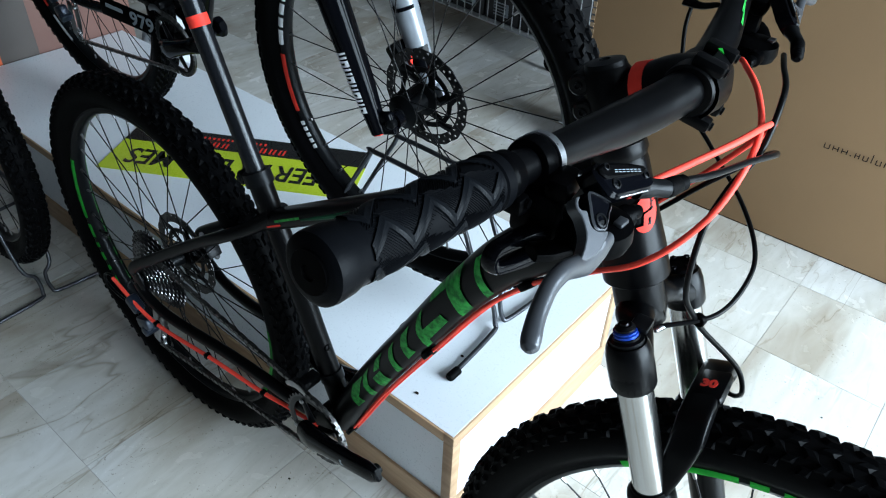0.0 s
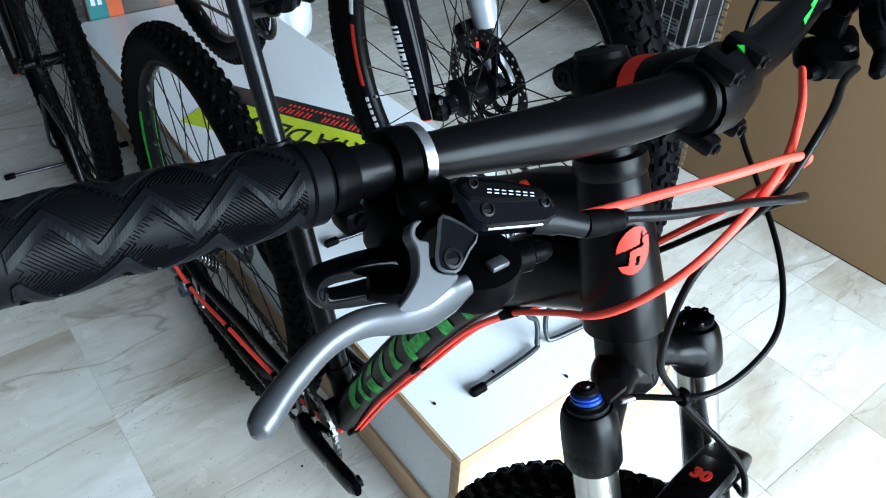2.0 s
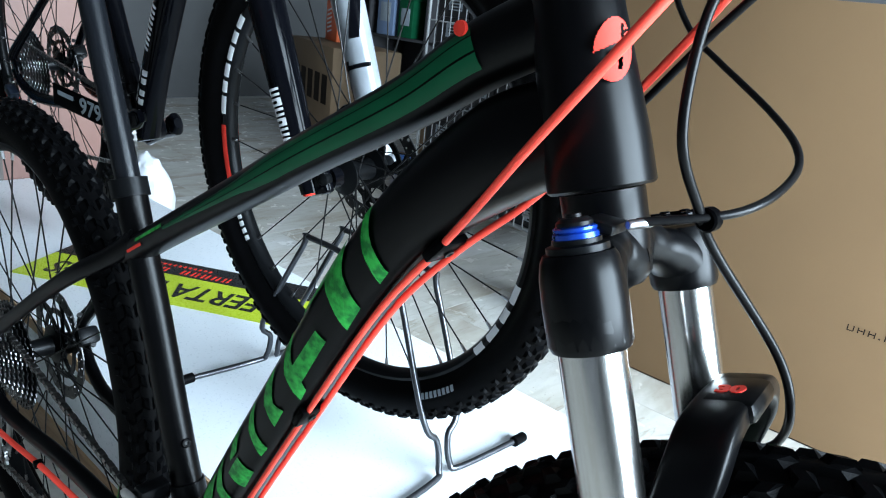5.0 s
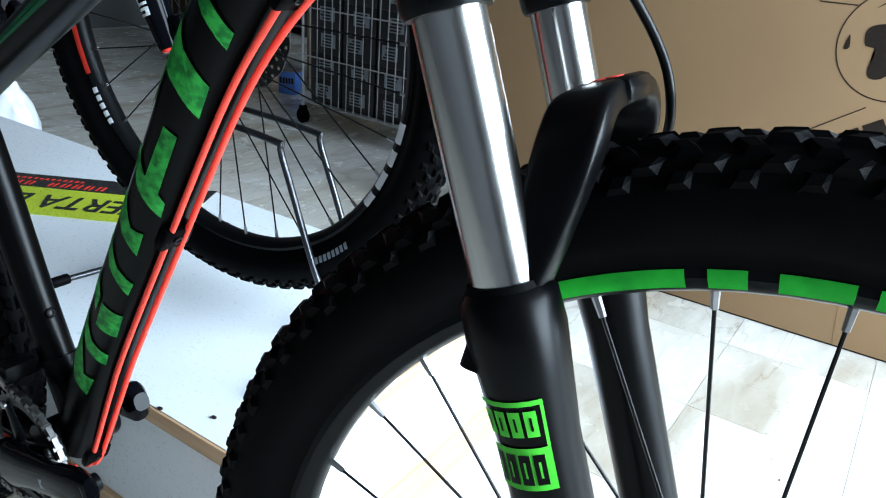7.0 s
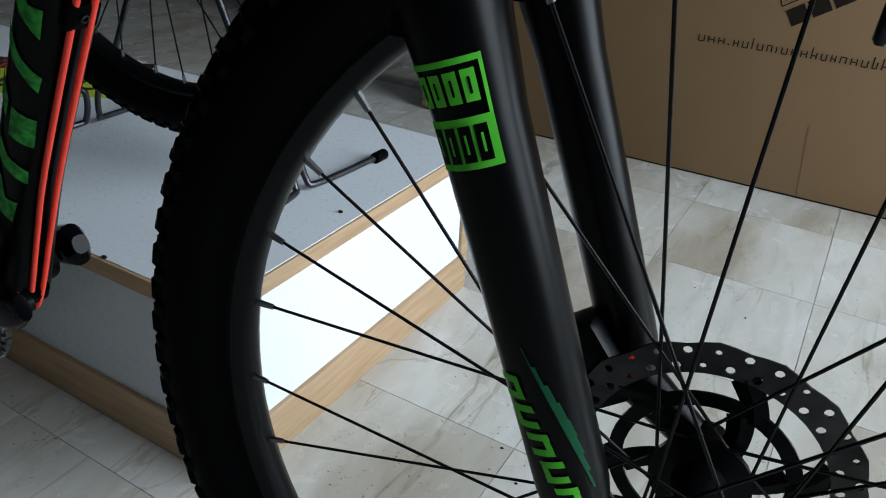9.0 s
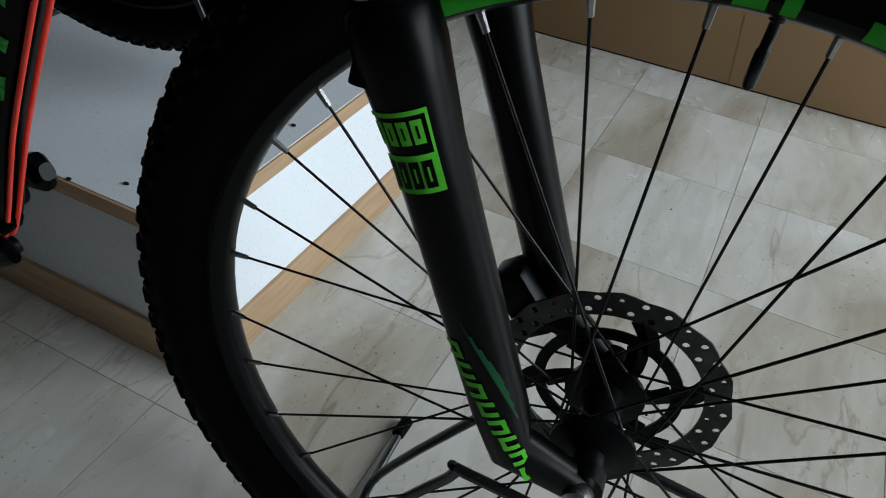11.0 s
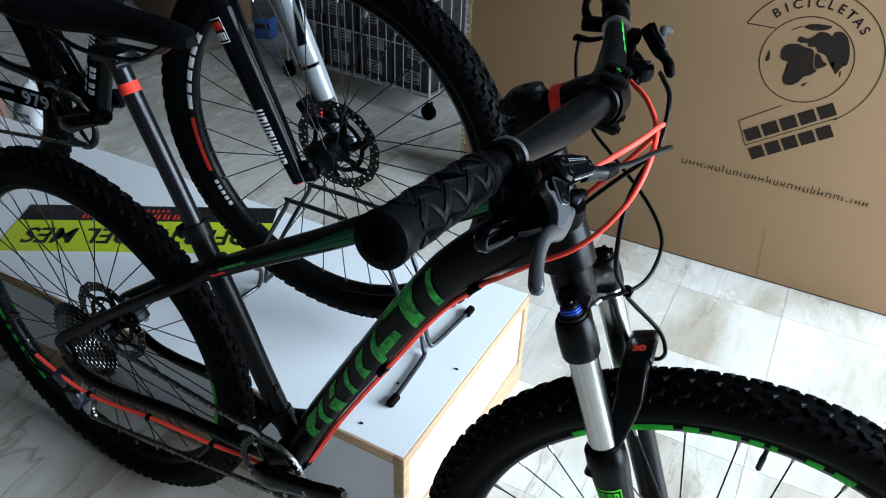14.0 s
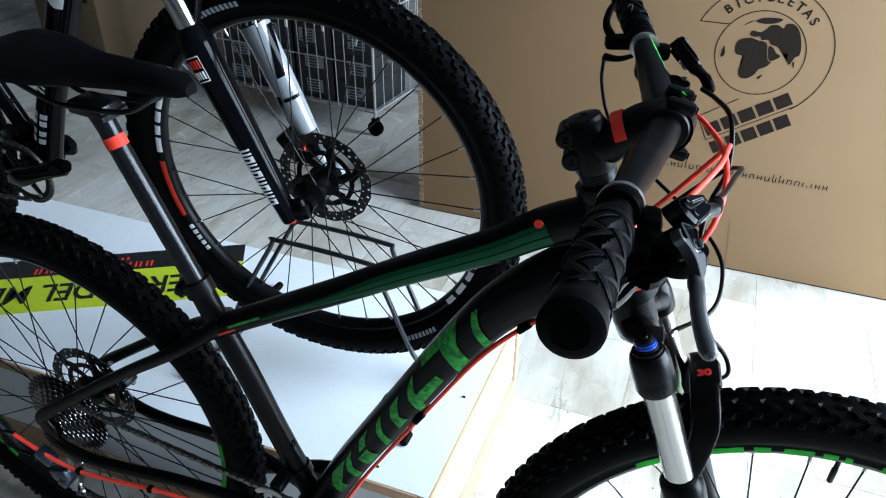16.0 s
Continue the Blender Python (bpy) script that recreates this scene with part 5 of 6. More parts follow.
                    bm.faces.new((t0, q[1], q[2], t1))
            kn = part("knurling", bm, M_GRIP, grip, "fine knurled rubber", False)
            kn["kind"] = "stuff"
            c = along(0.0525)
            bm = turned(c - way * 0.006, way, [(0.0114, 0), (0.0142, 0.0006), (0.0148, 0.008), (0.0148, 0.0095), (0.0140, 0.0115)], 28)
            add_box(bm, (0, 0, 0), (0.014, 0.011, 0.012), Matrix.Translation(c + FW * 0.010 - ZZ * 0.013), 0.003)
            col = part("grip_clamp", bm, M_PLASTIC, grip, "black locking collar")
            part("collar_bolt", turned(c + FW * 0.0168 - ZZ * 0.011, FW, [(0.0030, 0), (0.0030, 0.002), (0.0018, 0.0022)], 10), M_PLASTIC, grip)
            # brake lever: clamp, reservoir, pivot housing, blade
            d = (along(0.045) - along(0.015)).normalized()
            part("silver_band", turned(along(0.0205) - d * 0.0072, d, [(0.0116, 0), (0.0166, 0.0004), (0.0166, 0.0056), (0.0116, 0.006)], 32), M_SILVER, bike, "silver clamp band")
            bm = turned(along(0.0205), d, [(0.0112, 0), (0.0160, 0.0004), (0.0162, 0.006), (0.0152, 0.010), (0.0112, 0.011)], 28)
            add_box(bm, (0, 0, 0), (0.016, 0.024, 0.016), Matrix.Translation(along(0.024) + FW * 0.022 - ZZ * 0.006) @ Matrix.Rotation(radians(8.4), 4, "Z"), 0.005)
            lever = part("brake_lever", bm, M_PLASTIC, bike, "black brake lever clamp")
            # master cylinder: its own frame, lid facing forward and up
            e1, e2, e3 = (OUT * p + FW * q + ZZ * r for p, q, r in ((0.9927, -0.0851, -0.0851), (0.0, 0.7071, -0.7071), (0.1203, 0.702, 0.702)))
            mc = Matrix.Translation(anchor) @ Matrix((e1, e2, e3)).transposed().to_4x4()
            mm = [(x / 1000, y / 1000) for x, y in ((24.0, 14.0), (18.3, 12.8), (3.2, 20.8), (-12.6, 31.6), (-15.5, 39.0), (-13.5, 46.5), (-6.0, 46.6), (21.1, 35.4), (24.6, 30.5), (25.4, 19.0))]
            part("brake_reservoir", plate(mc, mm, 0.024, 0.0388, 0.0026), M_GLOSS_BLACK, lever, "glossy black brake fluid reservoir")
            mm = [(x / 1000, y / 1000) for x, y in ((22.6, 15.0), (18.0, 14.4), (3.4, 22.2), (-11.3, 32.6), (-12.3, 35.4), (-7.0, 35.8), (8.0, 29.2), (21.2, 22.4), (23.2, 18.0))]
            part("reservoir_lid", plate(mc, mm, 0.0380, 0.0406, 0.0012), M_PLASTIC, lever)
            # steel strip stands in for the window's reflection on the gloss black bevel
            bm = plate(mc @ Matrix.Translation((0.0074, 0.0400, 0.0374)) @ Matrix.Rotation(math.atan2(11.2, -27.1), 4, "Z") @ Matrix.Rotation(radians(-40), 4, "X"), [(-0.0130, -0.0013), (0.0130, -0.0011), (0.0130, 0.0010), (-0.0130, 0.0013)], 0.0, 0.0009, 0.0003)
            part("reservoir_edge", bm, M_STEEL, lever, "bright strip painted as a glint along the reservoir's bevel")
            for u, v, h, r in ((0.0157, 0.0287, 0.0386, 0.0031), (-0.0102, 0.0378, 0.0386, 0.0024), (0.0171, 0.0172, 0.0402, 0.0022)):
                part("lid_screw", turned(mc @ V(u, v, h), e3, [(r, 0), (r, 0.0010), (r * 0.7, 0.0012), (r * 0.6, 0.0002), (r * 0.2, 0.0002)], 14), M_ALLOY_BLACK, lever)
            for k in range(7):
                m = mc @ Matrix.Translation((0.0122 - 0.00285 * k, 0.0228 + 0.00160 * k, 0.0407)) @ Matrix.Rotation(math.atan2(10.3, -18.2), 4, "Z")
                for q in (-0.00065, 0.00065):
                    part("white_letter_bar", block((0, q, 0), (0.0020, 0.0004, 0.0003), m), M_GREYDECAL, lever, "", False)
            way_b = (loc(-0.045, 0.070, -0.019) - loc(-0.022, 0.0645, -0.0135)).normalized()
            part("hose_fitting", sweep(bmesh.new(), [mc @ V(-0.006, 0.0415, 0.0305), mc @ V(-0.0145, 0.0465, 0.0315), mc @ V(-0.0180, 0.0492, 0.0320), mc @ V(-0.0265, 0.0555, 0.0332)], [0.0066, 0.0068, 0.0056, 0.0056], 16), M_ALLOY_BLACK, lever, "black alloy hose fitting")
            bm = turned(loc(-0.022, 0.0645, -0.0135), way_b, [(0.0056, 0), (0.0062, 0.002), (0.0060, 0.013), (0.0050, 0.014), (0.0056, 0.016), (0.0048, 0.017), (0.0054, 0.019), (0.0046, 0.020), (0.0052, 0.022), (0.0036, 0.024), (0.0028, 0.026)], 16)
            part("hose_boot", bm, M_RUBBER, lever, "ribbed rubber hose boot")
            mm = closed_curve(((33.5, 22.6), (29.0, 24.0), (21.4, 35.6), (28.0, 39.6), (36.2, 44.0), (40.6, 43.2), (44.2, 39.4), (42.8, 34.4), (38.2, 28.6)), 2)
            part("pivot_housing", plate(mc, mm, 0.020, 0.0335, 0.0012), M_GLOSS_BLACK, lever, "glossy black pivot housing")
            # edge reflections of the gloss black housing, put into a grey rim
            part("window_rim", plate(mc, mm, 0.0330, 0.0344, 0.0012, False), M_LEVER, lever, "grey rim painted as edge reflections")
            part("pivot_pin", turned(mc @ V(0.0365, 0.0385, 0.0333), e3, [(0.0042, 0), (0.0042, 0.0008), (0.0030, 0.0010), (0.0026, 0.0002), (0.001, 0.0002)], 16), M_ALLOY_BLACK, lever)
            pts = [loc(0.036, 0.0530, -0.019), loc(0.045, 0.0512, -0.021), loc(0.057, 0.0495, -0.0225), loc(0.070, 0.0480, -0.0185), loc(0.082, 0.0468, -0.0130), loc(0.092, 0.0462, -0.0110), loc(0.103, 0.0460, -0.0122), loc(0.118, 0.0480, -0.0168), loc(0.129, 0.0510, -0.0205), loc(0.1335, 0.0527, -0.0220), loc(0.1360, 0.0536, -0.0226)]
            bm = sweep(bmesh.new(), smooth_path(pts, 6), [0.0030, 0.0046, 0.0052, 0.0049, 0.0047, 0.0046, 0.0046, 0.0047, 0.0052, 0.0044, 0.0014], 18, (0, 0, 1), [1.6, 1.85, 1.65, 1.30, 1.18, 1.12, 1.08, 1.05, 1.0, 1.0, 1.0], True, 0, 0.85)
            part("lever_blade", bm, M_LEVER, lever, "grey two-finger lever blade")
            mm = closed_curve(((41.2, 20.2), (44.0, 19.2), (46.8, 20.6), (48.6, 23.6), (48.6, 27.6), (50.2, 32.2), (54.0, 37.6), (61.0, 41.6), (68.0, 44.8), (56.0, 49.0), (43.0, 47.2), (38.4, 45.0), (41.3, 43.0), (45.2, 40.2), (46.6, 36.8), (45.4, 33.0), (43.0, 28.6), (45.8, 26.0), (46.2, 23.4), (44.3, 21.4)), 3)
            part("lever_hook", plate(mc, mm, 0.0275, 0.0350, 0.0006), M_LEVER, lever, "grey hooked end of the blade", False)
            # shifter under the bar
            so, sf, sz = (0.005, 0.0, 0.006) if s > 0 else (-0.036, -0.010, 0.008)
            bm = joined(turned(loc(0.014 + so, 0.040 + sf, -0.045 + sz), ZZ, [(0.012, 0), (0.0195, 0.002), (0.0215, 0.008), (0.0205, 0.016), (0.012, 0.020)], 28), block((0, 0, 0), (0.030, 0.016, 0.030), Matrix.Translation(along(0.034) + FW * 0.012 - ZZ * 0.026) @ Matrix.Rotation(radians(8.4), 4, "Z"), 0.005))
            sh = part("shifter", bm, M_PLASTIC, bike, "black gear shifter")
            part("shifter_plate", block((0, 0, 0), (0.006, 0.009, 0.003), Matrix.Translation(loc(0.014 + so, 0.053 + sf, -0.0245 + sz)), 0.001), M_LEVER, sh)
            bm = turned(loc(-0.002 + so, 0.046 + sf, -0.036 + sz), -OUT * 0.9 + FW * (0.35 if s > 0 else -0.10), [(0.0075, 0), (0.0075, 0.010), (0.0050, 0.012), (0.0048, 0.018), (0.0032, 0.021)], 14)
            part("barrel_adjuster", bm, M_PLASTIC, sh)
            pts = [loc(0.026, 0.018, -0.038), loc(0.040, 0.010, -0.031), loc(0.063, 0.001, -0.030), loc(0.069, -0.002, -0.034), loc(0.068, -0.002, -0.043), loc(0.061, 0.001, -0.046), loc(0.040, 0.009, -0.047), loc(0.026, 0.018, -0.038)]
            part("shift_paddle", sweep(bmesh.new(), smooth_path(pts, 4), [0.0056, 0.0048, 0.0038, 0.0038, 0.0038, 0.0038, 0.0048, 0.0056], 10, tuple(FW), 1.4, True, 0, 0.7), M_GLOSS_BLACK, sh, "hollow black shift paddle")
            pts = [loc(0.020, 0.034, -0.036), loc(0.034, 0.030, -0.036), loc(0.048, 0.022, -0.034), loc(0.056, 0.016, -0.032)]
            part("shift_paddle", sweep(bmesh.new(), smooth_path(pts, 5), [0.0075, 0.0060, 0.0080, 0.0075], 12, (0, 0, 1), 0.5, True, 0, 0.7), M_PLASTIC, sh)
            if s < 0:
                # thumb lever of the fork lockout behind the bar
                c = along(0.036)
                bm = turned(c - d * 0.004, d, [(0.0112, 0), (0.0160, 0.001), (0.0160, 0.010), (0.0112, 0.011)], 24)
                add_box(bm, (0, 0, 0), (0.030, 0.018, 0.016), Matrix.Translation(c - FW * 0.026 - ZZ * 0.004) @ Matrix.Rotation(radians(20), 4, "Z"), 0.004)
                rem = part("lockout_remote", bm, M_PLASTIC, bike, "black fork lockout remote")
                pts = [c - FW * 0.034 + OUT * 0.002, c - FW * 0.042 + OUT * 0.018 + ZZ * 0.010, c - FW * 0.040 + OUT * 0.034 + ZZ * 0.022, c - FW * 0.036 + OUT * 0.044 + ZZ * 0.028]
                part("remote_lever", sweep(bmesh.new(), smooth_path(pts, 4), [0.006, 0.0045, 0.0042, 0.0030], 10, tuple(ZZ), 0.9), M_PLASTIC, rem)
                pts = [c - OUT * 0.030 - FW * 0.010 - ZZ * 0.010, c - OUT * 0.038 - FW * 0.024 - ZZ * 0.012, c - OUT * 0.034 - FW * 0.040 - ZZ * 0.012]
                part("release_tab", sweep(bmesh.new(), smooth_path(pts, 4), [0.004, 0.006, 0.0080], 10, tuple(ZZ), 0.5), M_PLASTIC, rem)
    return bike


# ---------------------------------------------------------------- room
PZ = 0.265  # platform top


def slab(name, lo, hi, mat, label, kind="structure", cat=""):
    c = [(a + b) / 2 for a, b in zip(lo, hi)]
    ob = link_mesh(name, block(c, [b - a for a, b in zip(lo, hi)]), mat, None, "", False)
    return tagged(ob, label, cat or name.split("_")[0], "", kind)


floor = slab("floor", (-4.2, -3.0, -0.12), (4.0, 4.6, -0.0014), M_GROUT, "beige marble tile floor with thin grout joints")
slab("ceiling", (-4.2, -3.0, 2.9), (4.0, 4.6, 3.0), M_CEIL, "plain painted ceiling")
slab("wall_back", (-4.2, 4.6, 0), (4.0, 4.75, 2.9), M_WALL, "plain plaster back wall of the shop", cat="wall")
slab("wall_left", (-4.35, -3.0, 0), (-4.2, 4.75, 2.9), M_PALEWALL, "plain plaster side wall of the shop", cat="wall")


def wall_with_opening(name, axis, at0, at1, lo, hi, o0, o1, z0, z1, label):
    """A wall with one opening through it; axis 0: it stands across x, 1: across y."""
    bm = bmesh.new()
    for a, b, c, d in ((lo, o0, 0, 2.9), (o1, hi, 0, 2.9), (o0, o1, z1, 2.9), (o0, o1, 0, z0)):
        if b - a < 1e-4 or d - c < 1e-4:
            continue
        if axis == 0:
            add_box(bm, ((at0 + at1) / 2, (a + b) / 2, (c + d) / 2), (at1 - at0, b - a, d - c))
        else:
            add_box(bm, ((a + b) / 2, (at0 + at1) / 2, (c + d) / 2), (b - a, at1 - at0, d - c))
    return tagged(link_mesh(name, bm, M_WALL, None, "", False), label, "wall", "", "structure")


wall_with_opening("wall_street", 0, 4.0, 4.15, -3.0, 4.75, -0.65, 2.35, 0.0, 2.75, "plaster street wall with a wide shop-front opening")
# unseen wall, added to block sky light and kept dark against bounce
slab("wall_camera_side", (-4.35, -3.15, 0), (4.15, -3.0, 2.9), M_WALL, "plain unseen wall, added dark to hold back light from behind", cat="wall")
slab("ground", (-60, -60, -0.2), (60, 60, -0.125), M_GROUT, "plain pavement outside the shop")

# floor tiles: pieces of their own near the bikes, joined further off
TILE_X, TILE_Y, GAP, TX, TY = 0.293, 0.311, 0.0012, -0.012, 0.043


tile_mesh = None
far_rows = []
for j in range(-9, 15):
    y0 = TY + TILE_Y * j
    if y0 < -3.0 or y0 + TILE_Y > 4.6:
        continue
    for i in range(-14, 14):
        x0 = TX + TILE_X * i
        if x0 < -4.2 or x0 + TILE_X > 4.0:
            continue
        cx, cy = x0 + TILE_X / 2, y0 + TILE_Y / 2
        if -1.7 < cx < 1.9 and -0.9 < cy < 1.75:
            if tile_mesh is None:
                bm = block((0, 0, -0.004), (TILE_X - GAP, TILE_Y - GAP, 0.008))
                tile_mesh = bpy.data.meshes.new("tile")
                bm.to_mesh(tile_mesh)
                bm.free()
                tile_mesh.materials.append(M_MARBLE)
            ob = new("tile", tile_mesh)
            ob.location = (cx, cy, 0)
            ob.parent = floor
        else:
            far_rows.append((cx, cy))
verts, faces = [], []
for cx, cy in far_rows:
    b = len(verts)
    h, g = (TILE_X - GAP) / 2, (TILE_Y - GAP) / 2
    verts += [(cx - h, cy - g, 0), (cx + h, cy - g, 0), (cx + h, cy + g, 0), (cx - h, cy + g, 0)]
    faces.append((b, b + 1, b + 2, b + 3))
me = bpy.data.meshes.new("far_tiles")
me.from_pydata(verts, [], faces)
me.materials.append(M_MARBLE)
ft = new("far_tiles", me)
ft.parent = floor
ft["kind"] = "stuff"

# ---------------------------------------------------------------- display platform
plat = tagged(holder("display_platform", (-0.37, 0.385, 0)), "low white laminate display platform with pine edging", "platform")
PX0, PX1, PY0, PY1 = -1.330, 0.614, 0.103, 0.668


def plat_part(name, lo, hi, mat, label="", bevel=0.0):
    c = [(a + b) / 2 - o for a, b, o in zip(lo, hi, (-0.37, 0.385, 0))]
    return part(name, block(c, [b - a for a, b in zip(lo, hi)], None, bevel), mat, plat, label, bevel > 0)


plat_part("top_panel", (PX0, PY0 + 0.004, PZ - 0.018), (PX1 - 0.004, PY1, PZ), M_LAMINATE, "white laminate top")
plat_part("front_panel", (PX0, PY0 + 0.006, 0.070), (PX1 - 0.016, PY0 + 0.018, PZ - 0.024), M_LAMINATE, "white laminate side panel")
plat_part("end_panel", (PX1 - 0.018, PY0 + 0.020, 0.070), (PX1 - 0.006, PY1 - 0.018, PZ - 0.024), M_LAMINATE, "white laminate end panel")
plat_part("back_panel", (PX0, PY1 - 0.016, 0.0), (PX1 - 0.020, PY1 - 0.004, PZ - 0.024), M_LAMINATE, "white laminate back panel")
plat_part("front_edging", (PX0, PY0, PZ - 0.024), (PX1 - 0.022, PY0 + 0.020, PZ - 0.001), M_WOODX, "raw pine edging", 0.0015)
plat_part("end_edging", (PX1 - 0.022, PY0, PZ - 0.024), (PX1, PY1, PZ - 0.001), M_WOODY, "raw pine edging", 0.0015)
plat_part("front_base_board", (PX0, PY0, 0.0), (PX1 - 0.022, PY0 + 0.020, 0.070), M_WOODX, "raw pine base board", 0.0015)
plat_part("end_base_board", (PX1 - 0.022, PY0, 0.0), (PX1, PY1, 0.070), M_WOODY, "raw pine base board", 0.0015)
for y in (PY0, PY1 - 0.022):
    plat_part("corner_post", (PX1 - 0.022, y, 0.0703), (PX1, y + 0.022, PZ - 0.0243), M_WOOD, "raw pine corner post", 0.0012)

# striped printed board at the platform's head
hb = tagged(holder("display_board", (-1.36, 0.44, 0)), "tall printed display board with teal, orange and brown stripes", "board")
part("board", block((0, 0, 0.55), (0.040, 0.56, 1.10), None, 0.003), M_BROWN, hb)
for nm, y0, y1, mat in (("teal_stripe", 0.164, 0.222, M_TEALPRINT), ("orange_stripe", 0.2222, 0.268, M_ORANGE), ("dark_stripe", 0.2682, 0.385, M_DARKBROWN), ("red_brown_stripe", 0.3852, 0.716, M_BROWN)):
    part(nm, block((0.0212, (y0 + y1) / 2 - 0.44, 0.55), (0.0016, y1 - y0, 1.098)), mat, hb, "", False)
for k in range(2):
    part("white_letter_bar", block((0.0224, 0.182 + 0.020 * k - 0.44, 0.318), (0.0008, 0.013, 0.022)), M_WHITE, hb, "", False)

# poster strip lying on the platform; its words face away from the camera
PO, PU = Vector((-0.585, 0.150, PZ + 0.0012)), (Vector((-0.020, 0.478, 0)) - Vector((-0.585, 0.150, 0))).normalized()
plen = 0.655
poster = tagged(holder("poster", PO), "lime and black poster strip lying flat on the platform", "poster")
rot = Matrix.Rotation(math.atan2(PU.y, PU.x), 4, "Z")
part("lime_field", place_bm(block((plen / 2, 0.072, 0), (plen, 0.144, 0.0012)), rot), M_POSTER, poster, "lime green field", False)
part("black_field", place_bm(block((plen / 2, 0.144 + 0.039, 0), (plen, 0.078, 0.0012)), rot), M_POSTERBLACK, poster, "black field", False)
bm = lettering("OFERTA DEL MES", 0.094, 0.0003, 0.0012)
part("offer_lettering", place_bm(bm, rot @ Matrix.Translation((plen / 2 + 0.005, 0.074, 0.0012)) @ Matrix.Rotation(math.pi, 4, "Z") @ Matrix.Diagonal((0.79, 1.05, 1, 1))), M_POSTERBLACK, poster, "black printed words")
for k in range(11):
    if k != 5:
        for q in (0.0, 0.011):
            part("red_letter_bar", block((0.160 + 0.026 * k + q, 0.166, 0.0008), (0.0045, 0.024, 0.0006), rot), M_REDPAINT, poster, "", False)
for k in range(14):
    part("red_letter_bar", block((0.20 + 0.013 * k, 0.196, 0.0008), (0.0055, 0.010, 0.0006), rot), M_REDPAINT, poster, "", False)
# crumbs on the platform top
for nm, (x, y) in (("crumb", (0.585, 0.356)), ("crumb", (0.502, 0.137)), ("crumb", (0.44, 0.108)), ("crumb", (0.505, 0.260))):
    bm = bmesh.new()
    bmesh.ops.create_icosphere(bm, subdivisions=1, radius=0.0034, matrix=Matrix.Translation((0, 0, 0.0016)) @ Matrix.Diagonal((1.3, 0.8, 0.6, 1)))
    ob = tagged(link_mesh(nm, bm, M_INK), "small dark crumb of dirt on the platform", "crumb", "crumbs on the platform")
    ob.location = (x, y, PZ)


# ---------------------------------------------------------------- wire wheel stands
def make_stand(at, label):
    st = tagged(holder("wheel_stand", at), label, "bike stand", "wire wheel stands")
    # two long hoops that hold the tyre between them, bent outwards into feet
    for s in (-1, 1):
        pts = [(0.235, 0.165 * s, 0.008), (0.224, 0.030 * s, 0.008), (0.216, 0.012 * s, 0.018), (0.206, 0.012 * s, 0.060), (0.196, 0.036 * s, 0.100), (0.130, 0.037 * s, 0.262), (0.112, 0.037 * s, 0.284),
               (-0.075, 0.037 * s, 0.290), (-0.093, 0.037 * s, 0.272), (-0.196, 0.036 * s, 0.100), (-0.206, 0.012 * s, 0.060), (-0.216, 0.012 * s, 0.018), (-0.224, 0.030 * s, 0.008), (-0.235, 0.165 * s, 0.008)]
        bm = sweep(bmesh.new(), smooth_path(pts, 5), 0.0048, 10)
        hoop = part("wire_hoop", bm, M_WIRE, st, "bent dark steel wire")
        for e in (pts[0], pts[-1]):
            p = Vector(e)
            part("rubber_foot", turned(p - V(0, 0.020 * s, 0), (0, s, 0), [(0.0052, 0), (0.0085, 0.002), (0.0085, 0.026), (0.0065, 0.029)], 12), M_RUBBER, hoop)
    return st


make_stand((0.290, 0.370, PZ), "dark steel wire wheel stand on the platform")
make_stand((-0.765, -0.068, 0), "dark steel wire wheel stand on the floor")
make_stand((1.110, 0.008, 0), "dark steel wire wheel stand under the front wheel")

# ---------------------------------------------------------------- bikes


def bars(spans, which=0):
    return [(a, b, which) for a, b in spans]


green_front = bars([(105.7, 128), (100.6, 103.8), (92.6, 98.2), (88.2, 91.0), (85.6, 87.0), (76.6, 80.0), (70, 74.5), (284, 300), (276, 281), (268, 272)])
pal_main = dict(frame=M_BLACK, frame_label="matte black mountain bike frame", post=M_POST, tube_decals="green", crown=M_BLACK, leg=(M_BLACK, M_BLACK), leg_mark="green", rim=M_ALLOY_BLACK, rim_decal=M_RIMGREEN, rim_second=M_RIMGREEN,
                front_decals=green_front, rear_decals=bars([(158, 187), (190, 196), (198.5, 200.5), (203, 206.5), (209, 211), (214, 218), (221, 225), (338, 365), (330, 335)]))
main_bike = make_bike("mountain_bike", (0, 0, 0), pal_main, 7.0, 11, "matte black mountain bike with green decals and red cables")
pal_two = dict(frame=M_GLOSS_BLACK, frame_label="gloss black bike frame", post=M_POST, tube_decals="white", crown=M_GLOSS_BLACK, leg=(M_GLOSS_BLACK, M_WHITEPAINT), leg_mark="white", rim=M_ALLOY_BLACK, rim_decal=M_WHITE, rim_second=M_REDPAINT,
               front_decals=[(178, 200, 1)] + [(a, a + d, 0) for a, d in ((142, 4.2), (147.6, 3.8), (152.6, 4.6), (158.4, 4.2), (164, 3.6), (168.8, 5.6), (204, 1.6), (206.4, 1.6), (208.8, 1.6), (211.2, 1.6), (213.6, 1.6), (322, 4), (328, 5), (335, 4), (341, 5))] + [(base + 1.55 * k, base + 1.55 * k + 1.05, 2) for base in (298.5, 103.0) for k in range(9)], rear_decals=[(200, 215, 1), (170, 190, 0), (220, 236, 0)])
bike_two = make_bike("mountain_bike", (-0.790, 0.363, PZ + 0.0494), pal_two, 2.8, 21, "gloss black mountain bike with white and red decals on the platform", False)
bike_two.rotation_euler = (radians(4.9), 0, 0)
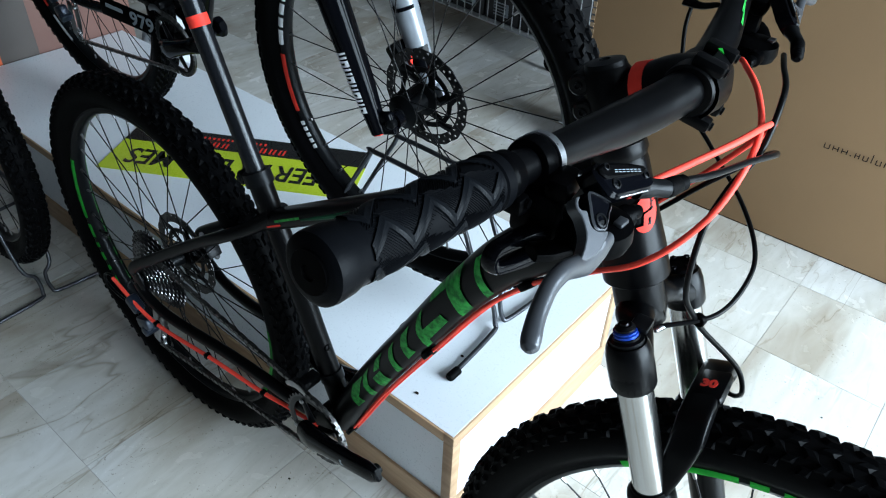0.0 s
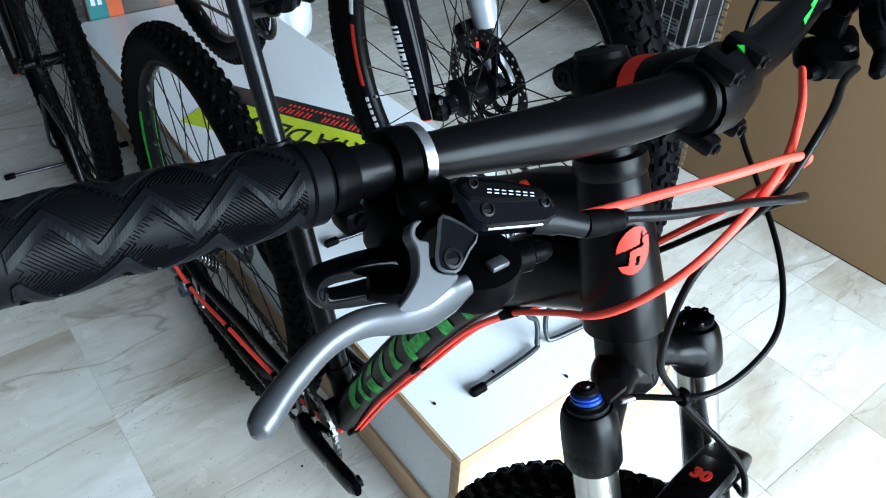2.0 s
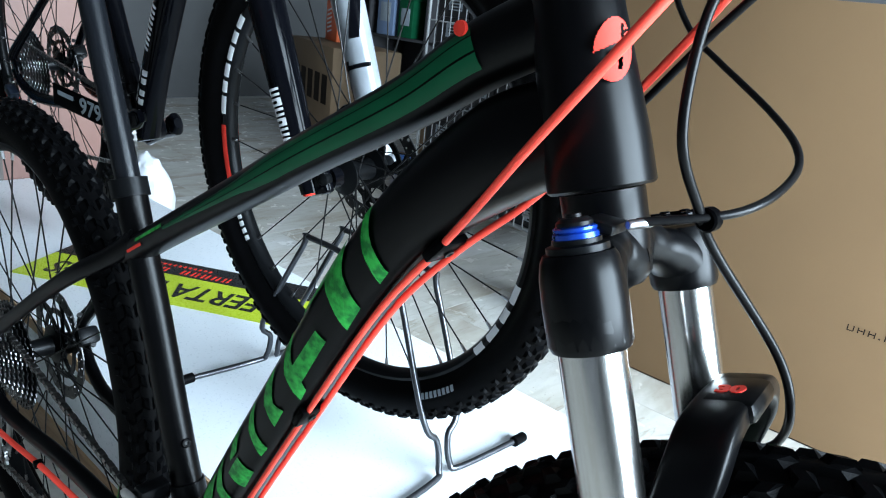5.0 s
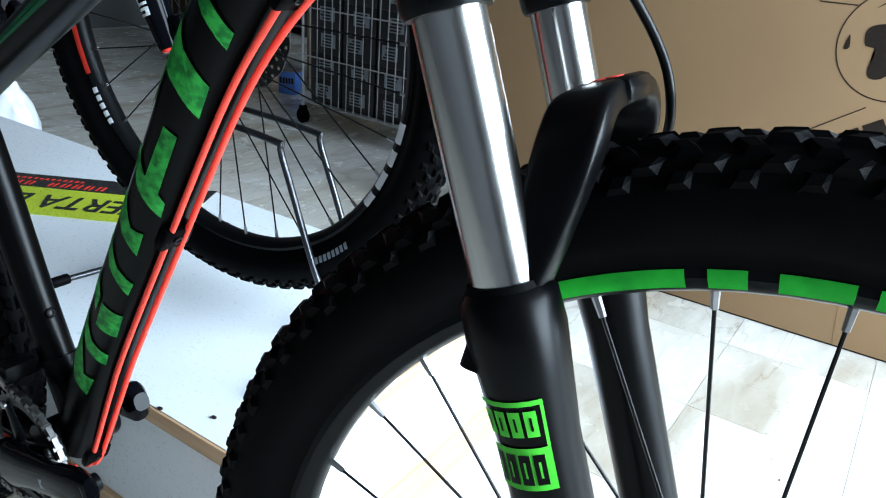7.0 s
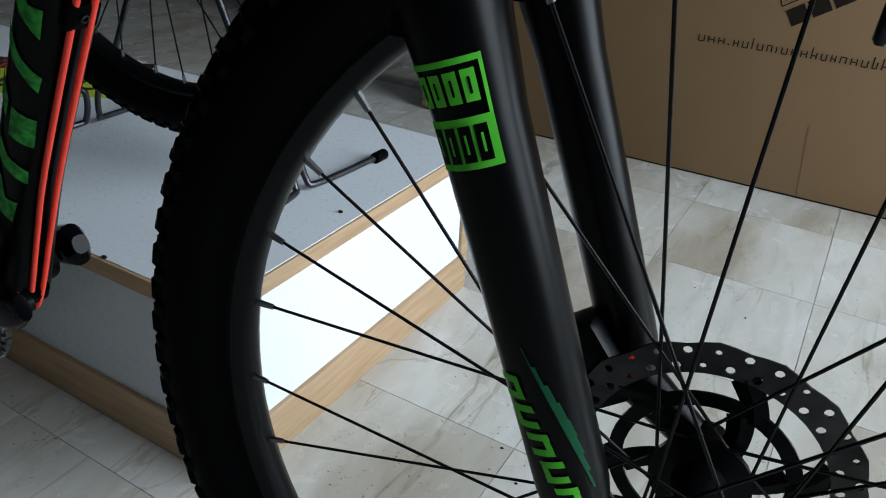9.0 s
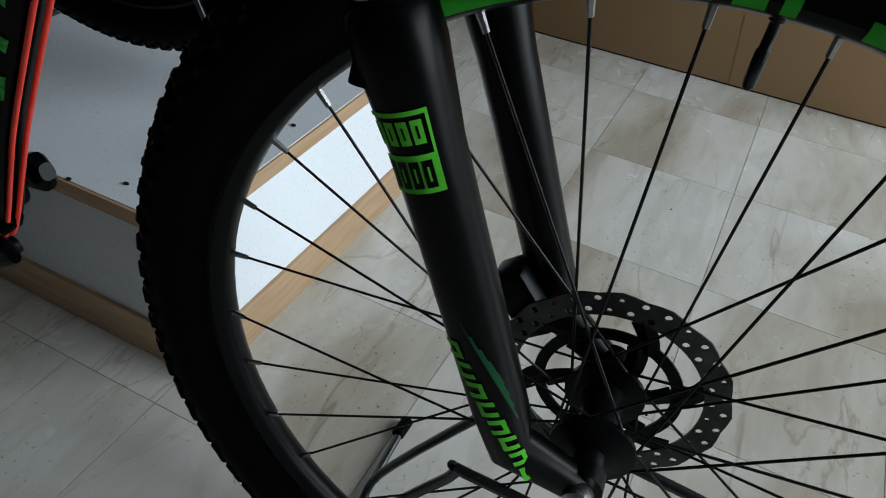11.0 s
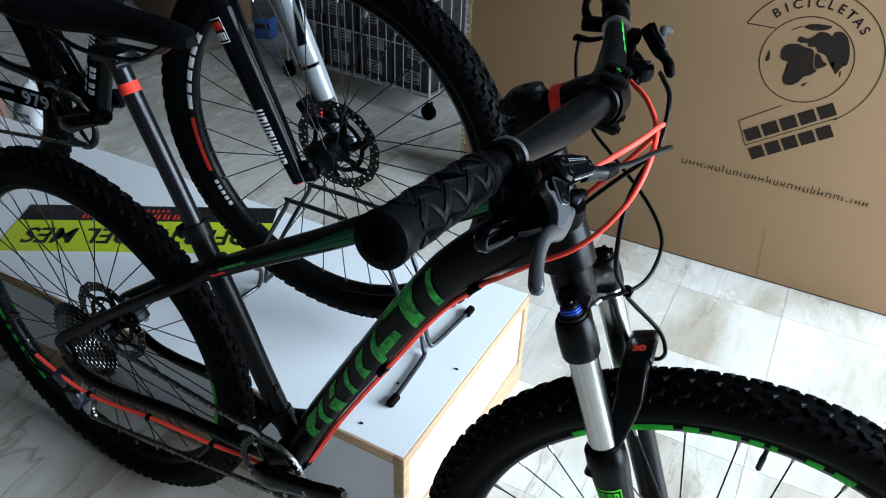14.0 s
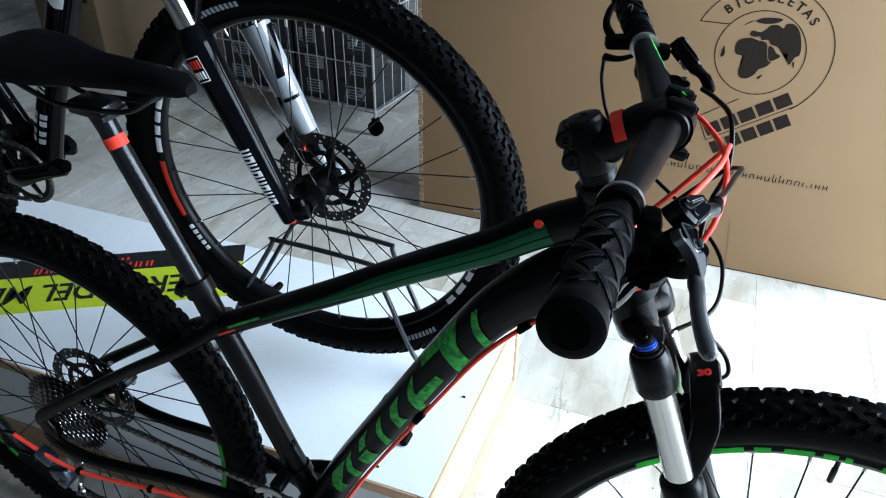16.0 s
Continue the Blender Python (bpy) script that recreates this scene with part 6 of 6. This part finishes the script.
m = Matrix.Translation((0.325, -0.0620, 0.333)) @ Matrix.Rotation(radians(12), 4, "Z") @ Matrix.Rotation(radians(9), 4, "Y")
guard = part("stay_guard", block((0, 0.004, 0), (0.200, 0.006, 0.046), m, 0.003), M_PLASTIC, bike_two, "black chain stay guard")
part("stay_number", place_bm(lettering("979", 0.046, 0.0004, 0.0008), m @ Matrix.Translation((0.024, -0.0002, 0)) @ Matrix.Rotation(radians(90), 4, "X")), M_GREYDECAL, guard, "pale grey number 979")
part("white_bar", block((-0.055, -0.0004, 0.008), (0.050, 0.0008, 0.009), m), M_GREYDECAL, guard, "", False)
pal_three = dict(frame=M_TEAL, frame_label="teal and violet bike frame", post=M_ALLOY_BLACK, tube_decals="none", crown=M_BLACK, leg=(M_BLACK, M_BLACK), leg_mark="white", rim=M_ALLOY_BLACK, rim_decal=M_GREYDECAL, rim_second=M_GREYDECAL,
                 front_decals=[(150, 170, 0), (330, 350, 0)], rear_decals=[(150, 170, 0), (330, 350, 0)])
make_bike("mountain_bike", (-1.868, -0.068, 0.042), pal_three, 0.0, 31, "dark mountain bike with a teal frame standing on the floor", False)


# ---------------------------------------------------------------- cables of the main bike
def cable(name, pts, r, mat, label):
    return part(name, tube(pts, r, 10, None, 1.0, 8), mat, main_bike, label)


cable("gear_cable", [(0.878, 0.136, 1.0035), (0.8865, 0.121, 1.0058), (0.919, 0.063, 1.011), (0.944, 0.007, 1.002), (0.947, -0.043, 0.973), (0.931, -0.065, 0.939), (0.902, -0.065, 0.901), (0.861, -0.047, 0.860), (0.815, -0.026, 0.812), (0.777, -0.012, 0.772),
                     (0.724, -0.010, 0.706), (0.655, -0.010, 0.592), (0.571, -0.010, 0.449), (0.536, -0.009, 0.383), (0.484, -0.006, 0.284), (0.464, -0.003, 0.268)], 0.0026, M_RED, "bright red gear cable")
cable("gear_cable", [(0.912, -0.116, 1.004), (0.938, -0.040, 1.013), (0.944, 0.010, 1.010), (0.945, 0.034, 1.003), (0.935, 0.040, 0.985), (0.905, 0.046, 0.940), (0.858, 0.046, 0.876), (0.820, 0.030, 0.816), (0.781, 0.004, 0.770),
                     (0.726, 0.003, 0.705), (0.657, 0.003, 0.591), (0.573, 0.003, 0.448), (0.538, 0.003, 0.382), (0.486, 0.003, 0.283), (0.464, 0.002, 0.266)], 0.0026, M_RED, "bright red gear cable")
cable("brake_hose", [(0.938, -0.122, 1.022), (0.946, -0.086, 1.014), (0.953, -0.035, 1.004), (0.959, 0.010, 0.993), (0.943, 0.041, 0.971), (0.903, 0.046, 0.924), (0.858, 0.046, 0.868), (0.815, 0.030, 0.830), (0.770, 0.022, 0.790)], 0.0025, M_CABLE, "black brake hose")
cable("brake_hose", [(0.910, 0.140, 1.016), (0.925, 0.090, 1.026), (0.942, 0.046, 1.024), (0.948, 0.009, 0.992), (0.939, -0.012, 0.964), (0.937, -0.037, 0.935), (0.942, -0.048, 0.885), (0.950, -0.030, 0.850), (0.957, -0.015, 0.828), (0.987, 0.022, 0.775), (0.998, 0.030, 0.745),
                     (0.992, 0.050, 0.715), (0.972, 0.078, 0.680), (0.968, 0.089, 0.620), (0.986, 0.090, 0.550), (1.022, 0.086, 0.470)], 0.0025, M_CABLE, "black brake hose")
cable("lockout_cable", [(0.795, 0.205, 1.016), (0.797, 0.197, 0.990), (0.812, 0.180, 0.955), (0.842, 0.158, 0.926), (0.871, 0.141, 0.911), (0.925, 0.103, 0.888), (0.958, 0.063, 0.874), (0.968, 0.030, 0.862), (0.963, -0.015, 0.851), (0.931, -0.051, 0.842)], 0.0022, M_CABLE, "thin black lockout cable")
part("cable_tie", turned(Vector((0.953, -0.029, 0.846)), (0.1, 1, 0.05), [(0.0050, 0), (0.0060, 0.001), (0.0060, 0.006), (0.0050, 0.007)], 12), M_PLASTIC, main_bike, "black cable tie")
part("cable_end", turned(Vector((0.930, -0.058, 0.8415)), (0.35, 1, 0.06), [(0.0018, 0), (0.0024, 0.001), (0.0024, 0.014), (0.0018, 0.016)], 10), M_STEEL, main_bike, "silver cable end")
for p, t in (((0.778, -0.004, 0.774), (0.66, 0, 0.75)), ((0.648, -0.004, 0.583), (0.515, 0, 0.857)), ((0.488, -0.002, 0.292), (0.47, 0, 0.88))):
    t = Vector(t).normalized()
    out = Vector((t.z, 0, -t.x))
    m = Matrix.Translation(p) @ Matrix((t, (0, 1, 0), out)).transposed().to_4x4()
    guide = part("cable_guide", block((0, 0, 0), (0.022, 0.027, 0.0085), m, 0.0025), M_PLASTIC, main_bike, "black cable guide")
    part("guide_bolt", turned(m @ Vector((0, 0, 0.0042)), out, [(0.0036, 0), (0.0036, 0.0016), (0.0024, 0.0020), (0.0020, 0.0006)], 12), M_DARKSTEEL, guide)
cable("gear_cable", [(0.462, -0.012, 0.266), (0.430, -0.026, 0.268), (0.365, -0.042, 0.282), (0.322, -0.054, 0.292), (0.260, -0.066, 0.305), (0.195, -0.073, 0.308), (0.120, -0.079, 0.303), (0.055, -0.084, 0.303), (0.000, -0.087, 0.317), (-0.066, -0.089, 0.348)], 0.0037, M_RED, "bright red gear cable")
cable("gear_cable", [(-0.066, -0.086, 0.348), (-0.090, -0.088, 0.345), (-0.098, -0.090, 0.328), (-0.080, -0.090, 0.312), (-0.040, -0.089, 0.308)], 0.0026, M_CABLE, "black cable end by the derailleur")
for p in ((0.322, -0.054, 0.292), (0.195, -0.073, 0.308), (0.055, -0.084, 0.303)):
    part("cable_guide", block((0, 0, 0), (0.009, 0.011, 0.010), Matrix.Translation(p), 0.002), M_PLASTIC, main_bike, "black cable guide")

# ---------------------------------------------------------------- big cardboard box
BX0, BX1, BY, BZ = 0.040, 1.62, 1.448, 1.02
carton = tagged(holder("cardboard_box", ((BX0 + BX1) / 2, BY + 0.12, 0)), "large brown cardboard bicycle box with dark print", "box")


def carton_bm(x0, x1, y0, y1, z0, z1):
    bx, by = (BX0 + BX1) / 2, BY + 0.12
    return block(((x0 + x1) / 2 - bx, (y0 + y1) / 2 - by, (z0 + z1) / 2), (x1 - x0, y1 - y0, z1 - z0), None, 0.003)


part("carton", carton_bm(BX0, BX1, BY, BY + 0.24, 0.004, BZ), M_CARD, carton)
# thin dark strip between carton and floor, set in from the faces
part("base_strip", carton_bm(BX0 + 0.002, BX1 - 0.002, BY + 0.003, BY + 0.237, 0.0, 0.0038), M_INK, carton, "", False)
# ragged folded edge at the corner
bm = bmesh.new()
rng = random.Random(5)
for k in range(48):
    z = 0.02 + k * 0.0205
    add_box(bm, (BX0 - (BX0 + BX1) / 2 - 0.002, -0.1215, z), (0.010 + 0.006 * rng.random(), 0.003, 0.012 + 0.006 * rng.random()))
part("torn_edge", bm, M_CARD2, carton, "torn cardboard edge", False)


def print_on_box(name, bm, label=""):
    """Flat print drawn in x and z of the world on the box's face."""
    bx, by = (BX0 + BX1) / 2, BY + 0.12
    return part(name, place_bm(bm, Matrix.Translation((-bx, BY - 0.0008 - by, 0))), M_INK, carton, label, False)


def flat_ring(cx, cz, r, w, a0=0.0, a1=360.0, n=72):
    bm = bmesh.new()
    cols = []
    for i in range(n + 1):
        t = radians(a0 + (a1 - a0) * i / n)
        cols.append([bm.verts.new((cx + q * math.cos(t), 0, cz + q * math.sin(t))) for q in (r - w / 2, r + w / 2)])
    for a, b in zip(cols, cols[1:]):
        bm.faces.new((a[0], a[1], b[1], b[0]))
    return bm


def flat_bar(bm, x0, z0, x1, z1, h):
    d = Vector((x1 - x0, 0, z1 - z0)).normalized()
    n = Vector((-d.z, 0, d.x)) * h / 2
    a, b = Vector((x0, 0, z0)), Vector((x1, 0, z1))
    bm.faces.new([bm.verts.new(p) for p in (a - n, b - n, b + n, a + n)])
    return bm


def flat_blob(bm, pts, cx, cz, k):
    bm.faces.new([bm.verts.new((cx + x * k, 0, cz + z * k)) for x, z in smooth_outline(pts)])


def smooth_outline(pts):
    P = [Vector((x, z, 0)) for x, z in pts]
    n = len(P)
    out = []
    for i in range(n):
        a, b, c, d = P[i - 1], P[i], P[(i + 1) % n], P[(i + 2) % n]
        for j in range(4):
            t = j / 4
            q = 0.5 * ((2 * b) + (c - a) * t + (2 * a - 5 * b + 4 * c - d) * t * t + (3 * b - a - 3 * c + d) * t ** 3)
            out.append((q.x, q.y))
    return out


GX, GZ, GR = 1.014, 0.678, 0.1115
print_on_box("globe_ring", flat_ring(GX, GZ, GR, 0.0024), "printed globe outline")
print_on_box("outer_arc", flat_ring(GX, GZ, GR * 1.59, 0.0024, -52, 157), "printed outer arc")
bm = bmesh.new()
flat_bar(bm, GX + GR * 1.59 * math.cos(radians(157)), GZ + GR * 1.59 * math.sin(radians(157)), GX + GR * 1.02 * math.cos(radians(143)), GZ + GR * 1.02 * math.sin(radians(143)), 0.0024)
print_on_box("arc_end_line", bm)
AFRICA = [(-0.57, 0.14), (-0.50, 0.28), (-0.27, 0.35), (-0.12, 0.31), (0.10, 0.26), (0.16, 0.02), (0.22, -0.14), (0.30, -0.17), (0.20, -0.30), (0.06, -0.38), (0.00, -0.50), (-0.12, -0.61), (-0.26, -0.64), (-0.35, -0.58), (-0.38, -0.42), (-0.33, -0.26), (-0.36, -0.10), (-0.52, -0.06)]
ARABIA = [(0.16, 0.18), (0.26, 0.18), (0.36, 0.06), (0.46, 0.00), (0.40, -0.08), (0.24, -0.13)]
EURASIA = [(-0.30, 0.42), (-0.26, 0.52), (-0.10, 0.50), (0.02, 0.58), (0.10, 0.68), (0.26, 0.70), (0.38, 0.64), (0.42, 0.74), (0.56, 0.76), (0.70, 0.66), (0.80, 0.46), (0.86, 0.24), (0.86, 0.06), (0.78, 0.00), (0.70, -0.18), (0.62, -0.08), (0.60, 0.08), (0.50, 0.06), (0.36, 0.20), (0.20, 0.24), (0.12, 0.34), (-0.02, 0.32), (-0.08, 0.40), (-0.20, 0.38)]
for pts in (AFRICA, ARABIA, EURASIA, [(-0.24, 0.74), (-0.06, 0.84), (0.32, 0.85), (0.20, 0.74), (-0.04, 0.70)], [(-0.50, 0.60), (-0.36, 0.72), (-0.26, 0.75), (-0.38, 0.68)],
            [(0.06, -0.58), (0.18, -0.48), (0.12, -0.60)], [(-0.86, -0.16), (-0.82, 0.10), (-0.77, -0.12)], [(0.76, -0.14), (0.79, -0.10), (0.81, -0.26)]):
    bm = bmesh.new()
    flat_blob(bm, pts, GX, GZ, GR)
    bmesh.ops.triangulate(bm, faces=bm.faces)
    print_on_box("land_shape", bm)
for k, letter in enumerate("BICICLETAS"):
    t = radians(133 - 10.2 * k)
    x, z = GX + GR * 1.30 * math.cos(t), GZ + GR * 1.30 * math.sin(t)
    bm = lettering(letter, 0.032, 0.0, 0.0006)
    turn = Matrix.Translation((x, 0, z)) @ Matrix.Rotation(math.pi / 2 - t, 4, "Y") @ Matrix.Rotation(math.pi / 2, 4, "X")
    print_on_box("arched_letter", place_bm(bm, turn), "printed capital letter")
slope = Vector((0.200, 0.128)).normalized()
for k in range(5):
    for (x0, z0, step, w) in ((0.921, 0.443, 0.0405, 0.041), (0.946, 0.393, 0.0375, 0.038)):
        bm = bmesh.new()
        ax, az = x0 + step * k, z0 + step * k * 0.64
        flat_bar(bm, ax, az, ax + slope.x * w * 1.0, az + slope.y * w * 1.0, 0.036)
        print_on_box("name_letter_bar", bm)
bm = bmesh.new()
for a, b, c, d in ((0.894, 0.483, 0.990, 0.549), (0.894, 0.483, 0.927, 0.416), (0.927, 0.416, 1.140, 0.552)):
    flat_bar(bm, a, b, c, d, 0.0024)
print_on_box("name_frame", bm, "printed thin frame line")
# the address line: unreadable strokes of its size
x = 0.768
rng = random.Random(3)
for k in range(28):
    bm = bmesh.new()
    w = 0.0150 if k < 3 else (0.004 if k in (3, 24) else rng.choice((0.0125, 0.0120, 0.0105, 0.0135, 0.0040)))
    if k in (3, 24):
        flat_bar(bm, x, 0.3205, x + 0.0035, 0.3205, 0.0035)
    else:
        for q in ((0.0,) if w < 0.008 else (0.0, w - 0.0026)):
            tall = q == 0.0 and k > 3 and rng.random() < 0.22
            flat_bar(bm, x + q, 0.3255 + (0.005 if tall else 0), x + q + 0.0026, 0.3255 + (0.005 if tall else 0), 0.024 if tall else 0.0140)
        if w > 0.008:
            zc = rng.choice((0.3190, 0.3320, 0.3255))
            flat_bar(bm, x + 0.0027, zc, x + w - 0.0027, zc, 0.0024)
    print_on_box("address_letter_bar", bm)
    x += w + 0.0072
# a crease with a strip of clear tape
part("crease", place_bm(block((0, 0, 0), (0.004, 0.001, 0.17), Matrix.Rotation(radians(-6), 4, "Y")), Matrix.Translation((1.056 - (BX0 + BX1) / 2, -0.1203, 0.09))), M_CARD, carton, "", False)

# ---------------------------------------------------------------- wire cart with cartons
cart = tagged(holder("wire_cart", (-0.77, 2.26, 0)), "white wire cage cart on castors filled with dark cartons", "cart")
CX, CY, CZ0, CZ1 = 0.415, 0.26, 0.10, 1.45
rot_c = Matrix.Rotation(radians(-6), 4, "Z")
for s in (-1, 1):
    for t in (-1, 1):
        post = part("corner_post", place_bm(sweep(bmesh.new(), [(CX * s, CY * t, 0.075), (CX * s, CY * t, CZ1)], 0.006, 8), rot_c), M_CAGE, cart)
        bm = turned(Vector((CX * s, CY * t - 0.012, 0.034)), (0, 1, 0), [(0.010, 0), (0.034, 0.002), (0.034, 0.022), (0.010, 0.024)], 18)
        add_box(bm, (CX * s, CY * t, 0.070), (0.026, 0.030, 0.020), None, 0.003)
        part("castor", place_bm(bm, rot_c), M_PLASTIC, cart, "black rubber castor")
for t in (-1, 1):
    for k in range(17):
        x = -CX + 2 * CX * (k + 1) / 18
        part("upright_wire", place_bm(sweep(bmesh.new(), [(x, CY * t, CZ0), (x, CY * t, CZ1)], 0.0024, 6), rot_c), M_CAGE, cart)
    for z in (CZ0, 0.30, 0.50, 0.84, 1.18, CZ1):
        part("cross_wire", place_bm(sweep(bmesh.new(), [(-CX, CY * t, z), (CX, CY * t, z)], 0.0032, 6), rot_c), M_CAGE, cart)
for s in (-1, 1):
    for k in range(6):
        y = -CY + 2 * CY * (k + 1) / 7
        part("upright_wire", place_bm(sweep(bmesh.new(), [(CX * s, y, CZ0), (CX * s, y, CZ1)], 0.0024, 6), rot_c), M_CAGE, cart)
    for z in (CZ0, 0.50, 0.84, 1.18, CZ1):
        part("cross_wire", place_bm(sweep(bmesh.new(), [(CX * s, -CY, z), (CX * s, CY, z)], 0.0032, 6), rot_c), M_CAGE, cart)
part("cart_floor", place_bm(block((0, 0, CZ0 - 0.004), (2 * CX - 0.01, 2 * CY - 0.01, 0.006)), rot_c), M_CAGE, cart)
rng = random.Random(8)
for row in range(11):
    for col in range(4):
        x, z = -0.300 + 0.200 * col, CZ0 + 0.002 + 0.1085 * row
        pk = tagged(holder("carton_pack", rot_c @ Vector((x, -0.10, z)) + Vector((-0.77, 2.26, 0))), "small black carton with a white printed label in the wire cart", "carton", "cartons in the wire cart")
        pk.rotation_euler = (0, 0, radians(-6))
        part("pack", block((0, 0, 0.0535), (0.190, 0.26, 0.107), None, 0.002), M_PACK, pk)
        lx = -0.025 + 0.05 * rng.random()
        part("pack_label", block((lx, -0.1308, 0.055), (0.082 + 0.02 * rng.random(), 0.0008, 0.056)), M_GREYDECAL, pk, "white printed label", False)
        for k in range(4):
            part("print_bar", block((lx - 0.012 + 0.018 * rng.random(), -0.1316, 0.036 + 0.0125 * k), (0.045 + 0.03 * rng.random(), 0.0006, 0.0072)), M_PACK, pk, "", False)

# ---------------------------------------------------------------- things far back in the shop
def shelf_unit(at, size, label):
    sh = tagged(holder("shelf_unit", at), label, "shelf", "dark shelves at the back")
    w, d, h = size
    for x in (-w / 2 + 0.01, w / 2 - 0.01):
        part("side_panel", block((x, 0, h / 2), (0.02, d, h), None, 0.002), M_DARKWALL, sh)
    part("back_panel", block((0, d / 2 - 0.006, h / 2), (w - 0.04, 0.01, h), None, 0.001), M_DARKWALL, sh)
    for k in range(5):
        part("shelf_board", block((0, -0.005, 0.08 + k * (h - 0.1) / 4), (w - 0.042, d - 0.02, 0.022), None, 0.002), M_DARKWALL, sh)
    return sh


shelf_unit((-1.10, 4.30, 0), (1.3, 0.45, 2.1), "dark shelf unit against the back wall")
shelf_unit((-2.50, 4.30, 0), (1.3, 0.45, 2.1), "dark shelf unit against the back wall")
shelf_unit((-3.52, 4.30, 0), (0.70, 0.45, 2.1), "dark shelf unit against the back wall")
for x, w, h, mat, label in ((-3.66, 0.20, 0.34, M_PALEBLUE, "pale blue storage box on a dark shelf"), (-3.42, 0.17, 0.30, M_DARKGREEN, "dark green storage box on a dark shelf")):
    crate = tagged(holder("storage_box", (x, 4.18, 0.592)), label, "box", "storage boxes on the shelf")
    part("box_body", block((0, 0, h / 2), (w, 0.20, h), None, 0.010), mat, crate)
    part("box_lid", block((0, 0, h + 0.010), (w + 0.012, 0.212, 0.020), None, 0.005), mat, crate)
    part("front_panel", block((0, -0.1008, h * 0.55), (w * 0.6, 0.003, h * 0.45), None, 0.001), M_GREYDECAL, crate)


def small_carton(at, size, turn, mat, bars_on, label):
    ob = tagged(holder("carton", at), label, "carton", "cartons at the back")
    ob.rotation_euler = (0, 0, radians(turn))
    w, d, h = size
    part("carton_body", block((0, 0, h / 2), size, None, 0.004), mat, ob)
    part("carton_tape", block((0, -0.0005, h + 0.0004), (w * 0.98, 0.05, 0.0008)), M_PAPER if mat is M_PACK else M_CARD2, ob, "", False)
    if bars_on:
        for k in range(5):
            part("letter_bar", block((-w * 0.34 + k * w * 0.17, -d / 2 - 0.0008, h * 0.62), (w * 0.12, 0.0008, h * 0.26)), M_INK, ob, "", False)
    return ob


small_carton((-2.35, 2.55, 0), (0.75, 0.4, 0.62), -20, M_CARD2, True, "brown carton with dark lettering bars on the floor")
orange = small_carton((-2.47, 2.60, 0.622), (0.20, 0.10, 0.36), -20, M_ORANGE, False, "orange printed display box standing on a brown carton")
for k in range(6):
    part("white_letter_bar", block((-0.02 + 0.002 * k, -0.0508, 0.06 + 0.024 * k), (0.075, 0.0008, 0.010), Matrix.Rotation(radians(-12), 4, "Y")), M_WHITE, orange, "", False)
small_carton((-1.70, 2.46, 0), (0.10, 0.09, 0.115), 15, M_BLUEPACK, True, "small blue and white carton beside the wire cart")
small_carton((-1.55, 2.75, 0), (0.35, 0.3, 0.40), 8, M_CARD2, False, "small brown carton on the shop floor")
bag = tagged(holder("plastic_bag", (-1.40, 0.87, 0)), "crumpled white plastic bag with print standing on the floor", "bag")
bm = bmesh.new()
bmesh.ops.create_icosphere(bm, subdivisions=4, radius=1.0)
for v in bm.verts:
    d = v.co.copy()
    crumple = 1 + 0.10 * noise.noise(d * 2.3) + 0.07 * noise.noise(d * 6.0 + V(3, 1, 2)) + 0.03 * noise.noise(d * 15)
    v.co = V(0.115 * d.x * crumple * (1.0 - 0.25 * max(d.z, 0)), 0.085 * d.y * crumple * (1.0 - 0.35 * max(d.z, 0)), max(0.145 + 0.15 * d.z * crumple, 0.001))
part("bag_body", bm, M_PAPER, bag, "crumpled white plastic")
for k in range(3):
    part("print_bar", block((0.01, -0.092, 0.14 + 0.026 * k), (0.08, 0.004, 0.011), Matrix.Rotation(radians(-6), 4, "X")), M_GREYDECAL, bag, "", False)

# grit on the floor round the platform's foot
rng = random.Random(71)
bm = bmesh.new()
for k in range(190):
    x, y = rng.uniform(0.25, 1.25), rng.uniform(-0.45, 1.05)
    if x < 0.68 and y > 0.02:
        continue
    r = rng.uniform(0.0006, 0.0013) if k % 9 else rng.uniform(0.0018, 0.0030)
    lo = [bm.verts.new((x + r * rng.uniform(0.6, 1.4) * math.cos(q * 1.257), y + r * rng.uniform(0.6, 1.4) * math.sin(q * 1.257), 0.0002)) for q in range(5)]
    tip = bm.verts.new((x + r * 0.2, y, 0.0002 + r * 0.9))
    for q in range(5):
        bm.faces.new((lo[q], lo[(q + 1) % 5], tip))
tagged(link_mesh("floor_grit", bm, M_INK, None, "", False), "scattered dark grit on the marble floor", "grit", "", "stuff")
